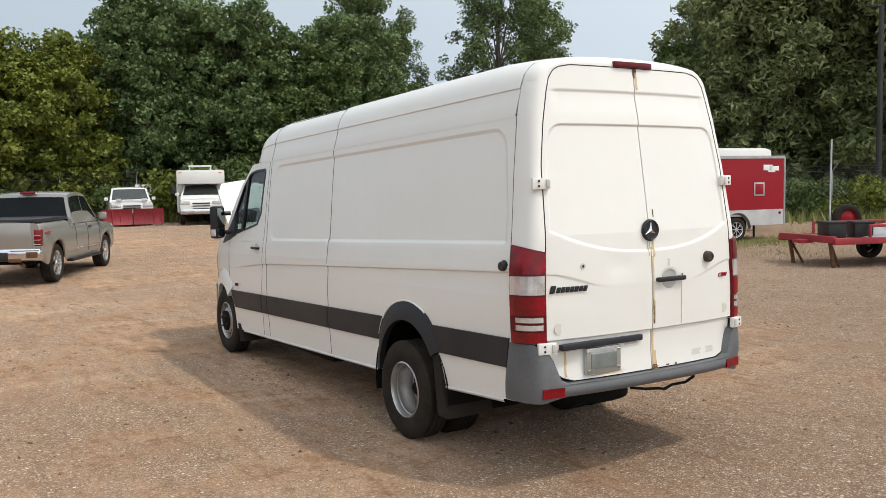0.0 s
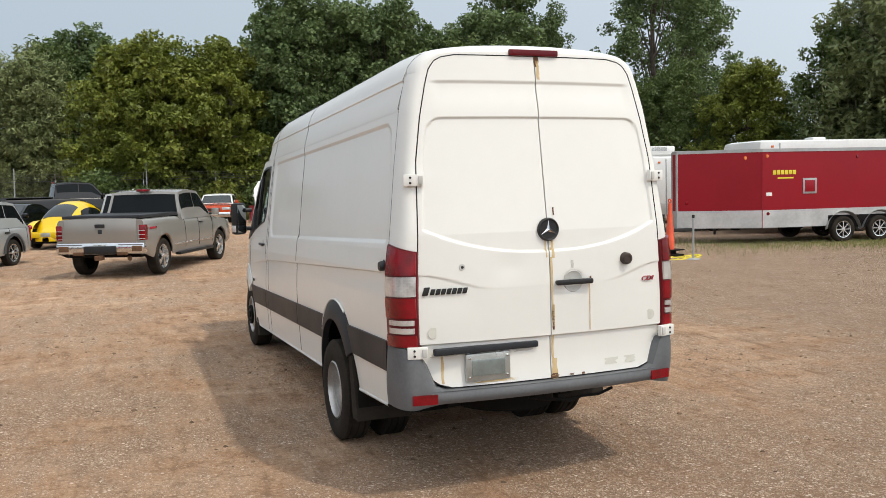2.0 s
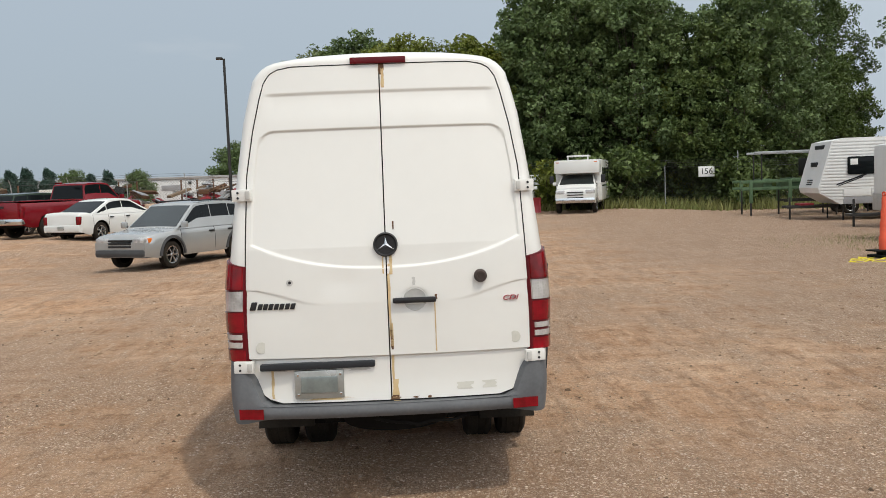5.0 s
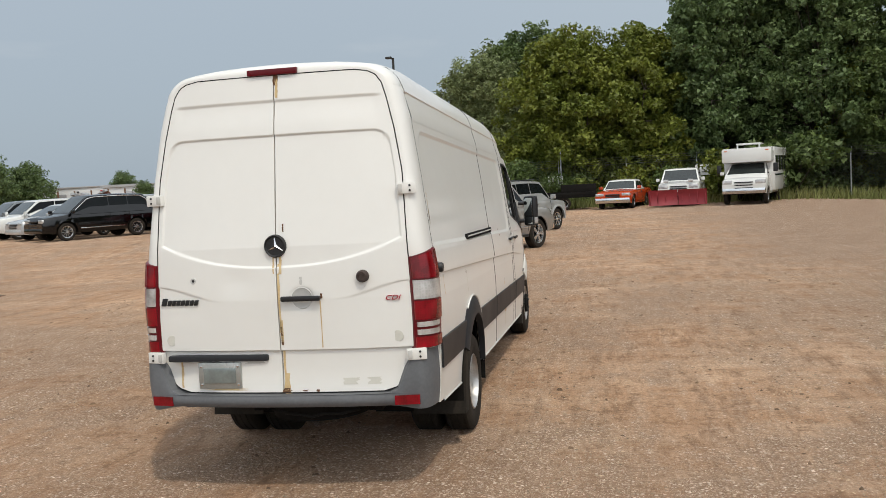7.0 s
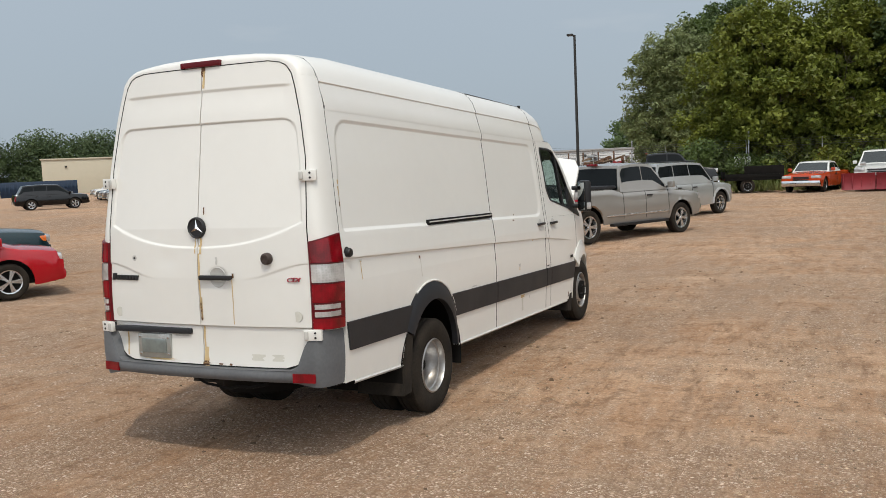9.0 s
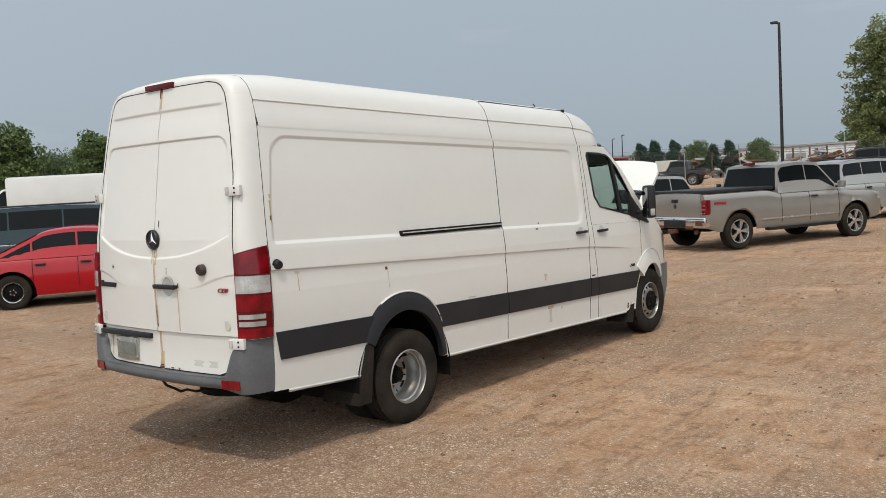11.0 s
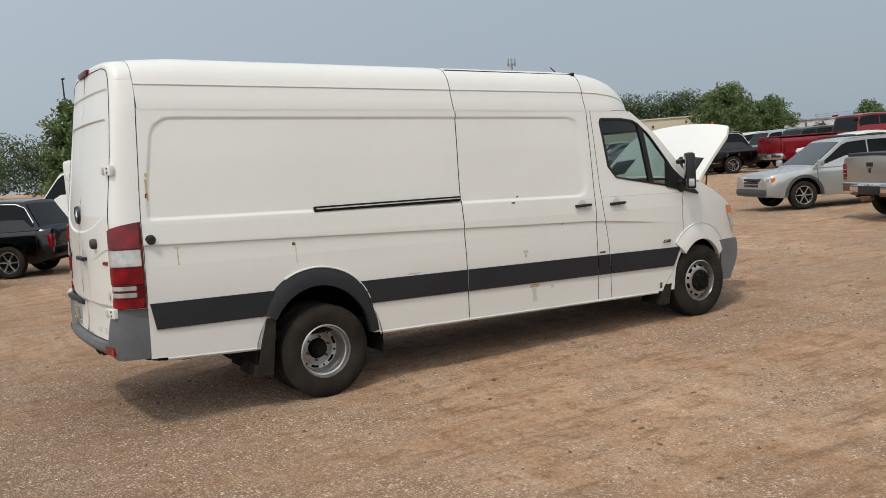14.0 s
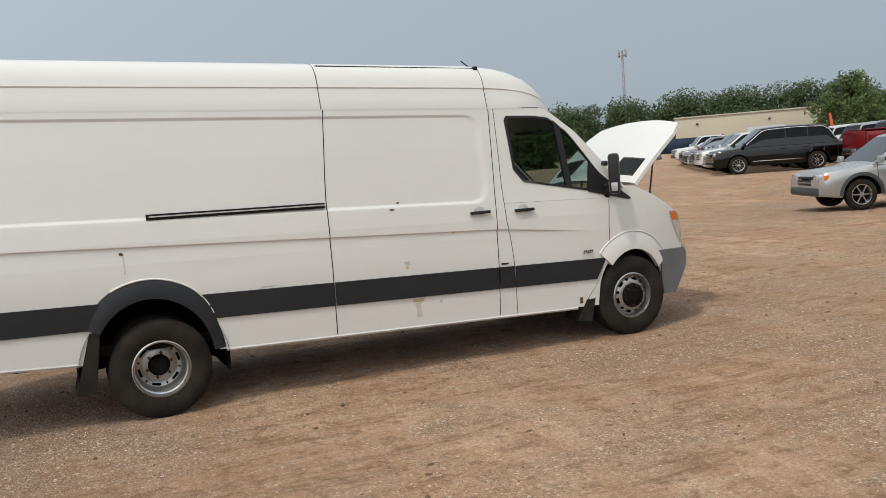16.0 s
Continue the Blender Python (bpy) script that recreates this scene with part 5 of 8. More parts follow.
def wheel_parts(r, w, style):
    """Shared tyre and rim meshes, turning round x, outside at +x."""
    key = (r, w, style)
    if key in WHEELS:
        return WHEELS[key]
    rr = r * (0.60 if style == "steel" else 0.66)
    tyre = lathe("tyre", [(rr, -w / 2 * 0.8), ((r + rr) / 2, -w / 2), (r - 0.03, -w / 2 * 0.95), (r, -w / 2 * 0.7), (r, w / 2 * 0.7), (r - 0.03, w / 2 * 0.95), ((r + rr) / 2, w / 2), (rr, w / 2 * 0.8)], 28, M["rubber"])
    bm = bmesh.new()
    if style == "steel":
        prof = [(rr, w * 0.42), (rr * 0.9, w * 0.34), (rr * 0.82, w * 0.14), (rr * 0.5, w * 0.22), (rr * 0.34, w * 0.28), (0.0, w * 0.28)]
        mat = M["under"]
    else:
        prof = [(rr, w * 0.42), (rr * 0.92, w * 0.40), (rr * 0.86, w * 0.10), (0.0, w * 0.06)]
        mat = M["under"]
    seg = 28
    rings = [[bm.verts.new((x, q * math.cos(2 * math.pi * k / seg), q * math.sin(2 * math.pi * k / seg))) for k in range(seg)] for q, x in prof if q > 0]
    for a, b in zip(rings[:-1], rings[1:]):
        for k in range(seg):
            bm.faces.new((a[k], b[k], b[(k + 1) % seg], a[(k + 1) % seg]))
    bm.faces.new(rings[-1])
    back = part("rim", bm, [mat, M["alloy"]], None, smooth=True)
    back.data.polygons.foreach_set("material_index", [1 if (i < 2 * seg and style != "steel") or (style == "steel" and i < seg) else 0 for i in range(len(back.data.polygons))])
    bm = bmesh.new()
    if style != "steel":
        n = int(style)
        wd = 2.6 / n
        for k in range(n):
            a = 2 * math.pi * k / n
            for da in ((-0.13, 0.13) if n == 5 else (0,)):
                p0, p1 = 0.16 * rr, 0.93 * rr
                c, s = math.cos(a), math.sin(a)
                c1, s1 = math.cos(a + da), math.sin(a + da)
                hw0, hw1 = rr * 0.10 * min(1, wd * 1.6), rr * (0.085 if n == 5 else 0.10 * min(1, wd * 1.6))
                xf0, xf1 = w * 0.40, w * 0.38
                vs = [(xf0, p0 * c - hw0 * s, p0 * s + hw0 * c), (xf0, p0 * c + hw0 * s, p0 * s - hw0 * c), (xf1, p1 * c1 + hw1 * s1, p1 * s1 - hw1 * c1), (xf1, p1 * c1 - hw1 * s1, p1 * s1 + hw1 * c1)]
                top = [bm.verts.new(v) for v in vs]
                bot = [bm.verts.new((v[0] - w * 0.16, v[1], v[2])) for v in vs]
                bm.faces.new(top)
                for q in range(4):
                    bm.faces.new((top[q], bot[q], bot[(q + 1) % 4], top[(q + 1) % 4]))
        bmesh.ops.create_cone(bm, cap_ends=True, segments=12, radius1=rr * 0.24, radius2=rr * 0.18, depth=w * 0.12, matrix=Matrix.Translation((w * 0.38, 0, 0)) @ Matrix.Rotation(radians(90), 4, "Y"))
    else:
        for k in range(5):
            a = 2 * math.pi * k / 5
            tube_bm(bm, (w * 0.25, rr * 0.26 * math.cos(a), rr * 0.26 * math.sin(a)), (w * 0.33, rr * 0.26 * math.cos(a), rr * 0.26 * math.sin(a)), 0.012, None, 6)
    bmesh.ops.recalc_face_normals(bm, faces=bm.faces)
    spokes = part("spokes", bm, M["alloy"], None)
    WHEELS[key] = (tyre.data, back.data, spokes.data)
    for o in (tyre, back, spokes):
        bpy.data.objects.remove(o)
    return WHEELS[key]


def put_wheel(parent, x, y, r, w, style, s):
    tyre_me, rim_me, spoke_me = wheel_parts(r, w, style)
    wh = new("wheel", tyre_me)
    wh.parent = parent
    wh.matrix_basis = Matrix.Translation((x, y, r)) @ (Matrix.Identity(4) if s > 0 else Matrix.Rotation(math.pi, 4, "Z"))
    for nm, me in (("rim", rim_me), ("spokes", spoke_me)):
        o = new(nm, me)
        o.parent = wh


def car(name, label, m, colour, L=4.6, W=1.8, H=1.5, wb=2.7, fo=0.9, r=0.33, style="5", belt=0.95, hood=0.88, deck=None, sill=0.24, cab=None, roofw=0.78, hood_y=None, bed=None, divs=(), trim=None, cladding=False, tail=("block", 0.16, 0.30), head=(0.22, 0.16), glass="dark_glass", group="", tw=0.215, nose=0.12, tailr=0.08, roofmat=None, category="car", roof_rack=False, handles=True, chrome=False, side_glass=True, headamber=False):
    """A parked vehicle. y forward, the origin on the ground midway between the axles.
    cab: (rear base, rear roof, front roof, front base) along y."""
    P = PAINTS[colour]
    ob = thing(name, label, category, m, group)
    yf, yr = wb / 2 + fo, wb / 2 + fo - L
    ya, yb, yc, yd = cab
    deck = belt if deck is None else deck
    hw = W / 2
    arch = r + 0.085

    def top(y):
        if y > yd:
            t = (y - yd) / (yf - yd)
            z = lerp(belt, hood, sstep(0, 0.30, t)) - 0.10 * t * t
            return z - (hood - 0.62) * sstep(0.90, 1.0, t)
        if y < ya:
            t = (ya - y) / (ya - yr) if ya > yr else 0
            return lerp(belt, deck, sstep(0.0, 0.15, t)) - 0.12 * sstep(0.93, 1.0, t) * (0 if bed else 1)
        return belt

    def half(y):
        e = 1.0
        tf, tr = (yf - y), (y - yr)
        if tf < 0.55:
            e -= nose * (1 - tf / 0.55) ** 2.2
        if tr < 0.4:
            e -= tailr * (1 - tr / 0.4) ** 2.2
        return hw * e

    def low(y):
        z = sill + 0.05 * sstep(0.5, 0.0, yf - y) + 0.10 * sstep(0.4, 0.0, y - yr)
        for c in (wb / 2, -wb / 2):
            q = arch ** 2 - (y - c) ** 2
            if q > 0:
                z = max(z, r + math.sqrt(q) * 0.98)
        return z
    ys = np.unique(np.round(np.concatenate([np.linspace(yr, yf, 44), *[c + arch * np.array([-1.001, -0.999, -0.97, -0.9, -0.75, -0.55, -0.3, 0, 0.3, 0.55, 0.75, 0.9, 0.97, 0.999, 1.001]) for c in (wb / 2, -wb / 2)], [yf - 0.02, yf - 0.06, yf - 0.12, yr + 0.02, yr + 0.07]]), 4))
    ys = ys[(ys >= yr) & (ys <= yf)]
    secs = []
    for y in ys:
        w, zt, zl = half(y), top(y), low(y)
        mid = sill + 0.42 * (belt - sill)
        raw = [(0.955, sill), (0.985, sill + 0.10), (1.0, mid), (0.995, mid + 0.12), (0.985, zt - 0.16), (0.965, zt - 0.06), (0.93, zt - 0.015), (0.86, zt), (0.5, zt + 0.025), (0.0, zt + 0.035)]
        pts = [(a * w, max(z, zl) if k < 8 else z) for k, (a, z) in enumerate(raw)]
        zz = zl
        out = []
        for a, z in pts:
            zz = max(zz, z)
            out.append((a, zz))
        secs.append([(a, y, z) for a, z in out] + [(-a, y, z) for a, z in out[-2::-1]])
    n = len(secs[0])
    bm = bmesh.new()
    bv = [[bm.verts.new(p) for p in s_] for s_ in secs]
    for i in range(len(secs) - 1):
        for k in range(n - 1):
            try:
                bm.faces.new((bv[i][k], bv[i + 1][k], bv[i + 1][k + 1], bv[i][k + 1]))
            except ValueError:
                pass
    bm.faces.new(bv[-1])
    bm.faces.new(bv[0][::-1])
    bmesh.ops.remove_doubles(bm, verts=bm.verts, dist=0.0005)
    bmesh.ops.recalc_face_normals(bm, faces=bm.faces)
    body = part("body", bm, P, ob, smooth=True)
    # door gaps
    if handles and side_glass:
        for s in (1, -1):
            for y in sorted({ya + 0.06, *divs, yd - 0.10}):
                w = half(y)
                mid_z = sill + 0.42 * (belt - sill)
                z_low = max(low(y), sill + 0.06)
                line = [(a * w + 0.001, z) for a, z in ((0.985, sill + 0.10), (1.0, mid_z), (0.995, mid_z + 0.12), (0.985, belt - 0.16), (0.965, belt - 0.06), (0.945, belt - 0.02)) if z >= z_low - 0.001]
                if len(line) > 1:
                    poly_tube("door_gap", [Vector((s * a, y, z)) for a, z in line], 0.006, M["cowl"], body, seg=5)
    # dark floor and wheel wells
    box("underbody", -hw * 0.80, hw * 0.80, yr + 0.15, yf - 0.15, sill + 0.02, min(belt, hood) - 0.15, M["under"], ob, bevel=0)
    # cabin
    rw = hw * roofw

    def cab_pt(u, z, y):
        f = (z - belt) / (H - belt)
        return u * lerp(hw * 0.955, rw, max(0.0, f) ** 0.85)

    def roof_z(y):
        if y < yb:
            return lerp(belt, H - 0.05, min(1, (y - ya) / max(0.01, yb - ya)))
        if y > yc:
            return lerp(H - 0.04, belt, min(1, (y - yc) / (yd - yc)))
        t = (y - yb) / (yc - yb)
        return lerp(H - 0.05, H - 0.04, t) + 0.05 * math.sin(math.pi * t) ** 0.7
    cs = np.unique(np.round(np.concatenate([np.linspace(ya, yb, 6), np.linspace(yb, yc, 12), np.linspace(yc, yd, 8)]), 4))
    bm = bmesh.new()
    rows = []
    for y in cs:
        z = max(belt + 0.001, roof_z(y))
        zs = [belt - 0.02, lerp(belt, z, 0.5), z - min(0.06, (z - belt) * 0.3), z - min(0.02, (z - belt) * 0.1)]
        half_sec = [(cab_pt(1, q, y), y, q) for q in zs] + [(cab_pt(1, z, y) * 0.90, y, z), (cab_pt(1, z, y) * 0.5, y, z + 0.015), (0, y, z + 0.02)]
        half_sec = [(a * (0.985 if k > 0 else 1), b, c) for k, (a, b, c) in enumerate(half_sec)]
        rows.append([bm.verts.new(p) for p in half_sec] + [bm.verts.new((-a, b, c)) for a, b, c in half_sec[-2::-1]])
    for a, b in zip(rows[:-1], rows[1:]):
        for k in range(len(a) - 1):
            bm.faces.new((a[k], b[k], b[k + 1], a[k + 1]))
    bm.faces.new(rows[0][::-1])
    bm.faces.new(rows[-1])
    bmesh.ops.recalc_face_normals(bm, faces=bm.faces)
    cabin = part("cabin", bm, PAINTS[roofmat] if roofmat else P, ob, smooth=True)
    G = M[glass]
    # side windows between the pillars
    if side_glass:
        cuts = [ya + 0.10] + list(divs) + [yd - 0.16]
        for s in (1, -1):
            for y0, y1 in zip(cuts[:-1], cuts[1:]):
                def wfn(u, v):
                    y = lerp(y0 + 0.018, y1 - 0.018, u)
                    zt = max(belt + 0.035, roof_z(y) - 0.085)
                    z = lerp(belt + 0.03, zt, v)
                    f = (z - belt) / (H - belt)
                    return (s * (lerp(hw * 0.955, rw, max(0.0, f) ** 0.85) * (0.985 + 0.006)), y, z)
                grid_mesh("side_window", wfn, np.linspace(0, 1, 9), np.linspace(0, 1, 4), G, cabin, flip=s < 0, rim=(-0.01 * s, 0, 0))
    # windscreen and rear window follow the slopes
    for nm, y0, y1, z0, z1, sgn in (("windscreen", yd, yc, belt, H - 0.04, 1), ("rear_window", ya, yb, belt, H - 0.05, -1)):
        if nm == "rear_window" and not side_glass:
            continue

        def sfn(u, v):
            t = lerp(0.07, 0.90, v)
            y, z = lerp(y0, y1, t), lerp(z0, z1, t)
            f = (z - belt) / (H - belt)
            w = lerp(hw * 0.955, rw, max(0.0, f) ** 0.85) * 0.90
            nrm = Vector((0, (z1 - z0) * sgn, abs(y1 - y0))).normalized()
            return Vector((u * w, y, z + 0.012 * (1 - u * u))) + nrm * 0.012
        grid_mesh(nm, sfn, np.linspace(-1, 1, 9), np.linspace(0, 1, 5), M["mid_glass"] if nm == "windscreen" else G, cabin, flip=sgn < 0, rim=(0, -0.012 * sgn, -0.005))
    if trim:
        # bright line over the side windows and along the sill
        for s in (1, -1):
            arc = [Vector((s * (lerp(hw * 0.955, rw, max(0.0, (z - belt) / (H - belt)) ** 0.85) * 0.985 + 0.012), y, z)) for y, z in [(lerp(ya + 0.12, yd - 0.2, q / 16), max(belt + 0.03, roof_z(lerp(ya + 0.12, yd - 0.2, q / 16)) - 0.075)) for q in range(17)]]
            poly_tube("window_trim", arc, 0.014, M["chrome"], cabin, seg=6)
            box("sill_trim", *sorted((s * hw * 0.99, s * (hw + 0.012))), -wb / 2 + 0.55, wb / 2 - 0.55, sill + 0.16, sill + 0.19, M["chrome"], body, bevel=0.005)
    # bumpers, lamps, plates
    bmat = M[cladding] if cladding else P
    zb0 = sill + 0.05
    box("front_bumper", -hw * (1 - nose) * 1.0, hw * (1 - nose) * 1.0, yf - 0.16, yf + 0.05, zb0, zb0 + (0.26 if chrome else 0.20), M["chrome"] if chrome else bmat, ob, bevel=0.05 if chrome else 0.085)
    box("rear_bumper", -hw * (1 - tailr) * 1.0, hw * (1 - tailr) * 1.0, yr - 0.05, yr + 0.16, zb0 + 0.06, zb0 + 0.30, M["chrome"] if chrome else bmat, ob, bevel=0.05)
    for q in range(3):
        box("grille_slat", -hw * 0.40, hw * 0.40, yf - 0.06, yf + 0.016, lerp(zb0 + 0.24, hood - 0.22, q / 2), lerp(zb0 + 0.24, hood - 0.22, q / 2) + 0.05, M["black"], ob, bevel=0.012)
    zhl = hood - 0.20
    for s in (1, -1):
        hl = box("headlight", *sorted((s * hw * (1 - nose) * 0.52, s * hw * (1 - nose * 1.02))), yf - 0.22, yf - 0.012, zhl - head[1] / 2, zhl + head[1] / 2, M["clear_lens"], ob, bevel=0.05)
        if headamber:
            box("turn_signal", *sorted((s * hw * (1 - nose) * 0.92, s * hw * (1 - nose * 0.55))), yf - 0.30, yf - 0.10, zhl - 0.06, zhl + 0.06, M["amber"], hl, bevel=0.02)
        tz = deck - tail[2] / 2 - 0.12
        box("tail_light", *sorted((s * (hw * (1 - tailr) - tail[1]), s * (hw * (1 - tailr * 0.8) + 0.006))), yr - 0.012, yr + 0.14, tz - tail[2] / 2, tz + tail[2] / 2, M["red_lens"], ob, bevel=0.025)
        mb = Vector((s * (hw + 0.09), yd - 0.12, belt + 0.10))
        mir = box("door_mirror", mb.x - 0.09, mb.x + 0.09, mb.y - 0.05, mb.y + 0.06, mb.z - 0.08, mb.z + 0.08, P if colour not in ("red",) else P, ob, bevel=0.035)
        tube("mirror_arm", (s * hw * 0.93, mb.y, belt + 0.04), (mb.x, mb.y, mb.z - 0.03), 0.025, M["black"], mir, seg=6)
        if handles:
            mid = [c for c in (*divs, ya + 0.3)][:2]
            for y in sorted(set(divs))[-2:]:
                box("door_handle", *sorted((s * hw * 0.985, s * (hw * 0.995 + 0.025))), y + 0.05, y + 0.24, belt - 0.15, belt - 0.11, M["black"], body, bevel=0.008)
        for c in (wb / 2, -wb / 2):
            put_wheel(ob, s * (hw - tw / 2 - 0.02), c, r, tw, style, s)
        if cladding:
            for c in (wb / 2, -wb / 2):
                grid_mesh("arch_flare", lambda u, v: (s * (hw + 0.012 + 0.01 * (1 - v)), c - (arch + 0.07 * v) * math.cos(u), max(sill, r + (arch + 0.07 * v) * math.sin(u))), np.linspace(0, math.pi, 18), (0, 0.5, 1), M[cladding] if isinstance(cladding, str) else P, body, flip=s > 0, rim=(-0.04 * s, 0, 0))
    box("plate", -0.15, 0.15, yr - 0.062, yr - 0.05, zb0 + 0.12, zb0 + 0.26, M["plate"], ob, bevel=0.003)
    if roof_rack:
        for s in (1, -1):
            tube("roof_rail", (s * rw * 0.82, yb + 0.1, H + 0.03), (s * rw * 0.82, yc - 0.1, H + 0.03), 0.018, M["black"], ob, seg=6)
    return ob, body


def at(x, y, h):
    return pose(x, y, rise(x, y), 0, 0, h)


# pickup with a covered bed
def pickup(name, label, m, colour, L=5.78, W=2.0, H=1.88, wb=3.56, fo=0.98, r=0.39, style="5", belt=1.20, deck=None, bed_cover=True, **kw):
    deck = belt - 0.02 if deck is None else deck
    ob, body = car(name, label, m, colour, L=L, W=W, H=H, wb=wb, fo=fo, r=r, style=style, belt=belt, hood=kw.pop("hood", belt - 0.03), deck=deck, sill=0.42, cab=kw.pop("cab", (-0.62, -0.50, 0.98, 1.55)), divs=kw.pop("divs", (0.42,)), bed=True, tail=kw.pop("tail", ("block", 0.15, 0.42)), head=(0.22, 0.2), chrome=True, nose=0.06, tailr=0.02, roofw=0.80, tw=0.26, category="pickup truck", **kw)
    yr = wb / 2 + fo - L
    zt = deck + 0.04
    if bed_cover:
        cov = box("bed_cover", -W / 2 * 0.865, W / 2 * 0.865, yr + 0.03, -0.68, zt - 0.03, zt + 0.045, M["band"], ob, "dark grey hard bed cover", 0.025)
    else:
        for s in (1, -1):
            box("bed_rail", *sorted((s * W / 2 * 0.80, s * W / 2 * 0.95)), yr + 0.02, -0.66, zt, zt + 0.04, PAINTS[colour], ob, bevel=0.015)
        box("bed_floor", -W / 2 * 0.80, W / 2 * 0.80, yr + 0.08, -0.68, zt + 0.016, zt + 0.022, M["under"], ob, bevel=0)
    box("tailgate", -W / 2 * 0.80, W / 2 * 0.80, yr - 0.02, yr + 0.03, 0.74, deck + 0.01, PAINTS[colour], ob, bevel=0.015)
    box("tailgate_handle", -0.11, 0.11, yr - 0.032, yr - 0.015, deck - 0.18, deck - 0.10, M["black"], ob, bevel=0.01)
    box("brake_light", -0.15, 0.15, -0.60, -0.50, H - 0.035, H + 0.025, M["red_lens"], ob, bevel=0.015)
    return ob


ram = pickup("pickup_truck", "silver crew-cab pickup with dark bed cover and rusty bumper", at(-1.52, 15.84, -26.4), "warmsilver", L=5.40, fo=0.88, H=1.86, r=0.40, belt=1.19, deck=1.26, hood=1.14, cab=(-0.62, -0.48, 0.72, 1.32), divs=(0.30,), tail=("block", 0.13, 0.33))
RAM_R = -3.56 / 2
for s in (1, -1):
    # rusty arch edge, running boards, bumper patches
    grid_mesh("rusty_arch", lambda u, v: (s * (1.003 + 0.004), RAM_R - (0.478 + 0.022 * v * (1 + 0.6 * math.sin(u * 9))) * math.cos(u), 0.40 + (0.478 + 0.026 * v * (1 + 0.6 * math.sin(u * 7 + 1))) * math.sin(u)), np.linspace(0.35, 2.6, 30), (0, 0.5, 1), M["rust_dark"], ram, "flaking rust", flip=s > 0)
    box("running_board", *sorted((s * 0.90, s * 1.04)), -1.0, 1.15, 0.36, 0.43, M["black"], ram, bevel=0.02)
    box("body_stripe", *sorted((s * 0.99, s * 1.008)), -1.2, 1.2, 0.60, 0.64, M["alloy"], ram, bevel=0.005)
    box("bumper_rust", *sorted((s * 0.70, s * 0.92)), -2.8, -2.76, 0.58, 0.70, M["rust_dark"], ram, bevel=0.01)
    box("side_decal", *sorted((s * 0.992, s * 1.004)), -2.52, -2.18, 1.03, 1.08, M["red_text"], ram, "red decal bar", 0.004)
box("plate_recess", -0.36, 0.36, -2.815, -2.76, 0.53, 0.70, M["black"], ram, bevel=0.02)
box("tailgate_emblem", -0.05, 0.05, -2.768, -2.74, 0.95, 1.05, M["band"], ram, "dark shield emblem", 0.02)
for s in (1, -1):
    box("bumper_rust", *sorted((s * 0.37, s * 0.60)), -2.805, -2.76, 0.50, 0.57, M["rust_dark"], ram, bevel=0.01)
    box("bumper_step", *sorted((s * 0.40, s * 0.95)), -2.8, -2.55, 0.715, 0.735, M["bumper"], ram, bevel=0.008)
    for q in range(3):
        box("lamp_divider", *sorted((s * 0.845, s * 0.983)), -2.768, -2.74, 0.84 + q * 0.085, 0.852 + q * 0.085, M["alloy"], ram, bevel=0.003)
tube("exhaust", (0.55, -2.6, 0.44), (0.62, -2.72, 0.42), 0.045, M["rust_dark"], ram)
box("tow_hitch", -0.06, 0.06, -2.94, -2.72, 0.40, 0.50, M["rust_dark"], ram, bevel=0.01)

car("suv", "silver compact SUV with grey lower cladding", at(-6.22, 17.40, 155), "silver", L=4.52, W=1.82, H=1.66, wb=2.71, fo=0.92, r=0.345, style="6", belt=1.00, hood=0.96, cab=(-2.06, -1.72, 0.22, 1.10), divs=(-1.20, -0.38), cladding="clad", headamber=True, sill=0.30, roof_rack=True, category="SUV")
M["silverp"] = PAINTS["lightsilver"]
car("suv", "boxy silver off-road SUV with alloy wheels", at(-1.15, 23.4, -25), "silver", L=4.46, W=1.84, H=1.76, wb=2.70, fo=0.82, r=0.37, style="6", belt=1.08, hood=1.06, cab=(-2.05, -1.90, 0.45, 0.98), divs=(-1.15, -0.30), cladding="silverp", sill=0.34, roof_rack=True, category="SUV")


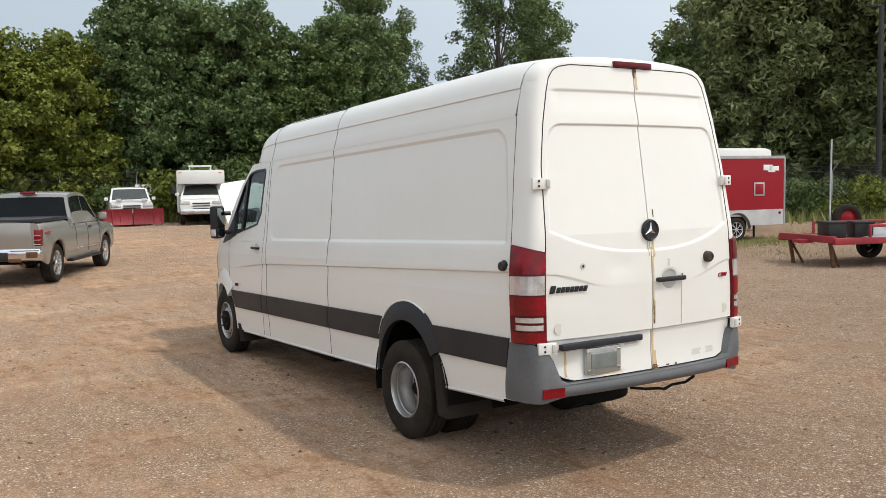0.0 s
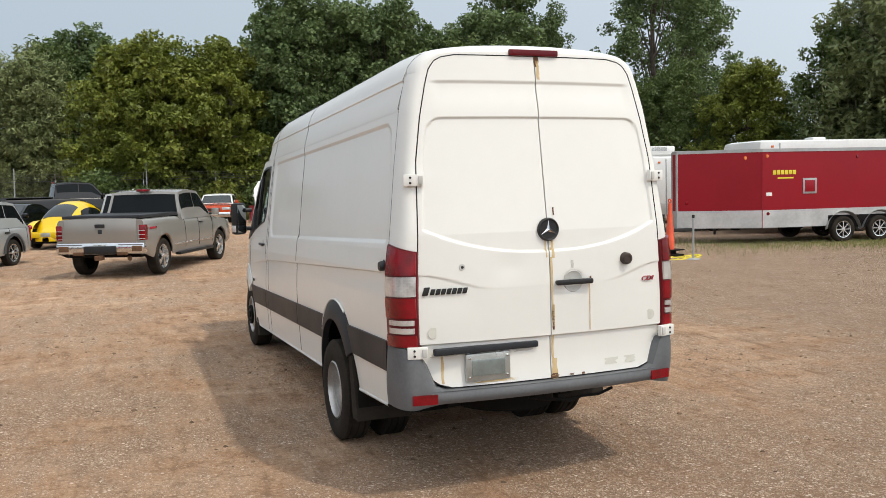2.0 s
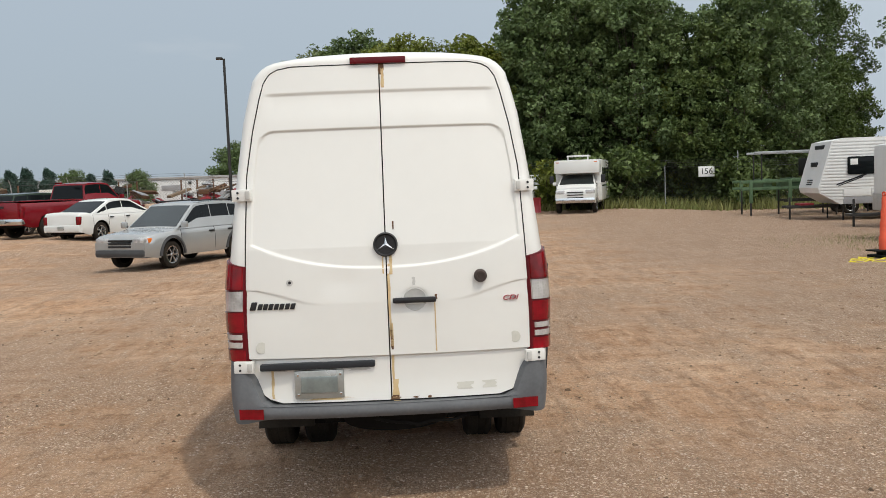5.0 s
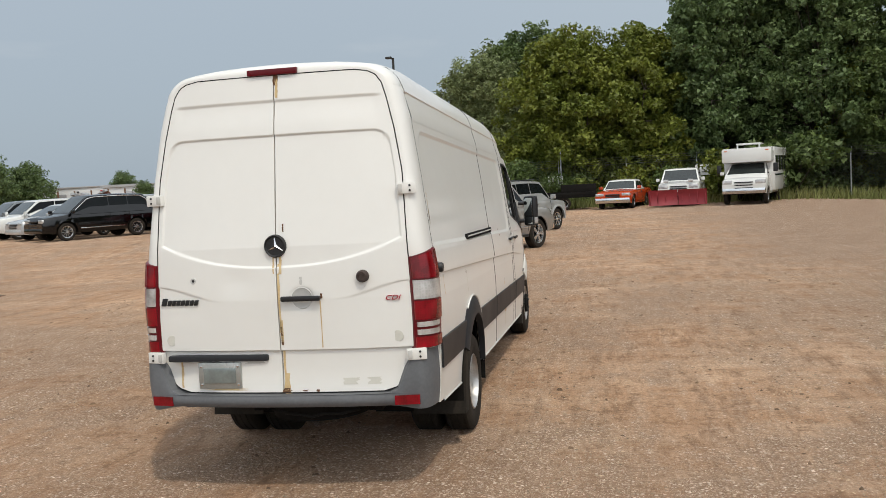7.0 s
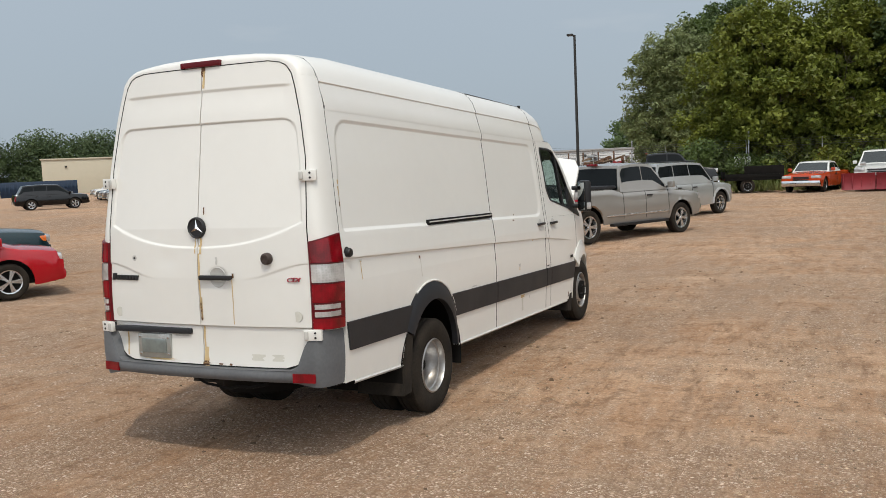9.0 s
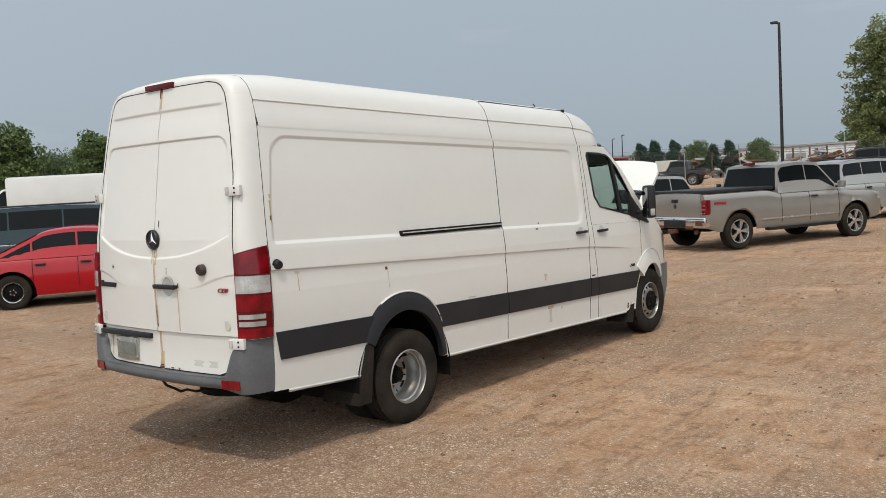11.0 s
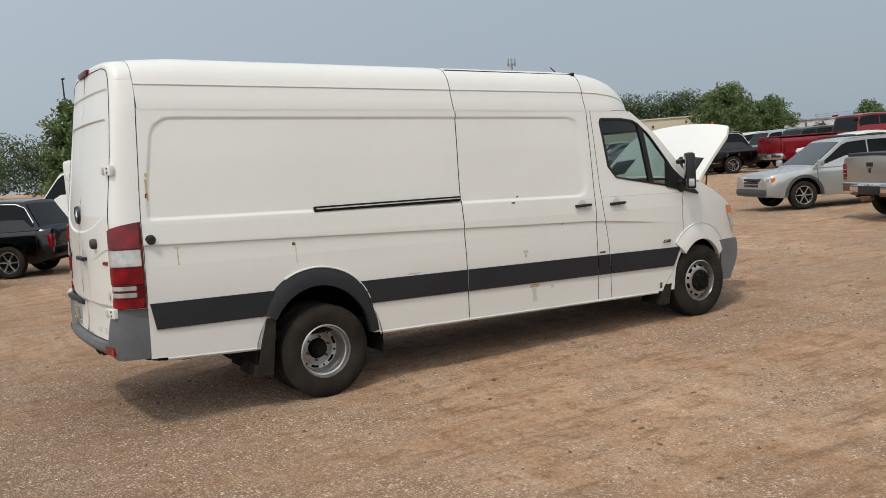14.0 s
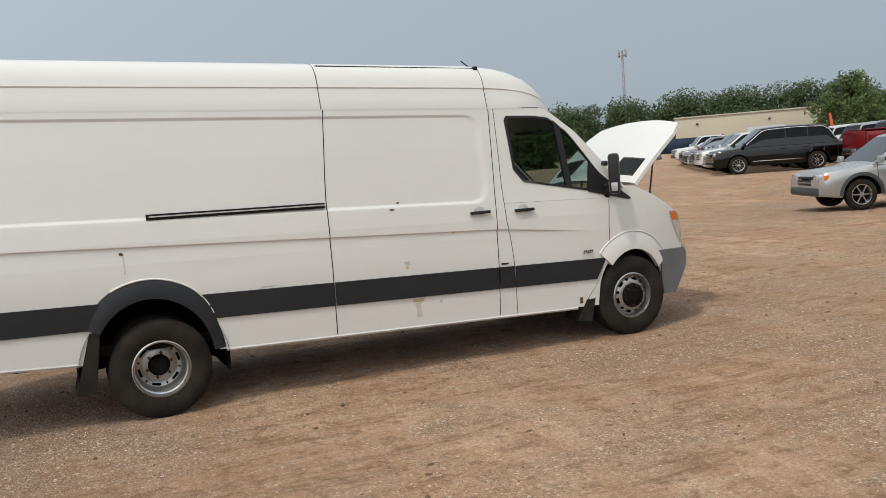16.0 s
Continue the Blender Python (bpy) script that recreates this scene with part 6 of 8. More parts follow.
# small round car, all domes and bulging wings
def beetle(label, m, colour):
    ob = thing("round_car", label, "car", m)
    P = PAINTS[colour]

    def surf(y, a, out=0.0):
        top = max(0.98 * math.sqrt(max(0, 1 - (abs(y) / 2.04) ** 2.6)), (1.49 * math.sqrt(max(0, 1 - ((y + 0.12) / 1.62) ** 2)) if abs(y + 0.12) < 1.62 else 0))
        top = max(top, 0.42)
        c, sn = math.cos(a), math.sin(a)
        w = 0.74 * max(0.02, 1 - (abs(y) / 2.05) ** 4) ** 0.5 + out
        z = 0.26 + (top - 0.26 + out) * abs(sn) ** 0.72
        x = w * (1 if c > 0 else -1) * abs(c) ** 0.62
        return (x * lerp(1.0, 0.86, sstep(0.85, 1.45, z)), y, z)

    body = grid_mesh("body", lambda u, a: surf(2.04 * math.sin(u), a), np.linspace(-math.pi / 2, math.pi / 2, 46), np.linspace(0, math.pi, 32), P, ob, flip=True)
    grid_mesh("rear_window", lambda u, v: surf(lerp(-1.32, -0.72, v), math.pi / 2 + u * 0.55, 0.008), np.linspace(-1, 1, 12), np.linspace(0, 1, 8), M["mid_glass"], body, flip=False)
    grid_mesh("windscreen", lambda u, v: surf(lerp(0.55, 1.12, v), math.pi / 2 + u * 0.66, 0.008), np.linspace(-1, 1, 12), np.linspace(0, 1, 8), M["dark_glass"], body, flip=False)
    for s in (1, -1):
        def side_win(u, v):
            y = lerp(-1.05 + 0.30 * v, 0.85 - 0.42 * v, u)
            return surf(y, math.pi / 2 - s * lerp(1.06, 0.74, v), 0.012)
        grid_mesh("side_window", side_win, np.linspace(0, 1, 14), np.linspace(0, 1, 5), M["dark_glass"], body, flip=s > 0)
        for c in (1.255, -1.255):
            grid_mesh("wing", lambda u, v: (s * (0.56 + 0.30 * math.sin(v * math.pi / 2) ** 0.8), c - (0.66 - 0.27 * v ** 2.5) * math.cos(u), 0.30 + (0.60 - 0.25 * v ** 2.5) * math.sin(u) ** 0.8), np.linspace(0.02, math.pi - 0.02, 28), np.linspace(0, 1, 9), P, body, flip=s < 0, rim=(-0.05 * s, 0, 0))
            put_wheel(ob, s * 0.735, c, 0.315, 0.205, "6", s)
        lathe("tail_light", [(0.0, 0.03), (0.07, 0.02), (0.088, -0.01), (0.095, -0.05)], 20, M["red_lens"], ob, m=Matrix.Translation((s * 0.64, -1.83, 0.69)) @ Matrix.Rotation(radians(-90 + 18 * s), 4, "Z"))
        lathe("headlight", [(0.0, 0.03), (0.09, 0.02), (0.11, -0.01), (0.115, -0.05)], 20, M["clear_lens"], ob, m=Matrix.Translation((s * 0.64, 1.80, 0.68)) @ Matrix.Rotation(radians(90), 4, "Z"))
        box("door_mirror", *sorted((s * 0.80, s * 0.97)), 0.52, 0.62, 0.95, 1.08, P, ob, bevel=0.035)
        tube("mirror_arm", (s * 0.66, 0.57, 0.93), (s * 0.84, 0.57, 0.98), 0.02, M["black"], ob, seg=6)
        box("sill", *sorted((s * 0.60, s * 0.78)), -0.9, 0.9, 0.22, 0.31, P, ob, bevel=0.03)
    for y in (-2.02, 1.90):
        box("rear_bumper" if y < 0 else "front_bumper", -0.68, 0.68, y, y + 0.14, 0.36, 0.56, P, ob, bevel=0.055)
    box("underbody", -0.60, 0.60, -1.85, 1.85, 0.18, 0.30, M["under"], ob, bevel=0.03)
    box("plate", -0.15, 0.15, -2.035, -2.02, 0.40, 0.52, M["plate"], ob, bevel=0.003)
    return ob


beetle("round yellow two-door car", at(-3.55, 25.2, -25), "yellow")
car("coupe", "low black two-door coupe", at(-5.7, 26.9, 156), "black", L=4.6, W=1.82, H=1.40, wb=2.72, fo=0.9, r=0.34, style="5", belt=0.93, hood=0.86, cab=(-1.75, -0.85, 0.15, 0.95), divs=(-0.65,))
pickup("pickup_truck", "raised black pickup truck", at(-4.3, 37.3, -80), "black", H=2.12, belt=1.42, r=0.46, bed_cover=False)
car("vintage_coupe", "faded orange vintage coupe with a white roof", at(2.72, 39.2, 165), "orange", L=4.75, W=1.78, H=1.40, wb=2.75, fo=0.8, r=0.32, style="steel", belt=0.92, hood=0.90, cab=(-1.05, -0.70, 0.25, 0.75), divs=(-0.35,), nose=0.03, tailr=0.03, roofmat="white", chrome=True, head=(0.2, 0.16))
plow_truck = pickup("pickup_truck", "white pickup with a red snow plow on its front", at(5.72, 39.7, 171), "white", H=1.82, belt=1.18, r=0.40, bed_cover=False)
M["plow_red"] = pmat("plow_red_paint", (0.26, 0.022, 0.03), 0.5, 0, 0.3, 2, 30, 0.1)
for s in (1, -1):
    blade = grid_mesh("plow_blade", lambda u, v: (s * lerp(0.02, 1.35, u), 3.05 + 0.28 * u + 0.18 * (v - 0.45) ** 2 * 4 * 0.5, 0.08 + 0.74 * v), np.linspace(0, 1, 8), np.linspace(0, 1, 8), M["plow_red"], plow_truck, "red snow plow blade", flip=s < 0, rim=(0, -0.04, 0))
    for k in range(4):
        box("blade_rib", *sorted((s * (0.18 + 0.36 * k), s * (0.21 + 0.36 * k))), 2.95 + 0.1 * k, 3.10 + 0.1 * k, 0.12, 0.78, M["plow_red"], blade)
    box("plow_light", *sorted((s * 0.45, s * 0.70)), 2.55, 2.72, 1.14, 1.30, M["clear_lens"], plow_truck, bevel=0.03)
box("plow_frame", -0.5, 0.5, 2.5, 3.05, 0.3, 0.5, M["under"], plow_truck)


# white shuttle bus
def shuttle_bus():
    ob, body = car("shuttle_bus", "white cutaway shuttle bus with a roof air unit", at(8.86, 37.9, 163), "white", L=6.4, W=2.0, H=1.95, wb=3.9, fo=0.75, r=0.38, style="steel", belt=1.35, hood=1.22, cab=(-0.2, 0.0, 1.15, 1.95), divs=(0.5,), sill=0.45, chrome=True, nose=0.05, category="bus", head=(0.24, 0.22))
    bm = bmesh.new()
    box_bm(bm, -1.15, 1.15, -3.7, 1.0, 0.55, 2.62, 0.10)
    part("passenger_body", bm, PAINTS["white"], ob, smooth=True)
    bm = bmesh.new()
    vs = box_bm(bm, -1.12, 1.12, 0.6, 1.75, 1.92, 2.60, 0.10)
    part("over_cab", bm, PAINTS["white"], ob, smooth=True)
    box("roof_air_unit", -0.55, 0.55, -0.2, 1.1, 2.76, 2.84, PAINTS["white"], ob, bevel=0.03)
    for s in (1, -1):
        box("roof_rack_post", *sorted((s * 0.46, s * 0.53)), 0.95, 1.05, 2.60, 2.78, PAINTS["white"], ob)
    for s in (1, -1):
        for k in range(4):
            box("side_window", *sorted((s * 1.145, s * 1.158)), -3.4 + k * 1.05, -2.5 + k * 1.05, 1.50, 2.20, M["dark_glass"], ob, bevel=0.004)
        box("mirror", *sorted((s * 1.16, s * 1.36)), 1.55, 1.62, 1.45, 1.85, M["black"], ob, bevel=0.03)
        box("marker_light", *sorted((s * 0.85, s * 1.0)), 1.742, 1.762, 2.46, 2.50, M["amber"], ob, bevel=0.005)
    box("side_stripe", -1.156, 1.156, -3.6, 0.9, 1.25, 1.33, PAINTS["blue"], ob, bevel=0)
    box("yellow_sign", 1.17, 1.20, -0.9, -0.5, 1.5, 1.9, PAINTS["yellow"], ob)
    return ob


shuttle_bus()

# red sedan and the vehicles beside it
SEDAN = dict(L=4.55, W=1.80, H=1.47, wb=2.65, fo=0.93, r=0.325, belt=0.95, hood=0.90, deck=1.02, cab=(-1.75, -0.75, 0.35, 1.30), divs=(-0.95, -0.15))
SUV = dict(L=4.75, W=1.86, H=1.72, wb=2.80, fo=0.95, r=0.36, belt=1.05, hood=1.02, cab=(-2.15, -1.80, 0.40, 1.22), divs=(-1.20, -0.35), sill=0.30, category="SUV")
red_sedan, red_body = car("sedan", "bright red sedan with one black steel wheel", at(-10.95, 3.85, -33), "red", style="5", **SEDAN)
for wh in red_sedan.children:
    # the rear wheel on the right is a black steel spare
    if wh.name.startswith("wheel") and wh.matrix_basis.translation.x > 0 > wh.matrix_basis.translation.y:
        for o, me in zip([wh] + sorted(wh.children, key=lambda c: c.name), wheel_parts(0.325, 0.215, "steel")):
            o.data = me
car("suv", "dark teal SUV with roof rails, beside the red sedan", at(-13.4, 5.3, -33), "teal", style="5", roof_rack=True, headamber=True, **{**SUV, "H": 1.90, "L": 5.55, "W": 2.0, "wb": 3.3, "belt": 1.15, "hood": 1.12, "cab": (-2.70, -2.45, 0.4, 1.2), "divs": (-1.6, -0.5)})
car("suv", "black SUV with chrome window line", at(-15.3, -1.66, 147), "black", style="6", trim=True, **SUV)
car("suv", "black SUV with red tail lights", at(-12.8, -3.9, 147), "black", style="6", **SUV)
car("suv", "dark SUV parked in the yard", at(-24.5, -2.6, 147), "black", style="5", **SUV)
car("sedan", "dark grey sedan parked in a row", at(-31, 0.5, 147), "grey", style="5", **SEDAN)
car("sedan", "silver sedan parked behind the dark SUV", at(-15.9, 6.9, -33), "silver", style="5", **SEDAN)
car("sedan", "maroon sedan parked beside the silver one", at(-18.3, 8.6, -33), "darkred", style="5", **SEDAN)
car("suv", "black SUV at the end of the near row", at(-22.4, 11.6, -33), "black", style="5", **SUV)
car("suv", "black SUV parked far off in the yard", at(-46.5, 38.3, -33), "black", style="5", **SUV)
car("sedan", "grey sedan parked far off in the yard", at(-55.4, 46.6, -33), "grey", style="5", **SEDAN)


# white cargo vans in the yard
def plain_van(label, m, L=5.9, W=2.03, H=2.50, step=False):
    ob, body = car("step_van" if step else "cargo_van", label, m, "white", L=L, W=W, H=H * 0.86, wb=L * 0.62, fo=0.95, r=0.36, style="steel", belt=1.25, hood=1.22, cab=(L * 0.31 + 0.95 - 2.2, L * 0.31 + 0.95 - 2.1, L * 0.31 - 0.55, L * 0.31 + 0.35), divs=(), sill=0.35, nose=0.1, category="van", cladding="band")
    yr = L * 0.31 + 0.95 - L
    bm = bmesh.new()
    box_bm(bm, -W / 2 * 0.99, W / 2 * 0.99, yr + 0.02, L * 0.31 - 0.75, 0.95, H, 0.16)
    part("cargo_body", bm, PAINTS["white"], ob, smooth=True)
    for s in (1, -1):
        box("side_moulding", *sorted((s * W / 2 * 0.99, s * (W / 2 + 0.012))), yr + 0.9, L * 0.31 - 0.9, 0.62, 0.78, M["band"], ob)
        box("body_ridge", *sorted((s * W / 2 * 0.98, s * (W / 2 + 0.006))), yr + 0.2, L * 0.31 - 1.0, 1.42, 1.46, PAINTS["white"], ob)
        box("rear_lamp", *sorted((s * W / 2 * 0.86, s * W / 2 * 1.0)), yr - 0.01, yr + 0.06, 1.2, 1.75, M["red_lens"], ob, bevel=0.02)
        box("rear_window", *sorted((s * 0.08, s * 0.80)), yr + 0.008, yr + 0.03, 1.6, 2.15, M["dark_glass"], ob, bevel=0.01)
    return ob


plain_van("white cargo van with dark lower mouldings", at(-24.7, 3.4, 147), H=2.85)
plain_van("tall white step van", at(-29, 12.4, 140), L=7.0, W=2.3, H=3.05, step=True)

# long row of parked cars facing the aisle
ROW = [("suv", "black large SUV with chrome side trim", "black"), ("sedan", "silver sedan in a long row", "lightsilver"), ("suv", "white SUV in a long row", "white"), ("suv", "grey SUV in a long row", "grey"), ("sedan", "white sedan in a long row", "white"), ("sedan", "dark sedan in a long row", "black"), ("sedan", "dark red sedan in a long row", "darkred"), ("suv", "dark grey SUV in a long row", "grey"), ("truck", "white pickup truck in a long row", "white"), ("sedan", "blue sedan in a long row", "blue"), ("suv", "silver SUV in a long row", "silver"), ("sedan", "red sedan in a long row", "red"), ("suv", "white SUV in a long row", "white"), ("suv", "black SUV in a long row", "black"), ("sedan", "tan sedan in a long row", "tan"), ("suv", "silver SUV in a long row", "silver"), ("sedan", "white sedan in a long row", "white"), ("suv", "black SUV in a long row", "black"), ("truck", "white pickup truck in a long row", "white"), ("sedan", "dark red sedan in a long row", "darkred"), ("sedan", "white sedan in a long row", "white"), ("suv", "silver SUV in a long row", "silver"), ("sedan", "grey sedan in a long row", "grey"), ("suv", "white SUV in a long row", "white")]
for k, (kind, lab, col) in enumerate(ROW):
    p = at(-19.13 - 2.3 * k - 0.015 * k * k, 26.3 + 1.55 * k + 0.03 * k * k, 149)
    if kind == "suv":
        spec = {**SUV, "H": 1.78, "L": 5.1, "wb": 3.02, "cab": (-2.35, -1.95, 0.5, 1.4), "trim": True} if k == 0 else SUV
        car("suv", lab, p, col, style="10" if k == 0 else "5", group="long row of parked cars", **spec)
    elif kind == "sedan":
        car("sedan", lab, p, col, style="5", group="long row of parked cars", **SEDAN)
    else:
        pickup("pickup_truck", lab, p, col, group="long row of parked cars", bed_cover=False)
pickup("pickup_truck", "dark red pickup truck with a long open bed", at(-13.5, 29.0, -25), "darkred", L=6.3, wb=4.1, H=2.05, belt=1.36, r=0.42, bed_cover=False, style="steel", cab=(-0.2, -0.05, 1.2, 1.8), divs=(0.75,))
car("suv", "dark green SUV behind the long row", at(-15.8, 31.4, -25), "green", style="5", **SUV)
car("suv", "silver SUV behind the long row", at(-18.5, 32.8, -25), "silver", style="5", **SUV)
car("suv", "white SUV behind the long row", at(-21.2, 34.3, -25), "white", style="5", **SUV)
car("sedan", "white sedan with red tail lights", at(-11.2, 26.6, -25), "white", style="5", **SEDAN)
car("sedan", "silver sedan behind the long row", at(-23.9, 35.8, -25), "silver", style="5", **SEDAN)
car("suv", "black SUV behind the long row", at(-26.5, 37.3, -25), "black", style="5", **SUV)

# ---- trailers and yard things ----
M["trl_red"] = pmat("trailer_red_skin", (0.27, 0.004, 0.012), 0.42, 0, 0.12, 0.6, 8, 0.0, 0.1)
M["trl_alu"] = pmat("dented_aluminium", (0.58, 0.58, 0.57), 0.40, 0.55, 0.25, 1.5, 14, 0.25, dist=0.02)
M["rv_skin"] = pmat("rv_white_siding", (0.72, 0.72, 0.70), 0.4, 0, 0.12, 0.7, 10)
M["rv_grey"] = pmat("rv_grey_skirt", (0.30, 0.30, 0.31), 0.5, 0, 0.2, 1, 12)
M["cone"] = pmat("faded_orange_plastic", (0.68, 0.085, 0.030), 0.55, 0, 0.2, 3, 20, 0.05)
M["galv"] = pmat("galvanised_steel", (0.42, 0.43, 0.43), 0.45, 0.6, 0.2, 3, 30)
M["yellow_rope"] = pmat("yellow_caution_tape", (0.75, 0.62, 0.04), 0.5, 0, 0.2, 4, 30)
M["trl_red"].node_tree.nodes["Principled BSDF"].inputs["Specular IOR Level"].default_value = 0.25
M["util_red"] = pmat("utility_trailer_red", (0.30, 0.02, 0.03), 0.5, 0, 0.35, 2, 20, 0.1)
M["green_steel"] = pmat("green_wagon_paint", (0.07, 0.13, 0.06), 0.6, 0, 0.35, 2, 20, 0.1)
M["sign_white"] = pmat("sign_white", (0.80, 0.80, 0.78), 0.5, 0, 0.08, 3, 20)
M["concrete"] = pmat("concrete", (0.42, 0.40, 0.37), 0.9, 0, 0.25, 2, 20, 0.3)
M["dark_pole"] = pmat("dark_painted_steel", (0.03, 0.028, 0.026), 0.5, 0.2, 0.3, 2, 20)
M["wood"] = pmat("old_timber", (0.20, 0.14, 0.09), 0.9, 0, 0.35, 3, 30, 0.3)


def trailer_wheel(parent, x, y, r, s, style="8"):
    put_wheel(parent, x, y, r, 0.2, style, s)


def red_trailer():
    """Enclosed race trailer; x to its right side, y towards its nose."""
    ob = thing("enclosed_trailer", "red enclosed trailer with a silver lower skirt and two axles", "trailer", at(17.15, 14.3, 81.5))
    hw, z0, z1 = 1.25, 0.48, 2.62
    # plan: long box with a wedge nose
    nose = [(hw, -3.5), (hw, 2.3), (0.14, 4.35), (-0.14, 4.35), (-hw, 2.3), (-hw, -3.5)]

    def wall(name, za, zb, mat, out=0.0):
        bm = bmesh.new()
        lo = [bm.verts.new((x * (1 + out), y, za)) for x, y in nose]
        hi = [bm.verts.new((x * (1 + out), y, zb)) for x, y in nose]
        for k in range(6):
            bm.faces.new((lo[k], lo[(k + 1) % 6], hi[(k + 1) % 6], hi[k]))
        bm.faces.new(hi)
        bm.faces.new(lo[::-1])
        bmesh.ops.recalc_face_normals(bm, faces=bm.faces)
        return part(name, bm, mat, ob)
    wall("body", z0 + 0.50, z1, M["trl_red"])
    wall("skirt", z0, z0 + 0.50, M["trl_alu"], 0.004)
    wall("roof_trim", z1, z1 + 0.09, M["galv"], 0.012)
    for x, y in nose[:3] + nose[3:]:
        tube("corner_trim", (x, y, z0), (x, y, z1 + 0.05), 0.012 if abs(y - 2.3) < 0.1 else 0.035, M["trl_red"] if abs(y - 2.3) < 0.1 else M["galv"], ob)
    for s in (1, -1):
        for c in (-0.25, -1.45):
            trailer_wheel(ob, s * (hw + 0.01), c, 0.37, s, "8")
        grid_mesh("fender", lambda u, v: (s * (hw + 0.01 + 0.115 * v), u, 0.345 + 0.50 * (1 - (abs(abs(u + 0.85) - 0.60) / 0.55) ** 2.2) ** 0.6 + 0.06 * v if abs(abs(u + 0.85) - 0.60) < 0.549 else 0.36 + 0.05 * v), np.linspace(-2.0, 0.30, 44), (0, 1), M["galv"], ob, flip=s < 0)
        bm = bmesh.new()
        box_bm(bm, *sorted((s * (hw - 0.20), s * (hw + 0.007))), -1.90, 0.20, 0.40, 0.78)
        part("wheel_well", bm, M["under"], ob)
        for yy, zz in ((0.80, 1.64), (-2.43, 1.64)):
            fr = box("access_door_frame", *sorted((s * hw, s * (hw + 0.02))), yy - 0.22, yy + 0.22, zz - 0.22, zz + 0.22, M["galv"], ob, bevel=0.008)
            box("access_door", *sorted((s * (hw + 0.012), s * (hw + 0.026))), yy - 0.165, yy + 0.165, zz - 0.165, zz + 0.165, M["trl_red"], fr, bevel=0.004)
        # brand mark as plain yellow shapes
        for k in range(6):
            box("logo_bar", *sorted((s * hw, s * (hw + 0.006))), 1.92 - 0.125 * k - 0.05, 1.92 - 0.125 * k + 0.05, 1.98, 2.10, M["yellow_rope"], ob, bevel=0.002)
        box("logo_bar", *sorted((s * hw, s * (hw + 0.006))), 1.32, 1.82, 1.86, 1.90, M["yellow_rope"], ob, bevel=0.002)
        flake_y = [(-3.05, 2.30, 0.42, 0.14), (-2.80, 2.33, 0.38, 0.18), (-2.95, 2.22, 0.30, 0.08)]
        for yy, zz, w, h in flake_y:
            box("white_patch", *sorted((s * hw, s * (hw + 0.005))), yy - w / 2, yy + w / 2, zz - h / 2, zz + h / 2, M["sign_white"], ob, bevel=0.003)
        for yy, zz in ((2.12, 0.88), (-3.3, 0.86), (2.15, 2.50), (2.7, 2.46), (4.1, 1.22), (-0.75, 2.45)):
            lathe("marker_light", [(0.0, 0.02), (0.045, 0.018), (0.055, 0.0)], 12, M["amber"] if zz > 2 and yy > 0 else M["red_lens"], ob, m=Matrix.Translation((s * (hw if yy < 2.3 else hw - (yy - 2.3) * 0.5415), yy, zz)) @ Matrix.Scale(s, 4, (1, 0, 0)))
        box("data_label", *sorted((s * hw, s * (hw + 0.005))), 2.0, 2.18, 1.38, 1.48, M["sign_white"], ob, bevel=0.002)
    for s in (1, -1):
        box("tongue", *sorted((s * 0.25, s * 0.35)), 3.7, 4.9, 0.40, 0.50, M["dark_pole"], ob, m=Matrix.Translation((0, 0, 0)))
    tube("tongue_jack", (0, 4.7, 0.0), (0, 4.7, 0.9), 0.035, M["dark_pole"], ob)
    box("coupler", -0.33, 0.33, 4.8, 5.0, 0.40, 0.50, M["dark_pole"], ob)
    tube("stand", (0, -3.4, 0), (0, -3.4, 0.5), 0.04, M["dark_pole"], ob)
    return ob


red_trailer()


def box_trailer(label, m, L, W, H, mat, z0=0.5, nose_round=0.5, skirt=None):
    ob = thing("enclosed_trailer", label, "trailer", m)
    bm = bmesh.new()
    box_bm(bm, -W / 2, W / 2, -L / 2, L / 2, z0, H, 0.22)
    part("body", bm, mat, ob, smooth=True)
    if skirt:
        box("skirt", -W / 2 - 0.006, W / 2 + 0.006, -L / 2 + 0.08, L / 2 + 0.006, z0 + 0.02, z0 + 0.62, skirt, ob, bevel=0.06)
    for s in (1, -1):
        for c in (-0.5, 0.4):
            trailer_wheel(ob, s * (W / 2 - 0.12), c, 0.34, s)
        box("marker_light", *sorted((s * W / 2, s * (W / 2 + 0.015))), L / 2 - 0.5, L / 2 - 0.4, H - 0.25, H - 0.18, M["amber"], ob, bevel=0.01)
        box("corner_strip", *sorted((s * (W / 2 - 0.02), s * (W / 2 + 0.012))), L / 2 - 0.75, L / 2 - 0.70, z0 + 0.1, H - 0.1, M["galv"], ob, bevel=0.01)
    box("roof_vent", -0.25, 0.25, 0.2, 0.7, H, H + 0.12, M["rv_skin"], ob, bevel=0.04)
    for s in (1, -1):
        box("tongue", *sorted((s * 0.22, s * 0.32)), L / 2 - 0.2, L / 2 + 1.1, 0.40, 0.48, M["dark_pole"], ob)
    tube("tongue_jack", (0, L / 2 + 0.95, 0), (0, L / 2 + 0.95, 0.95), 0.04, M["dark_pole"], ob)
    box("coupler", -0.3, 0.3, L / 2 + 1.0, L / 2 + 1.15, 0.4, 0.48, M["dark_pole"], ob)
    return ob


box_trailer("white cargo trailer with a grey lower skirt", at(18.45, 20.6, 81), 6.0, 2.2, 2.72, M["rv_skin"], 0.5, skirt=M["trl_alu"])
box_trailer("tall white box trailer behind the red one", at(20.9, 17.4, 81), 6.6, 2.4, 3.12, M["rv_skin"], 0.55)


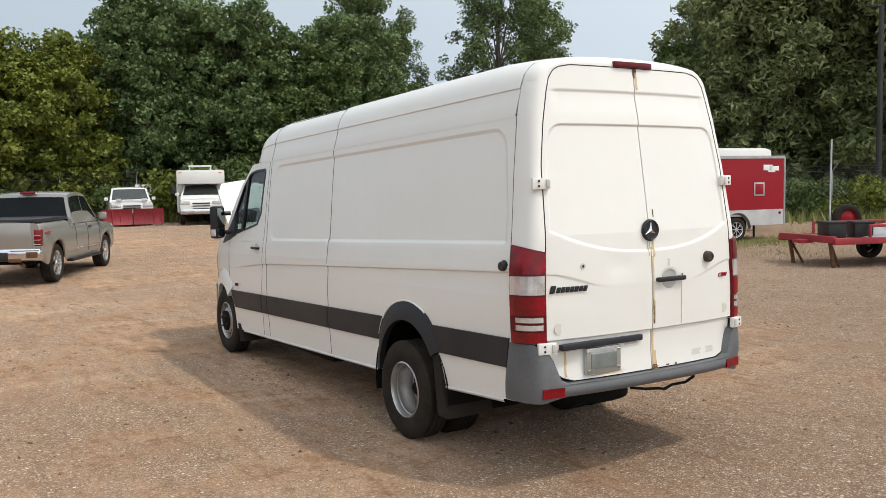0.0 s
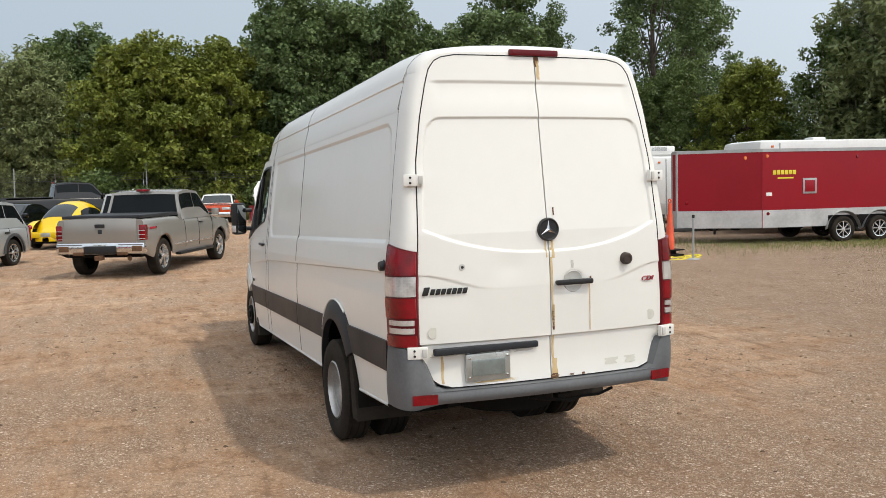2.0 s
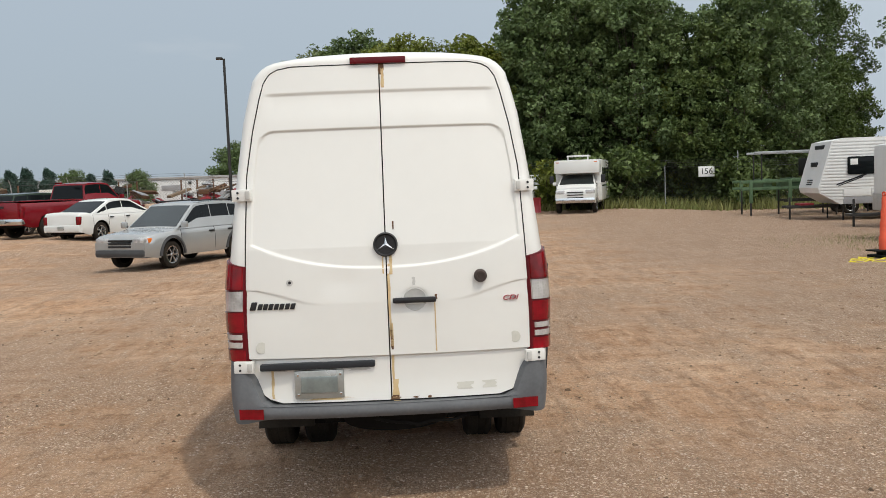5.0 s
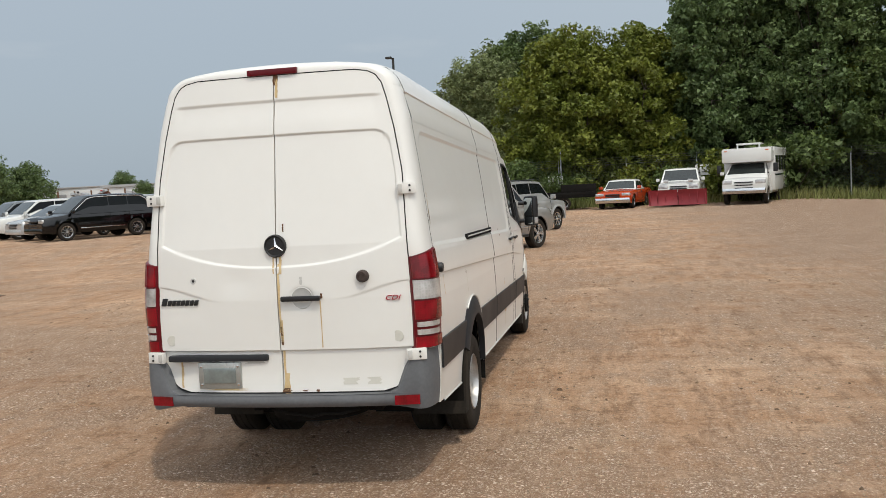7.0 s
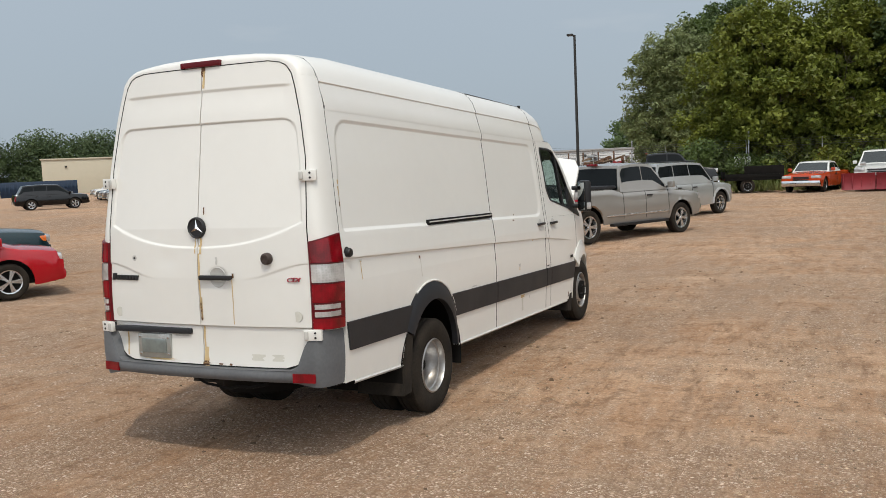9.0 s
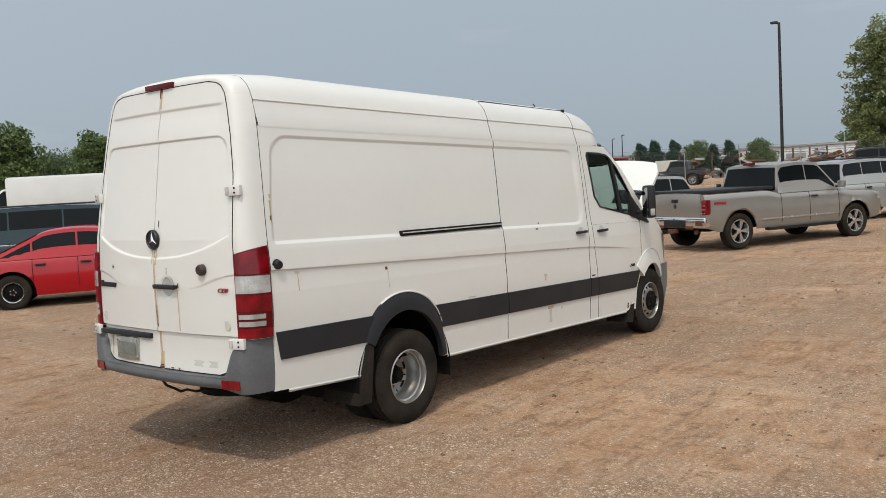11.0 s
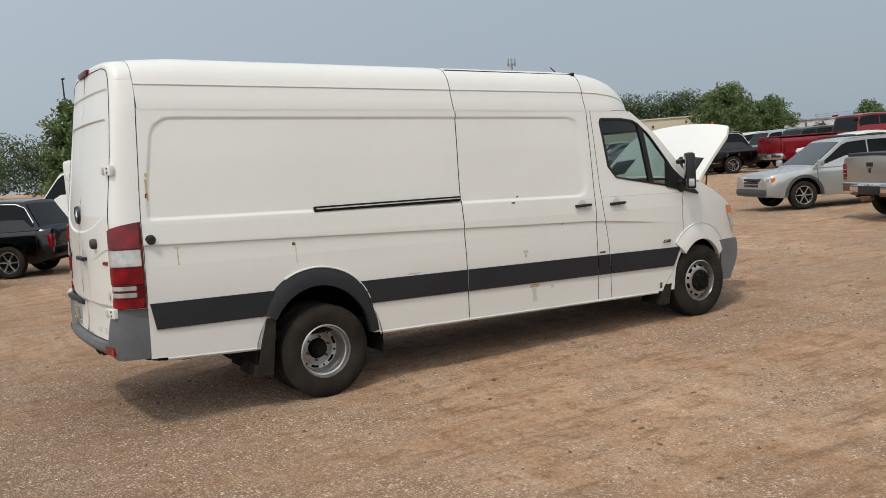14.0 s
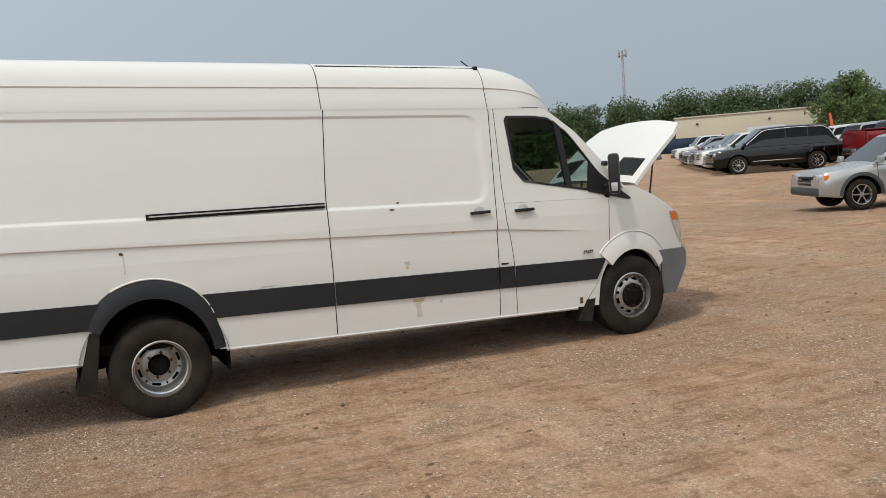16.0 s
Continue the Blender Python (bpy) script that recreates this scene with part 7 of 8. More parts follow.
def travel_trailer():
    ob = thing("travel_trailer", "white ribbed travel trailer with dark swoosh stripes", "travel trailer", at(19.75, 26.2, 82))
    hw, L = 1.22, 8.4
    # side profile with a sloping nose
    prof = [(-L / 2, 0.62), (-L / 2, 2.95), (-L / 2 + 0.25, 3.08), (L / 2 - 0.95, 3.08), (L / 2 - 0.50, 2.98), (L / 2, 1.25), (L / 2 - 0.05, 1.05), (L / 2 - 0.80, 0.62)]
    bm = bmesh.new()
    a = [bm.verts.new((hw, y, z)) for y, z in prof]
    b = [bm.verts.new((-hw, y, z)) for y, z in prof]
    n = len(prof)
    for k in range(n):
        bm.faces.new((a[k], a[(k + 1) % n], b[(k + 1) % n], b[k]))
    bm.faces.new(a)
    bm.faces.new(b[::-1])
    bmesh.ops.recalc_face_normals(bm, faces=bm.faces)
    part("body", bm, M["rv_skin"], ob)
    for s in (1, -1):
        for k in range(19):
            z = 0.80 + 0.118 * k
            yf = L / 2 - (0.03 if z < 1.25 else 0.5 * (z - 1.25) / 1.73 + 0.02) - (0.75 * max(0, (1.05 - z)) / 0.43)
            box("siding_rib", *sorted((s * hw, s * (hw + 0.018))), -L / 2 + 0.02, yf - 0.04, z, z + 0.07, M["rv_skin"], ob, bevel=0.012)
        win = box("window", *sorted((s * (hw + 0.005), s * (hw + 0.035))), 1.85, 3.15, 1.72, 2.38, M["dark_glass"], ob, bevel=0.06)
        box("window_blind", *sorted((s * (hw + 0.03), s * (hw + 0.040))), 2.78, 3.05, 2.08, 2.30, M["rv_skin"], win, bevel=0.01)
        box("hatch", *sorted((s * (hw + 0.01), s * (hw + 0.030))), 2.3, 3.3, 0.92, 1.20, M["rv_skin"], ob, bevel=0.03)
        for (ya, za, yb, zb, w) in ((3.55, 1.36, 2.3, 1.78, 0.07), (3.5, 1.30, 2.6, 1.62, 0.04), (2.1, 0.98, 1.0, 1.42, 0.12), (2.0, 0.95, 0.6, 1.22, 0.10)):
            bm = bmesh.new()
            q = [(ya, za - w / 2), (yb, zb - w / 2), (yb, zb + w / 2), (ya, za + w * 0.2)]
            f4 = [bm.verts.new((s * (hw + 0.026), y, z)) for y, z in q]
            bm.faces.new(f4 if s < 0 else f4[::-1])
            part("swoosh_stripe", bm, M["band"], ob)
        box("lower_skirt", *sorted((s * (hw - 0.02), s * (hw + 0.02))), -L / 2 + 0.1, L / 2 - 0.9, 0.62, 0.88, M["rv_grey"], ob, bevel=0.02)
        for c in (-0.9, -1.75):
            trailer_wheel(ob, s * (hw + 0.01), c, 0.34, s)
    box("nose_emblem", -0.35, 0.35, L / 2 - 0.27, L / 2 - 0.20, 2.05, 2.22, M["band"], ob, m=Matrix.Identity(4))
    for k in range(3):
        box("nose_bar", -0.3, 0.3, L / 2 - 0.05 - 0.02 * k, L / 2 - 0.01 - 0.02 * k, 1.36 + 0.08 * k, 1.40 + 0.08 * k, M["band"], ob)
    box("nose_panel", -0.55, 0.55, L / 2 - 0.46, L / 2 - 0.42, 2.66, 2.86, M["band"], ob)
    ac = box("roof_air_unit", -0.38, 0.38, -0.9, 0.4, 3.08, 3.34, M["rv_skin"], ob, "white roof air conditioner", 0.07)
    for k in range(4):
        box("vent_slat", -0.385, 0.385, -0.5, 0.2, 3.14 + 0.04 * k, 3.155 + 0.04 * k, M["bumper"], ac, bevel=0)
    for s in (1, -1):
        box("tongue", *sorted((s * 0.3, s * 0.42)), L / 2 - 1.0, L / 2 + 0.9, 0.48, 0.58, M["dark_pole"], ob)
        tube("landing_leg", (s * 0.9, L / 2 - 1.0, 0), (s * 0.9, L / 2 - 1.0, 0.65), 0.03, M["dark_pole"], ob)
    tube("tongue_jack", (0, L / 2 + 0.7, 0), (0, L / 2 + 0.7, 0.9), 0.04, M["dark_pole"], ob)
    box("gas_bottle_tray", -0.4, 0.4, L / 2 - 0.1, L / 2 + 0.4, 0.58, 0.66, M["util_red"], ob)
    return ob


travel_trailer()


# delineator cone with the caution tape round its foot, and the steel post
def cone_post():
    ob = thing("traffic_cone", "tall orange channelizer cone on a dark rubber base", "traffic cone", at(10.25, 11.5, 10))
    M_ = M["cone"]
    bm = bmesh.new()
    prof = [(0.10, 0.10), (0.105, 0.42), (0.085, 0.46), (0.085, 0.72), (0.068, 0.76), (0.066, 1.00), (0.050, 1.04), (0.048, 1.26), (0.03, 1.30)]
    rings = [[bm.verts.new((r * math.cos(k * math.pi / 8), r * math.sin(k * math.pi / 8), z)) for k in range(16)] for r, z in prof]
    for a, b in zip(rings[:-1], rings[1:]):
        for k in range(16):
            bm.faces.new((a[k], a[(k + 1) % 16], b[(k + 1) % 16], b[k]))
    bm.faces.new(rings[-1])
    part("body", bm, M_, ob, smooth=True)
    lathe("grip", [(0.03, -0.012), (0.055, -0.012), (0.055, 0.012), (0.03, 0.012), (0.03, -0.012)], 14, M_, ob, m=Matrix.Translation((0, 0, 1.345)))
    box("base", -0.24, 0.24, -0.24, 0.24, 0.0, 0.05, M["under"], ob, bevel=0.02)
    box("base_weight", -0.30, 0.30, -0.20, 0.20, 0.13, 0.16, M["under"], ob, bevel=0.01)
    box("base_neck", -0.11, 0.11, -0.11, 0.11, 0.03, 0.14, M["under"], ob, bevel=0.02)
    post = thing("steel_post", "thin grey steel post on a round foot", "post", at(10.15, 10.45, 0))
    tube("pole", (0, 0, 0.02), (0, 0, 0.98), 0.025, M["galv"], post)
    tube("cap", (0, 0, 0.97), (0, 0, 1.04), 0.035, M["black"], post)
    tube("foot", (0, 0, 0), (0, 0, 0.03), 0.16, M["galv"], post, seg=18, r1=0.12)
    rnd = random.Random(4)
    pts = []
    for k in range(70):
        a = k * 0.42
        pts.append(Vector((10.0 + 0.75 * math.cos(a) * rnd.uniform(0.3, 1) - 0.25 + 0.010 * k, 11.1 + 0.55 * math.sin(a * 1.3) * rnd.uniform(0.4, 1), rnd.uniform(0.015, 0.06))))
    pts = [Vector((8.4, 11.9, 0.02)), Vector((8.9, 11.6, 0.02))] + pts
    tape = poly_tube("caution_tape", pts, 0.016, M["yellow_rope"], None, seg=5)
    tagged(tape, "tangled yellow caution tape lying on the gravel", "caution tape")


cone_post()


# red utility trailer
def utility_trailer():
    ob = thing("utility_trailer", "red open utility trailer with a spare wheel and black bins", "utility trailer", at(14.9, 5.9, 72))
    hw = 0.95
    for s in (1, -1):
        box("side_rail", *sorted((s * (hw - 0.05), s * (hw + 0.05))), -2.0, 1.9, 0.52, 0.66, M["util_red"], ob)
        box("upper_rail", *sorted((s * (hw - 0.03), s * (hw + 0.03))), -2.0, 1.0, 0.88, 0.94, M["util_red"], ob)
        for k in range(4):
            box("stake", *sorted((s * (hw - 0.025), s * (hw + 0.025))), -1.98 + k * 0.98, -1.93 + k * 0.98, 0.64, 0.92, M["util_red"], ob)
        box("tongue", *sorted((s * 0.04, s * 0.14)), 1.8, 2.15, 0.52, 0.60, M["util_red"], ob)
        trailer_wheel(ob, s * (hw + 0.14), -0.7, 0.33, s, "steel")
        tube("stand_leg", (s * 0.7, 1.7, 0.0), (s * 0.7, 1.8, 0.56), 0.045, M["rust_dark"], ob)
        tube("stand_leg", (s * 0.62, 1.5, 0.0), (s * 0.7, 1.8, 0.56), 0.03, M["rust_dark"], ob)
    for k in range(6):
        box("deck_board", -hw + 0.05, hw - 0.05, -1.98 + 0.64 * k, -1.38 + 0.64 * k, 0.60, 0.64, M["wood"], ob)
    box("front_rail", -hw, hw, 1.82, 1.92, 0.55, 0.70, M["util_red"], ob)
    return ob


utility_trailer()
bin_ = thing("storage_bin", "black plastic bin on the trailer's deck", "bin", at(13.4, 6.05, 60))
box("body", -0.28, 0.28, -0.2, 0.2, 0.64, 0.98, M["black"], bin_, bevel=0.03)
box("rim", -0.30, 0.30, -0.22, 0.22, 0.95, 1.0, M["black"], bin_, bevel=0.015)
copy_thing(bin_, at(13.9, 5.7, 52))
tarp = thing("tarpaulin", "crumpled grey tarpaulin on the trailer's deck", "tarpaulin", at(14.7, 5.7, 72))
grid_mesh("sheet", lambda u, v: (u, v, 0.66 + 0.30 * max(0, 1 - (u / 0.7) ** 2) * max(0, 1 - (v / 0.9) ** 2) * (0.75 + 0.5 * noise.noise(Vector((u * 4, v * 4, 1))))), np.linspace(-0.7, 0.7, 18), np.linspace(-0.9, 0.9, 22), M["rv_grey"], tarp)
spare = thing("spare_wheel", "worn tyre with a red wheel leaning on the trailer", "wheel", at(15.7, 7.2, 60))
lathe("tyre", tyre_prof(0.34, 0.22, 0.20), 32, M["rubber"], spare, m=Matrix.Translation((0, 0, 0.97)))
lathe("rim", [(0.20, 0.10), (0.17, 0.05), (0.08, 0.08), (0.0, 0.08)], 24, M["trl_red"], spare, m=Matrix.Translation((0, 0, 0.97)))
lathe("rim", [(0.20, -0.10), (0.17, -0.05), (0.08, -0.08), (0.0, -0.08)], 24, M["trl_red"], spare, m=Matrix.Translation((0, 0, 0.97)))


# green hay wagon frame and dark boat trailer behind the travel trailer
def wagon():
    ob = thing("farm_wagon", "green steel wagon frame with a pale beam on top", "wagon", at(17.5, 31.0, 80))
    for z, w in ((1.15, 0.10), (1.45, 0.08)):
        for s in (1, -1):
            box("beam", *sorted((s * 1.0, s * (1.0 + w))), -3.2, 3.0, z, z + 0.12, M["green_steel"], ob)
    for y in (-2.8, -0.9, 1.0, 2.6):
        for s in (1, -1):
            box("post", *sorted((s * 0.98, s * 1.12)), y - 0.07, y + 0.07, 0.6, 1.55, M["green_steel"], ob)
            tube("leg", (s * 1.0, y, 0), (s * 1.0, y, 1.2), 0.04, M["dark_pole"], ob)
    for k in range(5):
        box("panel", -1.0, 1.0, -2.9 + 1.15 * k, -2.5 + 1.15 * k, 1.2, 1.62, M["green_steel"], ob, bevel=0.03)
    box("top_beam", -0.9, -0.75, -3.4, 2.4, 2.70, 2.80, M["galv"], ob)
    box("top_beam", 0.75, 0.9, -3.4, 2.4, 2.70, 2.80, M["galv"], ob)
    for y in (-3.0, -0.3, 2.1):
        for s in (1, -1):
            tube("upright", (s * 0.82, y, 1.5), (s * 0.82, y, 2.72), 0.03, M["dark_pole"], ob)
    for s in (1, -1):
        trailer_wheel(ob, s * 0.8, -1.5, 0.36, s, "steel")
    return ob


wagon()
boat = thing("covered_boat", "white boat with a dark side on a trailer", "boat", at(20.3, 32.0, 80))
bm = bmesh.new()
secs_b = []
for k in range(12):
    t = k / 11
    w = 1.1 * (1 - t ** 3)
    secs_b.append([bm.verts.new(p) for p in ((-w, -2.6 + 5.2 * t, 2.35 + 0.12 * t), (-w * 0.85, -2.6 + 5.2 * t, 1.6 + 0.25 * t), (0, -2.6 + 5.2 * t, 1.2 + 0.5 * t * t), (w * 0.85, -2.6 + 5.2 * t, 1.6 + 0.25 * t), (w, -2.6 + 5.2 * t, 2.35 + 0.12 * t))])
for a, b in zip(secs_b[:-1], secs_b[1:]):
    for k in range(4):
        bm.faces.new((a[k], b[k], b[k + 1], a[k + 1]))
    bm.faces.new((a[4], b[4], b[0], a[0]))
bm.faces.new(secs_b[0])
bmesh.ops.recalc_face_normals(bm, faces=bm.faces)
part("hull", bm, M["black"], boat, smooth=True)
box("deck", -1.12, 1.12, -2.6, 1.2, 2.33, 2.48, M["rv_skin"], boat, bevel=0.05)
for s in (1, -1):
    box("trailer_rail", *sorted((s * 0.6, s * 0.7)), -2.5, 3.4, 0.55, 0.65, M["dark_pole"], boat)
    trailer_wheel(boat, s * 0.95, -0.8, 0.32, s, "steel")
    for y in (-1.8, 0.8):
        tube("bunk_post", (s * 0.65, y, 0.6), (s * 0.65, y, 1.5), 0.04, M["dark_pole"], boat)

# dark flatbed trailers by the fence
for k, (x, y, h) in enumerate(((-0.15, 39.2, -78), (-3.4, 39.0, 78))):
    fb = thing("flatbed_trailer", "dark flatbed trailer with low wooden sides", "trailer", at(x, y, h))
    box("bed", -1.0, 1.0, -1.35, 1.35, 0.62, 0.72, M["under"], fb)
    for s in (1, -1):
        box("side_board", *sorted((s * 0.97, s * 1.02)), -1.35, 1.35, 0.72, 0.90, M["under"], fb)
        trailer_wheel(fb, s * 0.85, -0.3, 0.34, s, "steel")
        box("tail_light", *sorted((s * 0.7, s * 0.9)), -1.38, -1.35, 0.62, 0.72, M["red_lens"], fb, bevel=0)
    box("head_board", 0.92, 0.97, -0.45, 1.35, 0.90, 1.30, M["under"], fb)
    box("end_board", -1.0, 1.0, -1.37, -1.33, 0.72, 1.05, M["under"], fb)

# ---- fence ----
FENCE = [(-26.5, 45.6), (-9.3, 44.0), (-0.7, 42.5), (10.3, 41.4), (17.7, 39.8), (24.5, 37.5), (28.5, 31.0), (31.0, 22.0), (34.0, 12.0), (40.0, -4.0)]


def along(path, step):
    out = []
    for a, b in zip(path[:-1], path[1:]):
        a, b = Vector(a), Vector(b)
        n = max(1, int((b - a).length / step))
        out += [a.lerp(b, k / n) for k in range(n)]
    return out + [Vector(path[-1])]


M["wire"] = pmat("fence_wire", (0.10, 0.105, 0.10), 0.5, 0.6, 0.2, 3, 30)
fence = thing("chain_link_fence", "grey chain-link fence topped with barbed wire", "fence", kind="structure")
posts = along(FENCE, 3.0)
bm0 = bmesh.new()
tube_bm(bm0, (0, 0, 0), (0, 0, 2.3), 0.03, None, 8)
tube_bm(bm0, (0, 0, 2.28), (0, -0.26, 2.62), 0.02, None, 6)
first = part("post", bm0, M["galv"], fence, smooth=True)
for k, p in enumerate(posts):
    o = first if k == 0 else new("post", first.data)
    o.parent = fence
    o.location = (p.x, p.y, rise(p.x, p.y) - 0.02)
wv, wf = [], []


def wire_seg(a, b, w):
    a, b = Vector(a), Vector(b)
    d = (b - a).normalized()
    up = Vector((0, 0, 1)) if abs(d.z) < 0.9 else Vector((1, 0, 0))
    sx = d.cross(up).normalized() * w
    sy = d.cross(sx).normalized() * w
    i = len(wv)
    for p in (a, b):
        wv.extend((p + sx, p - sx * 0.5 + sy, p - sx * 0.5 - sy))
    wf.extend(((i, i + 1, i + 4, i + 3), (i + 1, i + 2, i + 5, i + 4), (i + 2, i, i + 3, i + 5)))


for a, b in zip(posts[:-1], posts[1:]):
    for z in (0.08, 2.25):
        wire_seg((a.x, a.y, z + rise(a.x, a.y)), (b.x, b.y, z + rise(b.x, b.y)), 0.012)
    for z, o in ((2.36, -0.05), (2.48, -0.14), (2.60, -0.24)):
        wire_seg((a.x, a.y + o, z + rise(a.x, a.y)), (b.x, b.y + o, z + rise(b.x, b.y)), 0.006)
    n = int((b - a).length / 0.17)
    H_ = 2.2
    run = H_ / (b - a).length
    for k in range(-int(n * run) - 1, n + int(n * run) + 1):
        for sgn in (1, -1):
            t0, t1 = k / n, k / n + sgn * run
            za, zb = 0.05, 0.05 + H_
            if t0 > t1:
                t0, t1, za, zb = t1, t0, zb, za
            if t1 <= 0 or t0 >= 1:
                continue
            s0, s1 = max(t0, 0), min(t1, 1)
            q0 = lerp(za, zb, (s0 - t0) / (t1 - t0))
            q1 = lerp(za, zb, (s1 - t0) / (t1 - t0))
            pa, pb = a.lerp(b, s0), a.lerp(b, s1)
            wire_seg((pa.x, pa.y, q0 + rise(pa.x, pa.y)), (pb.x, pb.y, q1 + rise(pb.x, pb.y)), 0.0035)
mesh_wire = link_mesh("chain_link", wv, wf, M["wire"], fence, smooth=False)
mesh_wire["kind"] = "stuff"


def row_sign(x, y, h, text, z=1.62):
    sg = thing("row_sign", "white sign with a black row number on the fence", "sign", pose(x, y, z, 0, 0, h))
    box("board", -0.42, 0.42, -0.012, 0.012, -0.28, 0.28, M["sign_white"], sg, bevel=0.004)
    text_part("number", text, 0.44, M["black"], sg, Matrix.Translation((0, -0.016, 0)) @ Matrix.Rotation(radians(90), 4, "X"), 0.002, "black numerals", 0, 1.0)


row_sign(6.95, 41.62, -5, "155", 1.95)
row_sign(16.1, 40.05, -8, "156", 2.05)
row_sign(-0.9, 42.40, -7, "151", 1.75)
for x, y, h in ((17.6, 39.6, 3.1), (-0.6, 42.2, 3.4), (-7.0, 43.6, 3.2)):
    tube_ob = tube("fence_stake", (x, y, 0), (x + 0.05, y, h), 0.035, M["galv"], None, seg=8)
    tagged(tube_ob, "tall thin grey steel stake beside the fence", "post")
lean = tube("fence_stake", (29.4, 17.0, 0), (29.9, 17.3, 3.6), 0.04, M["galv"], None, seg=8)
tagged(lean, "tall thin grey steel stake leaning at the fence", "post")


# ---- trees ----
def leaf_mat(name, a, b, randobj=0.12):
    m = pmat(name, a, 0.55, 0, 0.3, 0.35, 3.0, 0.0, 0.0, col2=b, island=True)
    t = m.node_tree
    p = t.nodes["Principled BSDF"]
    p.inputs["Specular IOR Level"].default_value = 0.35
    col = p.inputs["Base Color"].links[0].from_socket
    tr = t.nodes.new("ShaderNodeBsdfTranslucent")
    mx = t.nodes.new("ShaderNodeMixShader")
    mx.inputs[0].default_value = 0.28
    t.links.new(col, tr.inputs[0])
    t.links.new(p.outputs[0], mx.inputs[1])
    t.links.new(tr.outputs[0], mx.inputs[2])
    t.links.new(mx.outputs[0], t.nodes["Material Output"].inputs[0])
    return m


LEAF = {"dark": leaf_mat("poplar_leaves", (0.078, 0.122, 0.042), (0.150, 0.205, 0.074)), "mid": leaf_mat("broad_leaves", (0.074, 0.114, 0.032), (0.135, 0.180, 0.052)), "yellow": leaf_mat("yellowing_leaves", (0.098, 0.134, 0.020), (0.218, 0.236, 0.036)), "willow": leaf_mat("willow_leaves", (0.150, 0.190, 0.076), (0.235, 0.262, 0.108)), "far": leaf_mat("distant_leaves", (0.060, 0.094, 0.040), (0.105, 0.145, 0.060)), "pine": leaf_mat("spruce_needles", (0.035, 0.074, 0.052), (0.061, 0.105, 0.079))}
M["bark"] = pmat("grey_brown_bark", (0.11, 0.088, 0.068), 0.95, 0, 0.4, 3, 25, 0.6, dist=0.03)


def leaves_np(centers, radii, counts, size, rnd, flat=0.75, long=1.5):
    """Three-cornered leaves round clump centres, lying loosely like shingles."""
    centers, radii = np.array(centers), np.array(radii)
    own = np.repeat(np.arange(len(centers)), counts)
    n = len(own)
    d = rnd.normal(size=(n, 3))
    d /= np.linalg.norm(d, axis=1)[:, None]
    rad = radii[own] * (0.35 + 0.85 * rnd.random(n) ** 0.6)
    pos = centers[own] + d * rad[:, None] * np.array([1, 1, flat])
    nrm = d * 0.50 + rnd.normal(size=(n, 3)) * 0.75 + np.array([0, 0, 0.45])
    nrm /= np.linalg.norm(nrm, axis=1)[:, None]
    tmp = rnd.normal(size=(n, 3))
    tmp[:, 2] -= 0.6
    u = np.cross(nrm, tmp)
    u /= np.linalg.norm(u, axis=1)[:, None]
    w = np.cross(nrm, u)
    s = (size * (0.6 + 0.8 * rnd.random(n)))[:, None]
    tri = np.stack([pos + u * s * 0.62 * long, pos - u * s * 0.35 * long + w * s * 0.55, pos - u * s * 0.35 * long - w * s * 0.55], 1)
    return tri.reshape(-1, 3), np.arange(n * 3).reshape(-1, 3)


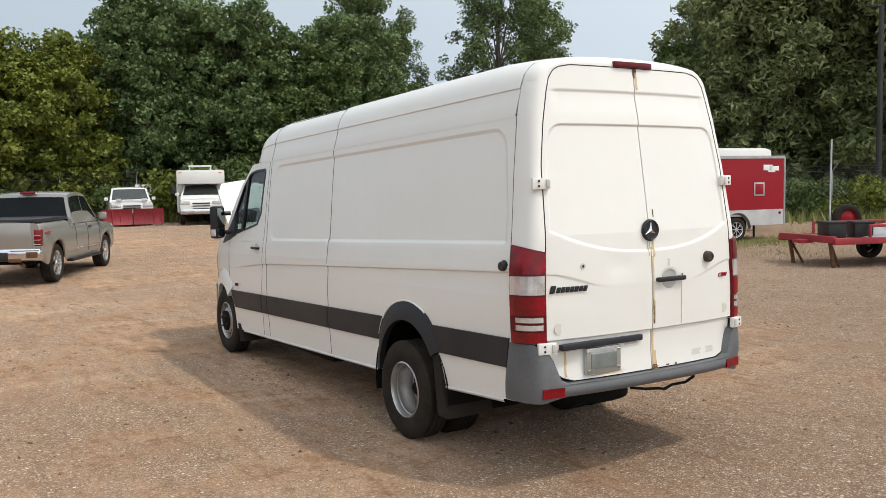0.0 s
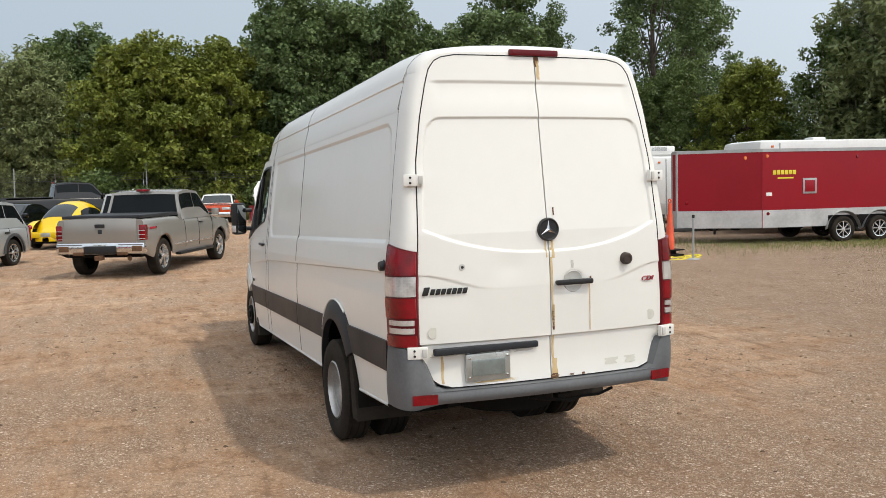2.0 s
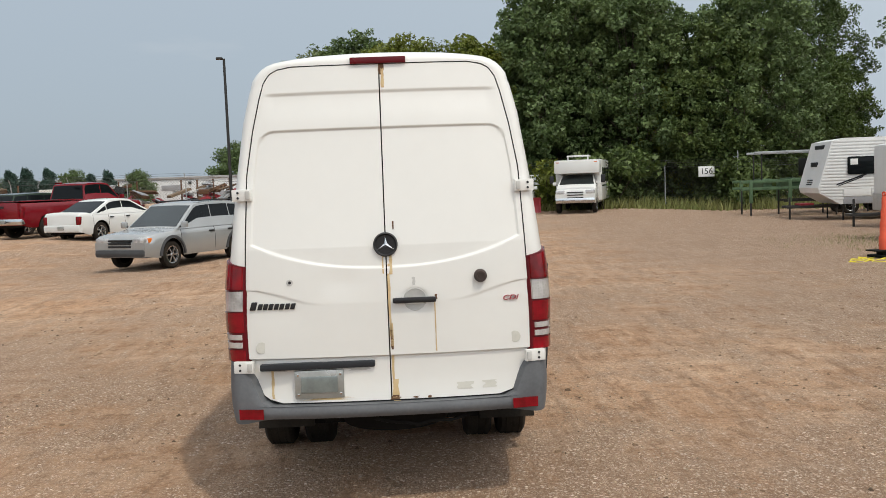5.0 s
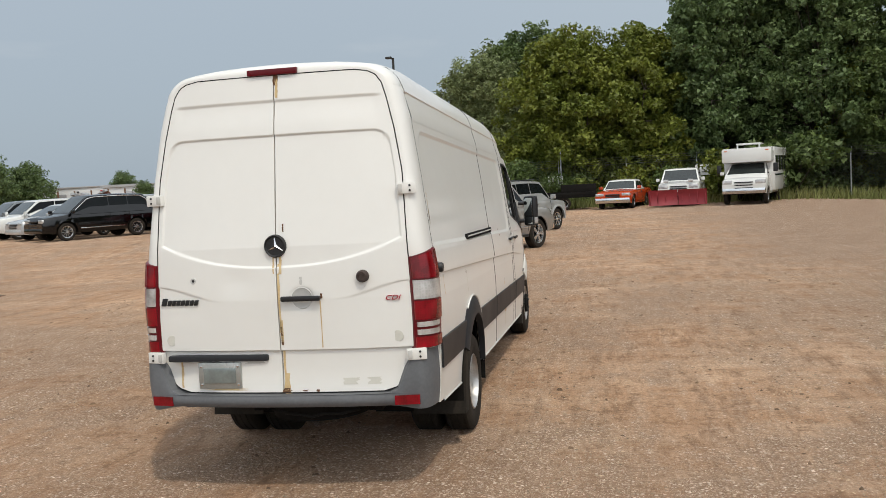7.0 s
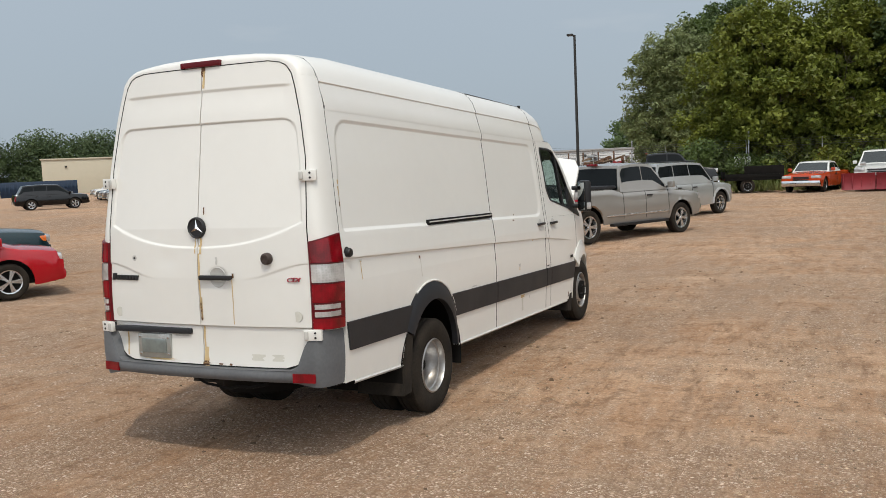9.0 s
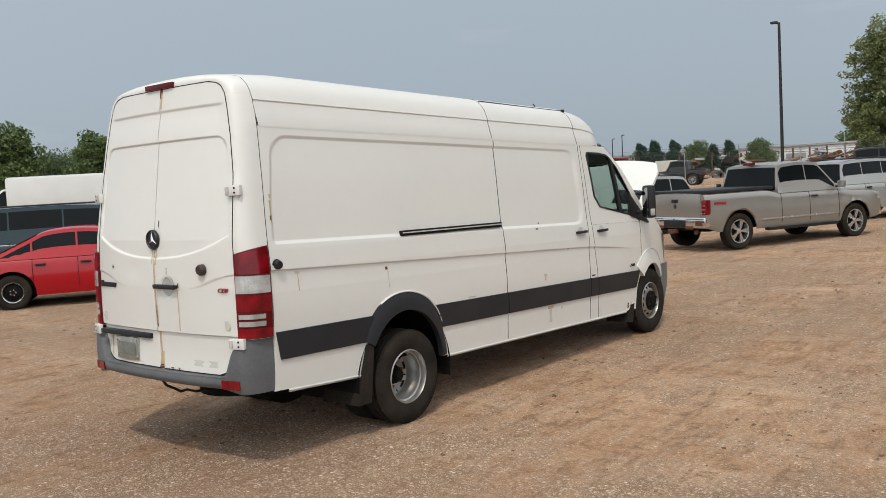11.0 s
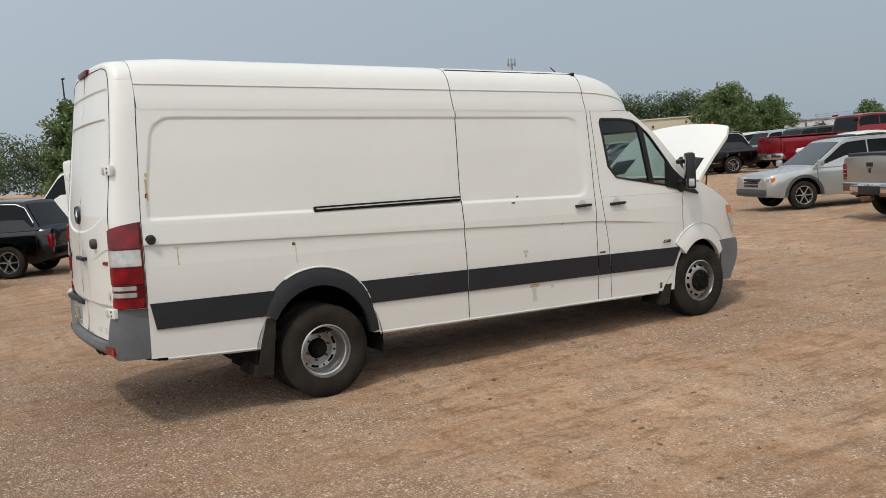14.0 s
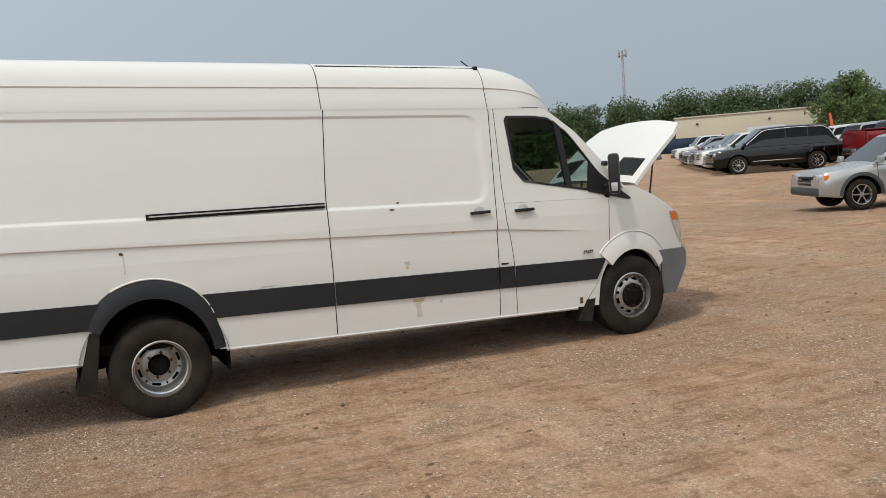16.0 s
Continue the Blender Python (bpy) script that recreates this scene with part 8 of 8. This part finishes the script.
def make_tree(name, label, seed, H, R, leaf, size, total, bole=0.18, boughs=30, sub=14, shape="round", m=None, twig=(0.30, 0.62)):
    """Trunk and limbs, and a crown of boughs that each carry many small leaf clumps."""
    rnd = np.random.default_rng(seed)
    ob = thing(name, label, "tree", m)
    bm = bmesh.new()
    tip = Vector((rnd.uniform(-0.4, 0.4), rnd.uniform(-0.4, 0.4), H * 0.9))
    prev, rr = Vector((0, 0, -0.05)), H * 0.015 + 0.06
    spine = [prev]
    for k in range(1, 8):
        p = Vector((0, 0, 0)).lerp(tip, k / 7) + Vector((rnd.normal() * 0.12, rnd.normal() * 0.12, 0))
        r2 = (H * 0.015 + 0.06) * (1 - k / 8)
        tube_bm(bm, prev, p, rr, r2, 8)
        prev, rr = p, r2
        spine.append(p)
    cs, rs = [], []
    for k in range(boughs):
        t = ((k + 0.5) / boughs + rnd.normal() * 0.03)
        z = lerp(bole, 0.95, min(1.0, max(0.0, t)))
        if shape == "round":
            prof = math.sin(math.pi * min(0.97, max(0.10, (z - bole) / (1 - bole))) ** 0.72) ** 0.55
        elif shape == "column":
            prof = min(1.0, (1 - z) * 2.4 + 0.30) * min(1, 0.55 + z * 1.3)
        else:
            prof = (1 - z) * 1.05 + 0.05
        a = k * 2.4 + rnd.normal() * 0.35
        rad = R * prof * (0.30 + 0.55 * rnd.random() ** 0.6)
        c = Vector((math.cos(a) * rad + tip.x * z, math.sin(a) * rad + tip.y * z, z * H))
        br = R * (0.26 + 0.16 * rnd.random()) * (0.6 + 0.4 * prof) * (0.7 if shape == "cone" else 1)
        base = spine[min(7, max(1, int(z * 7) - 1))]
        midp = base.lerp(c, 0.55) + Vector((0, 0, -0.25))
        tube_bm(bm, base, midp, 0.05 + 0.006 * H * (1 - z), 0.04, 5)
        tube_bm(bm, midp, c, 0.04, 0.015, 5)
        for j in range(sub):
            d = rnd.normal(size=3)
            d /= np.linalg.norm(d)
            q = br * (0.40 + 0.70 * rnd.random() ** 0.6)
            cc = (c.x + d[0] * q, c.y + d[1] * q, max(0.3, c.z + d[2] * q))
            cs.append(cc)
            rs.append(rnd.uniform(*twig))
            if j % 5 == 0:
                tube_bm(bm, c, cc, 0.018, 0.008, 4)
    part("trunk", bm, M["bark"], ob, smooth=True)
    w = np.array(rs) ** 2
    cnt = np.maximum(4, (total * w / w.sum()).astype(int))
    v, f3 = leaves_np(cs, rs, cnt, size, rnd, 0.85, long=2.8 if leaf == "willow" else 1.3)
    me = bpy.data.meshes.new("crown")
    me.from_pydata(v.tolist(), [], f3.tolist())
    me.materials.append(LEAF[leaf])
    crown = new("crown", me)
    crown.parent = ob
    return ob


def place(ob, first, rest):
    """Stands one tree and its copies: (x, y, turn, scale)."""
    def mm(x, y, r, s):
        return at(x, y, r), s
    m0, s0 = mm(*first)
    ob.matrix_basis = m0 @ Matrix.Diagonal((s0, s0, s0, 1))
    for spot in rest:
        m1, s1 = mm(*spot)
        c = copy_thing(ob, Matrix.Identity(4))
        c.matrix_basis = m1 @ Matrix.Diagonal((s1, s1, s1, 1))


yellow_tree = make_tree("maple_tree", "broad yellow-green tree behind the fence", 11, 12.5, 4.6, "yellow", 0.20, 46000, 0.05, 52, 16)
place(yellow_tree, (0.58, 45.57, 0, 0.783), [(-1.2, 46.8, 130, 0.76), (3.71, 45.96, 220, 0.783), (16.16, 45.96, 40, 0.744), (35.5, 39, 80, 0.7)])
dark_tree = make_tree("poplar_tree", "tall dark green poplar behind the fence", 12, 17.0, 5.8, "dark", 0.21, 56000, 0.05, 84, 15)
place(dark_tree, (9.11, 46.35, 0, 0.783), [(13.81, 45.57, 100, 0.767), (19.68, 44, 200, 0.744), (-3.4, 64.5, 60, 0.80), (4.6, 52.5, 15, 0.62), (9.4, 51.8, 270, 0.80), (13.2, 51.05, 20, 0.80)])
mid_tree = make_tree("ash_tree", "mid-green leafy tree behind the fence", 13, 13.0, 5.0, "mid", 0.175, 48000, 0.05, 60, 14)
place(mid_tree, (-5.4, 62.5, 0, 0.92), [(17.96, 42.83, 90, 0.767), (33.5, 44, 180, 0.72), (29, 53.5, 210, 0.72), (38, 33, 0, 0.8), (45, 14, 130, 1.05)])
willow = make_tree("willow_tree", "grey-green drooping willow behind the fence", 14, 13.0, 4.8, "willow", 0.115, 68000, 0.06, 64, 18)
place(willow, (-7.4, 60.5, 0, 0.86), [(39, 27.5, 90, 1.22), (43.5, 21, 200, 1.35), (43, 32.5, 300, 1.2), (45, 26, 20, 1.4)])
thin_tree = make_tree("cottonwood_tree", "tall open cottonwood with gaps in its crown", 15, 19.0, 4.4, "dark", 0.15, 28000, 0.24, 27, 9, twig=(0.35, 0.75))
place(thin_tree, (37.0, 51.0, 0, 1.12), [(43.0, 54.0, 120, 1.0), (27.0, 56.0, 240, 0.98), (31.5, 58.0, 60, 0.80), (50.0, 26.0, 20, 1.0)])


# bushes and weeds along the fence
def make_bush(label, seed, leaf, H, R, n, size):
    rnd = np.random.default_rng(seed)
    ob = thing("bush", label, "bush")
    cs = [(rnd.normal() * R * 0.45, rnd.normal() * R * 0.45, H * rnd.uniform(0.2, 0.8)) for _ in range(14)]
    rs = [H * rnd.uniform(0.22, 0.38) for _ in cs]
    v, f4 = leaves_np(cs, rs, [n // 14] * 14, size, rnd)
    v[:, 2] = np.maximum(v[:, 2], 0.02)
    me = bpy.data.meshes.new("leaves")
    me.from_pydata(v.tolist(), [], f4.tolist())
    me.materials.append(LEAF[leaf])
    o = new("leaves", me)
    o.parent = ob
    bm = bmesh.new()
    for c in cs[:8]:
        tube_bm(bm, (c[0] * 0.2, c[1] * 0.2, -0.02), c, 0.03, 0.01, 5)
    part("woody_base", bm, M["bark"], ob, smooth=True)
    return ob


bush = make_bush("dense green bush against the fence", 21, "mid", 2.6, 1.6, 3600, 0.15)
rb = random.Random(8)
spots = []
for p in along(FENCE[1:], 2.6):
    if p.y > 6 and p.x > -4.5:
        spots.append((p.x + rb.uniform(0.2, 1.6) * (1 if p.y < 50 else 0.3), p.y + rb.uniform(0.8, 2.4) * (0.3 if p.y < 50 else 1), rb.uniform(0, 360), rb.uniform(0.6, 1.25)))
place(bush, spots[0], spots[1::2])
bush2 = make_bush("yellow-green bush against the fence", 22, "yellow", 2.2, 1.5, 3000, 0.14)
place(bush2, spots[2], spots[4::4])

M["grass"] = leaf_mat("weeds_and_grass", (0.16, 0.20, 0.06), (0.30, 0.29, 0.11))


def grass_strip(name, label, spots, n, h):
    rnd = np.random.default_rng(31)
    vs, fs = [], []
    spots = np.array(spots)
    pick = rnd.integers(0, len(spots), n)
    pos = spots[pick] + rnd.normal(size=(n, 2)) * np.array([1.3, 0.9])
    a = rnd.random(n) * 2 * np.pi
    hh = h * (0.35 + rnd.random(n))
    w = (0.02 + 0.03 * rnd.random(n)) * (1.0 if h > 0.3 else 0.16)
    lean_ = rnd.normal(size=(n, 2)) * 0.25
    for k in range(n):
        x, y = pos[k]
        c, s = math.cos(a[k]) * w[k], math.sin(a[k]) * w[k]
        i = len(vs)
        g = rise(x, y)
        vs += [(x - c, y - s, g - 0.01), (x + c, y + s, g - 0.01), (x + lean_[k, 0] * hh[k], y + lean_[k, 1] * hh[k], g + hh[k])]
        fs.append((i, i + 1, i + 2))
    o = link_mesh(name, vs, fs, M["grass"], None, smooth=False)
    tagged(o, label, "grass", kind="stuff")


strip = [(p.x - 0.3 * (p.y < 50), p.y - 0.5) for p in along(FENCE[1:], 0.5)]
grass_strip("grass_strip", "tall weeds and grass along the fence", strip, 16000, 0.55)
tufts = [(13.0 + 0.6 * k % 7, 12.0 + (k * 0.37) % 2) for k in range(9)] + [(17 + 0.5 * k, 11.8 + 0.1 * k) for k in range(8)] + [(12.2, 14.5), (13.1, 14.9), (12.6, 16.2), (15.5, 8.6), (21.0, 11.2), (22.5, 12.0), (24, 13), (25.5, 14), (26, 12)]
grass_strip("grass_tufts", "low grass tufts in the gravel by the trailers", tufts, 16000, 0.075)

# woods and buildings far off


def far_woods(name, spots, leaf, size, per, seed):
    rnd = np.random.default_rng(seed)
    cs, rs = [], []
    for x, y, h, r in spots:
        for k in range(9):
            z = h * (0.18 + 0.72 * k / 8)
            q = r * (0.9 if k < 6 else 0.55)
            cs.append((x + rnd.normal() * q * 0.5, y + rnd.normal() * q * 0.5, z))
            rs.append(r * rnd.uniform(0.4, 0.6))
    v, f4 = leaves_np(cs, rs, [per] * len(cs), size, rnd)
    v[:, 2] = np.maximum(v[:, 2], 0.0)
    o = link_mesh(name, v.tolist(), f4.tolist(), LEAF[leaf], None, smooth=False)
    tagged(o, "distant line of green trees", "trees", kind="stuff")


rw_ = random.Random(5)
line = []
for k in range(80):
    a = k / 79
    line.append((lerp(-300, -120, a) + rw_.uniform(-6, 6), lerp(120, 300, a) + rw_.uniform(-6, 6), rw_.uniform(16, 19.5) * (1 - 0.72 * sstep(0.60, 0.72, a)), rw_.uniform(6.5, 8.5) * (1 - 0.5 * sstep(0.60, 0.72, a))))
for k in range(26):
    a = k / 25
    line.append((lerp(-250, -300, a), lerp(-60, 120, a), rw_.uniform(13, 18), rw_.uniform(8, 10)))
for k in range(22):
    a = k / 21
    line.append((lerp(-110, 0, a), lerp(285, 240, a), rw_.uniform(3.5, 5.5), rw_.uniform(3.5, 4.5)))
far_woods("far_woods", line, "far", 0.48, 290, 3)
near_line = [(lerp(-88, -70, k / 14) + rw_.uniform(-4, 4), lerp(-14, 46, k / 14) + rw_.uniform(-3, 3), rw_.uniform(8.5, 12.5), rw_.uniform(3.5, 4.8)) for k in range(15)]
shade_tree = make_tree("shade_tree", "leafy tree at the yard's edge", 17, 11.0, 4.2, "dark", 0.30, 13000, 0.04, 50, 12, twig=(0.4, 0.8))
heights = [9.0, 9.4, 10.0, 9.6, 9.2, 8.4, 7.6, 6.0, 5.8]
stand = [(x, y, 47 * i, heights[i] / 11.0) for i, (x, y, h, r) in enumerate(near_line[6:])]
place(shade_tree, stand[0], stand[1:])
park_tree = make_tree("round_tree", "large round tree beside the tan building", 18, 14.0, 7.5, "dark", 0.42, 13000, 0.06, 50, 10, twig=(0.7, 1.4))
place(park_tree, (-125.3, 154.5, 0, 0.92), [(-124.0, 168.0, 80, 0.72), (-112, 186, 160, 0.55), (-30, 150, 30, 0.65), (-22, 155, 90, 0.6), (-74.0, 128.0, 140, 0.30), (-60.5, 128.5, 200, 0.31), (-50.0, 127.0, 20, 0.36), (-41.0, 129.0, 75, 0.34), (-67.5, 129.0, 300, 0.26)])
spruce = make_tree("spruce_tree", "dark green conical spruce tree", 19, 8.5, 3.3, "pine", 0.26, 11000, 0.02, 60, 9, shape="cone")
place(spruce, (-64.0, 121.2, 0, 0.68), [(-56.4, 120.6, 50, 0.64), (-54.4, 121.5, 90, 0.67), (-52.0, 122.8, 20, 0.66), (-47.0, 126, 120, 0.55), (-44.5, 126, 70, 0.60)])

M["tan_wall"] = pmat("tan_metal_siding", (0.52, 0.47, 0.36), 0.6, 0, 0.08, 0.05, 1.0)
M["pale_wall"] = pmat("pale_grey_siding", (0.62, 0.63, 0.63), 0.6, 0, 0.08, 0.05, 1.0)
M["roof_grey"] = pmat("grey_roofing", (0.35, 0.35, 0.35), 0.7, 0, 0.15, 0.1, 1.0)


def shed(label, ax, ay, bx, by, depth, h, wall, doors=6, overhang=0.3):
    a, b = Vector((ax, ay)), Vector((bx, by))
    d = b - a
    ob = thing("warehouse", label, "building", pose(ax, ay, 0, 0, 0, math.degrees(math.atan2(d.y, d.x))))
    L_ = d.length
    box("wall", 0, L_, 0, depth, 0, h, M[wall], ob, bevel=0.02)
    box("roof", -overhang, L_ + overhang, -overhang, depth + overhang, h, h + 0.3, M["roof_grey"] if wall != "tan_wall" else M[wall], ob, bevel=0.03)
    for k in range(doors):
        x = L_ * (k + 0.5) / doors
        dr = box("loading_door" if k % 3 else "window", x - 1.5, x + 1.5, -0.06, 0.02, 0 if k % 3 else h * 0.55, h * 0.5 if k % 3 else h * 0.75, M["rv_grey"], ob)
    for k in range(max(2, doors // 3)):
        box("wall_lamp", L_ * (k + 0.3) / max(2, doors // 3), L_ * (k + 0.3) / max(2, doors // 3) + 0.5, -0.3, 0, h * 0.78, h * 0.78 + 0.4, M["black"], ob)
    return ob


shed("long windowless tan metal warehouse", -163.5, 140.0, -141.5, 163.8, 25, 8.4, "tan_wall", 0)
shed("long low pale warehouse with a flat roof", -84, 132, -22, 143, 18, 4.3, "pale_wall", 9)
shed("low grey warehouse beyond the parked cars", -128, 176, -70, 190, 20, 5.4, "pale_wall", 6)
hut = thing("shed", "small shed with a dark gable roof", "shed", at(-118, 124, 40))
box("wall", -3, 3, -2, 2, 0, 2.6, M["tan_wall"], hut)
bm = bmesh.new()
for sx in (-3.3, 3.3):
    for p in ((sx, -2.4, 2.5), (sx, 0, 4.0), (sx, 2.4, 2.5)):
        bm.verts.new(p)
bm.verts.ensure_lookup_table()
for f3 in ((0, 1, 4, 3), (1, 2, 5, 4), (0, 2, 1), (3, 4, 5), (0, 3, 5, 2)):
    bm.faces.new([bm.verts[k] for k in f3])
bmesh.ops.recalc_face_normals(bm, faces=bm.faces)
part("roof", bm, M["roof_grey"], hut)


# lamp posts, masts, boom lift
def lamp_post(x, y, h, turn=0, r=0.09):
    ob = thing("street_lamp", "tall dark steel lamp post with a flat lamp head", "street lamp", at(x, y, turn))
    tube("base", (0, 0, 0), (0, 0, 0.75), 0.28, M["concrete"], ob, seg=14)
    tube("pole", (0, 0, 0.7), (0, 0, h), r, M["dark_pole"], ob, seg=10, r1=r * 0.75)
    tube("arm", (0, 0, h - 0.05), (0.25, 0, h), 0.04, M["dark_pole"], ob)
    box("lamp_head", 0.08, 0.42, -0.14, 0.14, h - 0.04, h + 0.08, M["dark_pole"], ob, bevel=0.03)
    return ob


lamp_post(-9.83, 42.65, 9.0, 180)
lamp_post(-80.5, 11.4, 12.0, 0)
lamp_post(33.2, 17.2, 9.5, 90, 0.14)
for x, y, h in ((-108, 132, 11), (-60.7, 119.3, 6.5), (-60.6, 122.4, 7.1)):
    lamp_post(x, y, h, 30)
mast = thing("cell_tower", "tall grey monopole mast with antennas on top", "mast", at(-235.6, 178.7, 20))
tube("pole", (0, 0, 0), (0, 0, 34), 0.55, M["galv"], mast, seg=12, r1=0.35)
for k in range(6):
    a = k * math.pi / 3
    box("antenna", 1.3 * math.cos(a) - 0.2, 1.3 * math.cos(a) + 0.2, 1.3 * math.sin(a) - 0.2, 1.3 * math.sin(a) + 0.2, 32, 34.4, M["galv"], mast)
tube("platform", (0, 0, 32.4), (0, 0, 32.7), 1.3, M["galv"], mast, seg=12)
lift = thing("boom_lift", "orange-red boom lift with a raised arm", "boom lift", at(-88.4, 107.5, 0))
box("chassis", -1.6, 1.6, -1.0, 1.0, 0.5, 1.6, M["cone"], lift, bevel=0.1)
tube("arm", (0.3, 0, 1.5), (-0.3, 0, 4.6), 0.28, M["cone"], lift, seg=8, r1=0.18)
for sx in (-1.1, 1.1):
    for s in (1, -1):
        tube("wheel", (sx, s * 0.75, 0.5), (sx, s * 1.05, 0.5), 0.5, M["rubber"], lift, seg=16)

# scrap heaps beyond the yard
def scrap(x, y, w, d, h, seed):
    rnd = random.Random(seed)
    mats = [M["rust_dark"], M["wood"], M["galv"], M["under"], M["util_red"], M["rv_grey"]]
    ob = thing("scrap_heap", "heap of rusty scrap metal, racks and pallets", "scrap heap", at(x, y, rnd.uniform(-20, 20)))
    for k in range(46):
        bx, by = rnd.uniform(-w / 2, w / 2), rnd.uniform(-d / 2, d / 2)
        top_ = h * (1 - (2 * bx / w) ** 2 * 0.5)
        z = rnd.uniform(0, 1) ** 1.2 * top_
        sx, sy, sz = rnd.uniform(0.2, 1.6), rnd.uniform(0.08, 0.6), rnd.uniform(0.06, 0.5)
        mm = Matrix.Translation((bx, by, max(sz / 2, z))) @ Euler((rnd.uniform(-0.3, 0.3), rnd.uniform(-0.4, 0.4), rnd.uniform(0, 3))).to_matrix().to_4x4()
        box("scrap_piece", -sx, sx, -sy, sy, -sz / 2, sz / 2, rnd.choice(mats), ob, bevel=0, m=mm)
    for k in range(int(w / 2.2)):
        box("rack_upright", -w / 2 + 2.2 * k, -w / 2 + 2.2 * k + 0.12, -0.1, 0.1, 0, h * 1.15, M["rust_dark"], ob)
    return ob


for k, (x, y, w) in enumerate(((-48, 98, 13), (-35, 99, 12), (-60, 94, 13), (-23, 100, 10))):
    scrap(x, y, w, 4, 2.6, 40 + k)
pickup("off_roader", "black open off-road vehicle with large tyres", at(-24.5, 62.5, 100), "black", L=4.2, wb=2.5, fo=0.7, H=2.0, belt=1.25, r=0.46, style="8", bed_cover=False, cab=(-0.9, -0.8, 0.5, 0.8), divs=(-0.2,))
ctn = thing("shipping_container", "blue steel container in the yard", "container", at(-121, 102, 50))
box("body", -6, 6, -1.3, 1.3, 0.1, 2.7, PAINTS["blue"], ctn)
for k in range(20):
    box("rib", -5.9 + 0.6 * k, -5.65 + 0.6 * k, -1.36, -1.3, 0.2, 2.6, PAINTS["blue"], ctn)
ibc = thing("pallet_tank", "pale yellow tank on the scrap racks", "tank", at(-41, 96, 0))
box("body", -1.1, 1.1, -1, 1, 0.0, 2.4, M["filler"], ibc, bevel=0.1)

# drain cover in the dirt
drain = thing("drain_cover", "rusty iron drain grate in the dirt", "drain cover", at(-11.7, 10.15, 15))
box("frame", -0.42, 0.42, -0.30, 0.30, -0.02, 0.012, M["rust_dark"], drain, bevel=0.004)
for k in range(9):
    box("bar", -0.36 + 0.08 * k, -0.32 + 0.08 * k, -0.26, 0.26, 0.0, 0.022, M["under"], drain, bevel=0)

# loose stones on the yard
M["stone"] = pmat("gravel_stone", (0.46, 0.345, 0.235), 0.92, 0, 0.3, 8, 40, island=True, randobj=0.55)
M["clod"] = pmat("dry_earth_clod", (0.20, 0.125, 0.074), 0.95, 0, 0.3, 8, 40, island=True, randobj=0.4)


def stones(name, label, n, seed, lo, hi, mat, gate):
    """Low angular stones: a four-cornered foot and a short ridge on top."""
    rnd = np.random.default_rng(seed)
    pts = []
    while len(pts) < n:
        x, y = rnd.uniform(-7.5, 13), rnd.uniform(-6.3, 10)
        q = noise.noise(Vector((x * 0.9 + y * 0.2, y * 0.45, 9))) + 0.6 * noise.noise(Vector((x * 3.1, y * 2.2, 4))) + 0.025 * max(0, x - 3) + rnd.uniform(-0.25, 0.25)
        if q > gate:
            pts.append((x, y, ground_z(x, y)))
    c = np.array(pts)
    s = (lo + (hi - lo) * rnd.random(n) ** 3)[:, None]
    a = rnd.random(n) * 2 * np.pi
    u = np.stack([np.cos(a), np.sin(a), 0 * a], 1) * s * rnd.uniform(0.9, 1.5, (n, 1))
    w = np.stack([-np.sin(a), np.cos(a), 0 * a], 1) * s * rnd.uniform(0.7, 1.1, (n, 1))
    up = np.array([0, 0, 1.0]) * s * rnd.uniform(0.55, 1.0, (n, 1))
    low = c - np.array([0, 0, 0.25]) * s
    v = np.stack([low + u * 1.1, low + w, low - u, low - w * 1.1, low + up + u * 0.45 + w * 0.2, low + up * 0.85 - u * 0.45 - w * 0.15], 1).reshape(-1, 3)
    faces = []
    for k in range(0, 6 * n, 6):
        faces += [(k, k + 1, k + 4), (k + 1, k + 2, k + 5, k + 4), (k + 2, k + 3, k + 5), (k + 3, k, k + 4, k + 5)]
    o = link_mesh(name, v.tolist(), faces, mat, None, smooth=False)
    tagged(o, label, "gravel", kind="stuff")


stones("loose_gravel", "loose small grey and tan gravel stones on dirt", 60000, 77, 0.004, 0.013, M["stone"], 0.10)
stones("loose_clods", "scattered dark brown clods of dry earth", 2600, 78, 0.008, 0.032, M["clod"], 0.05)
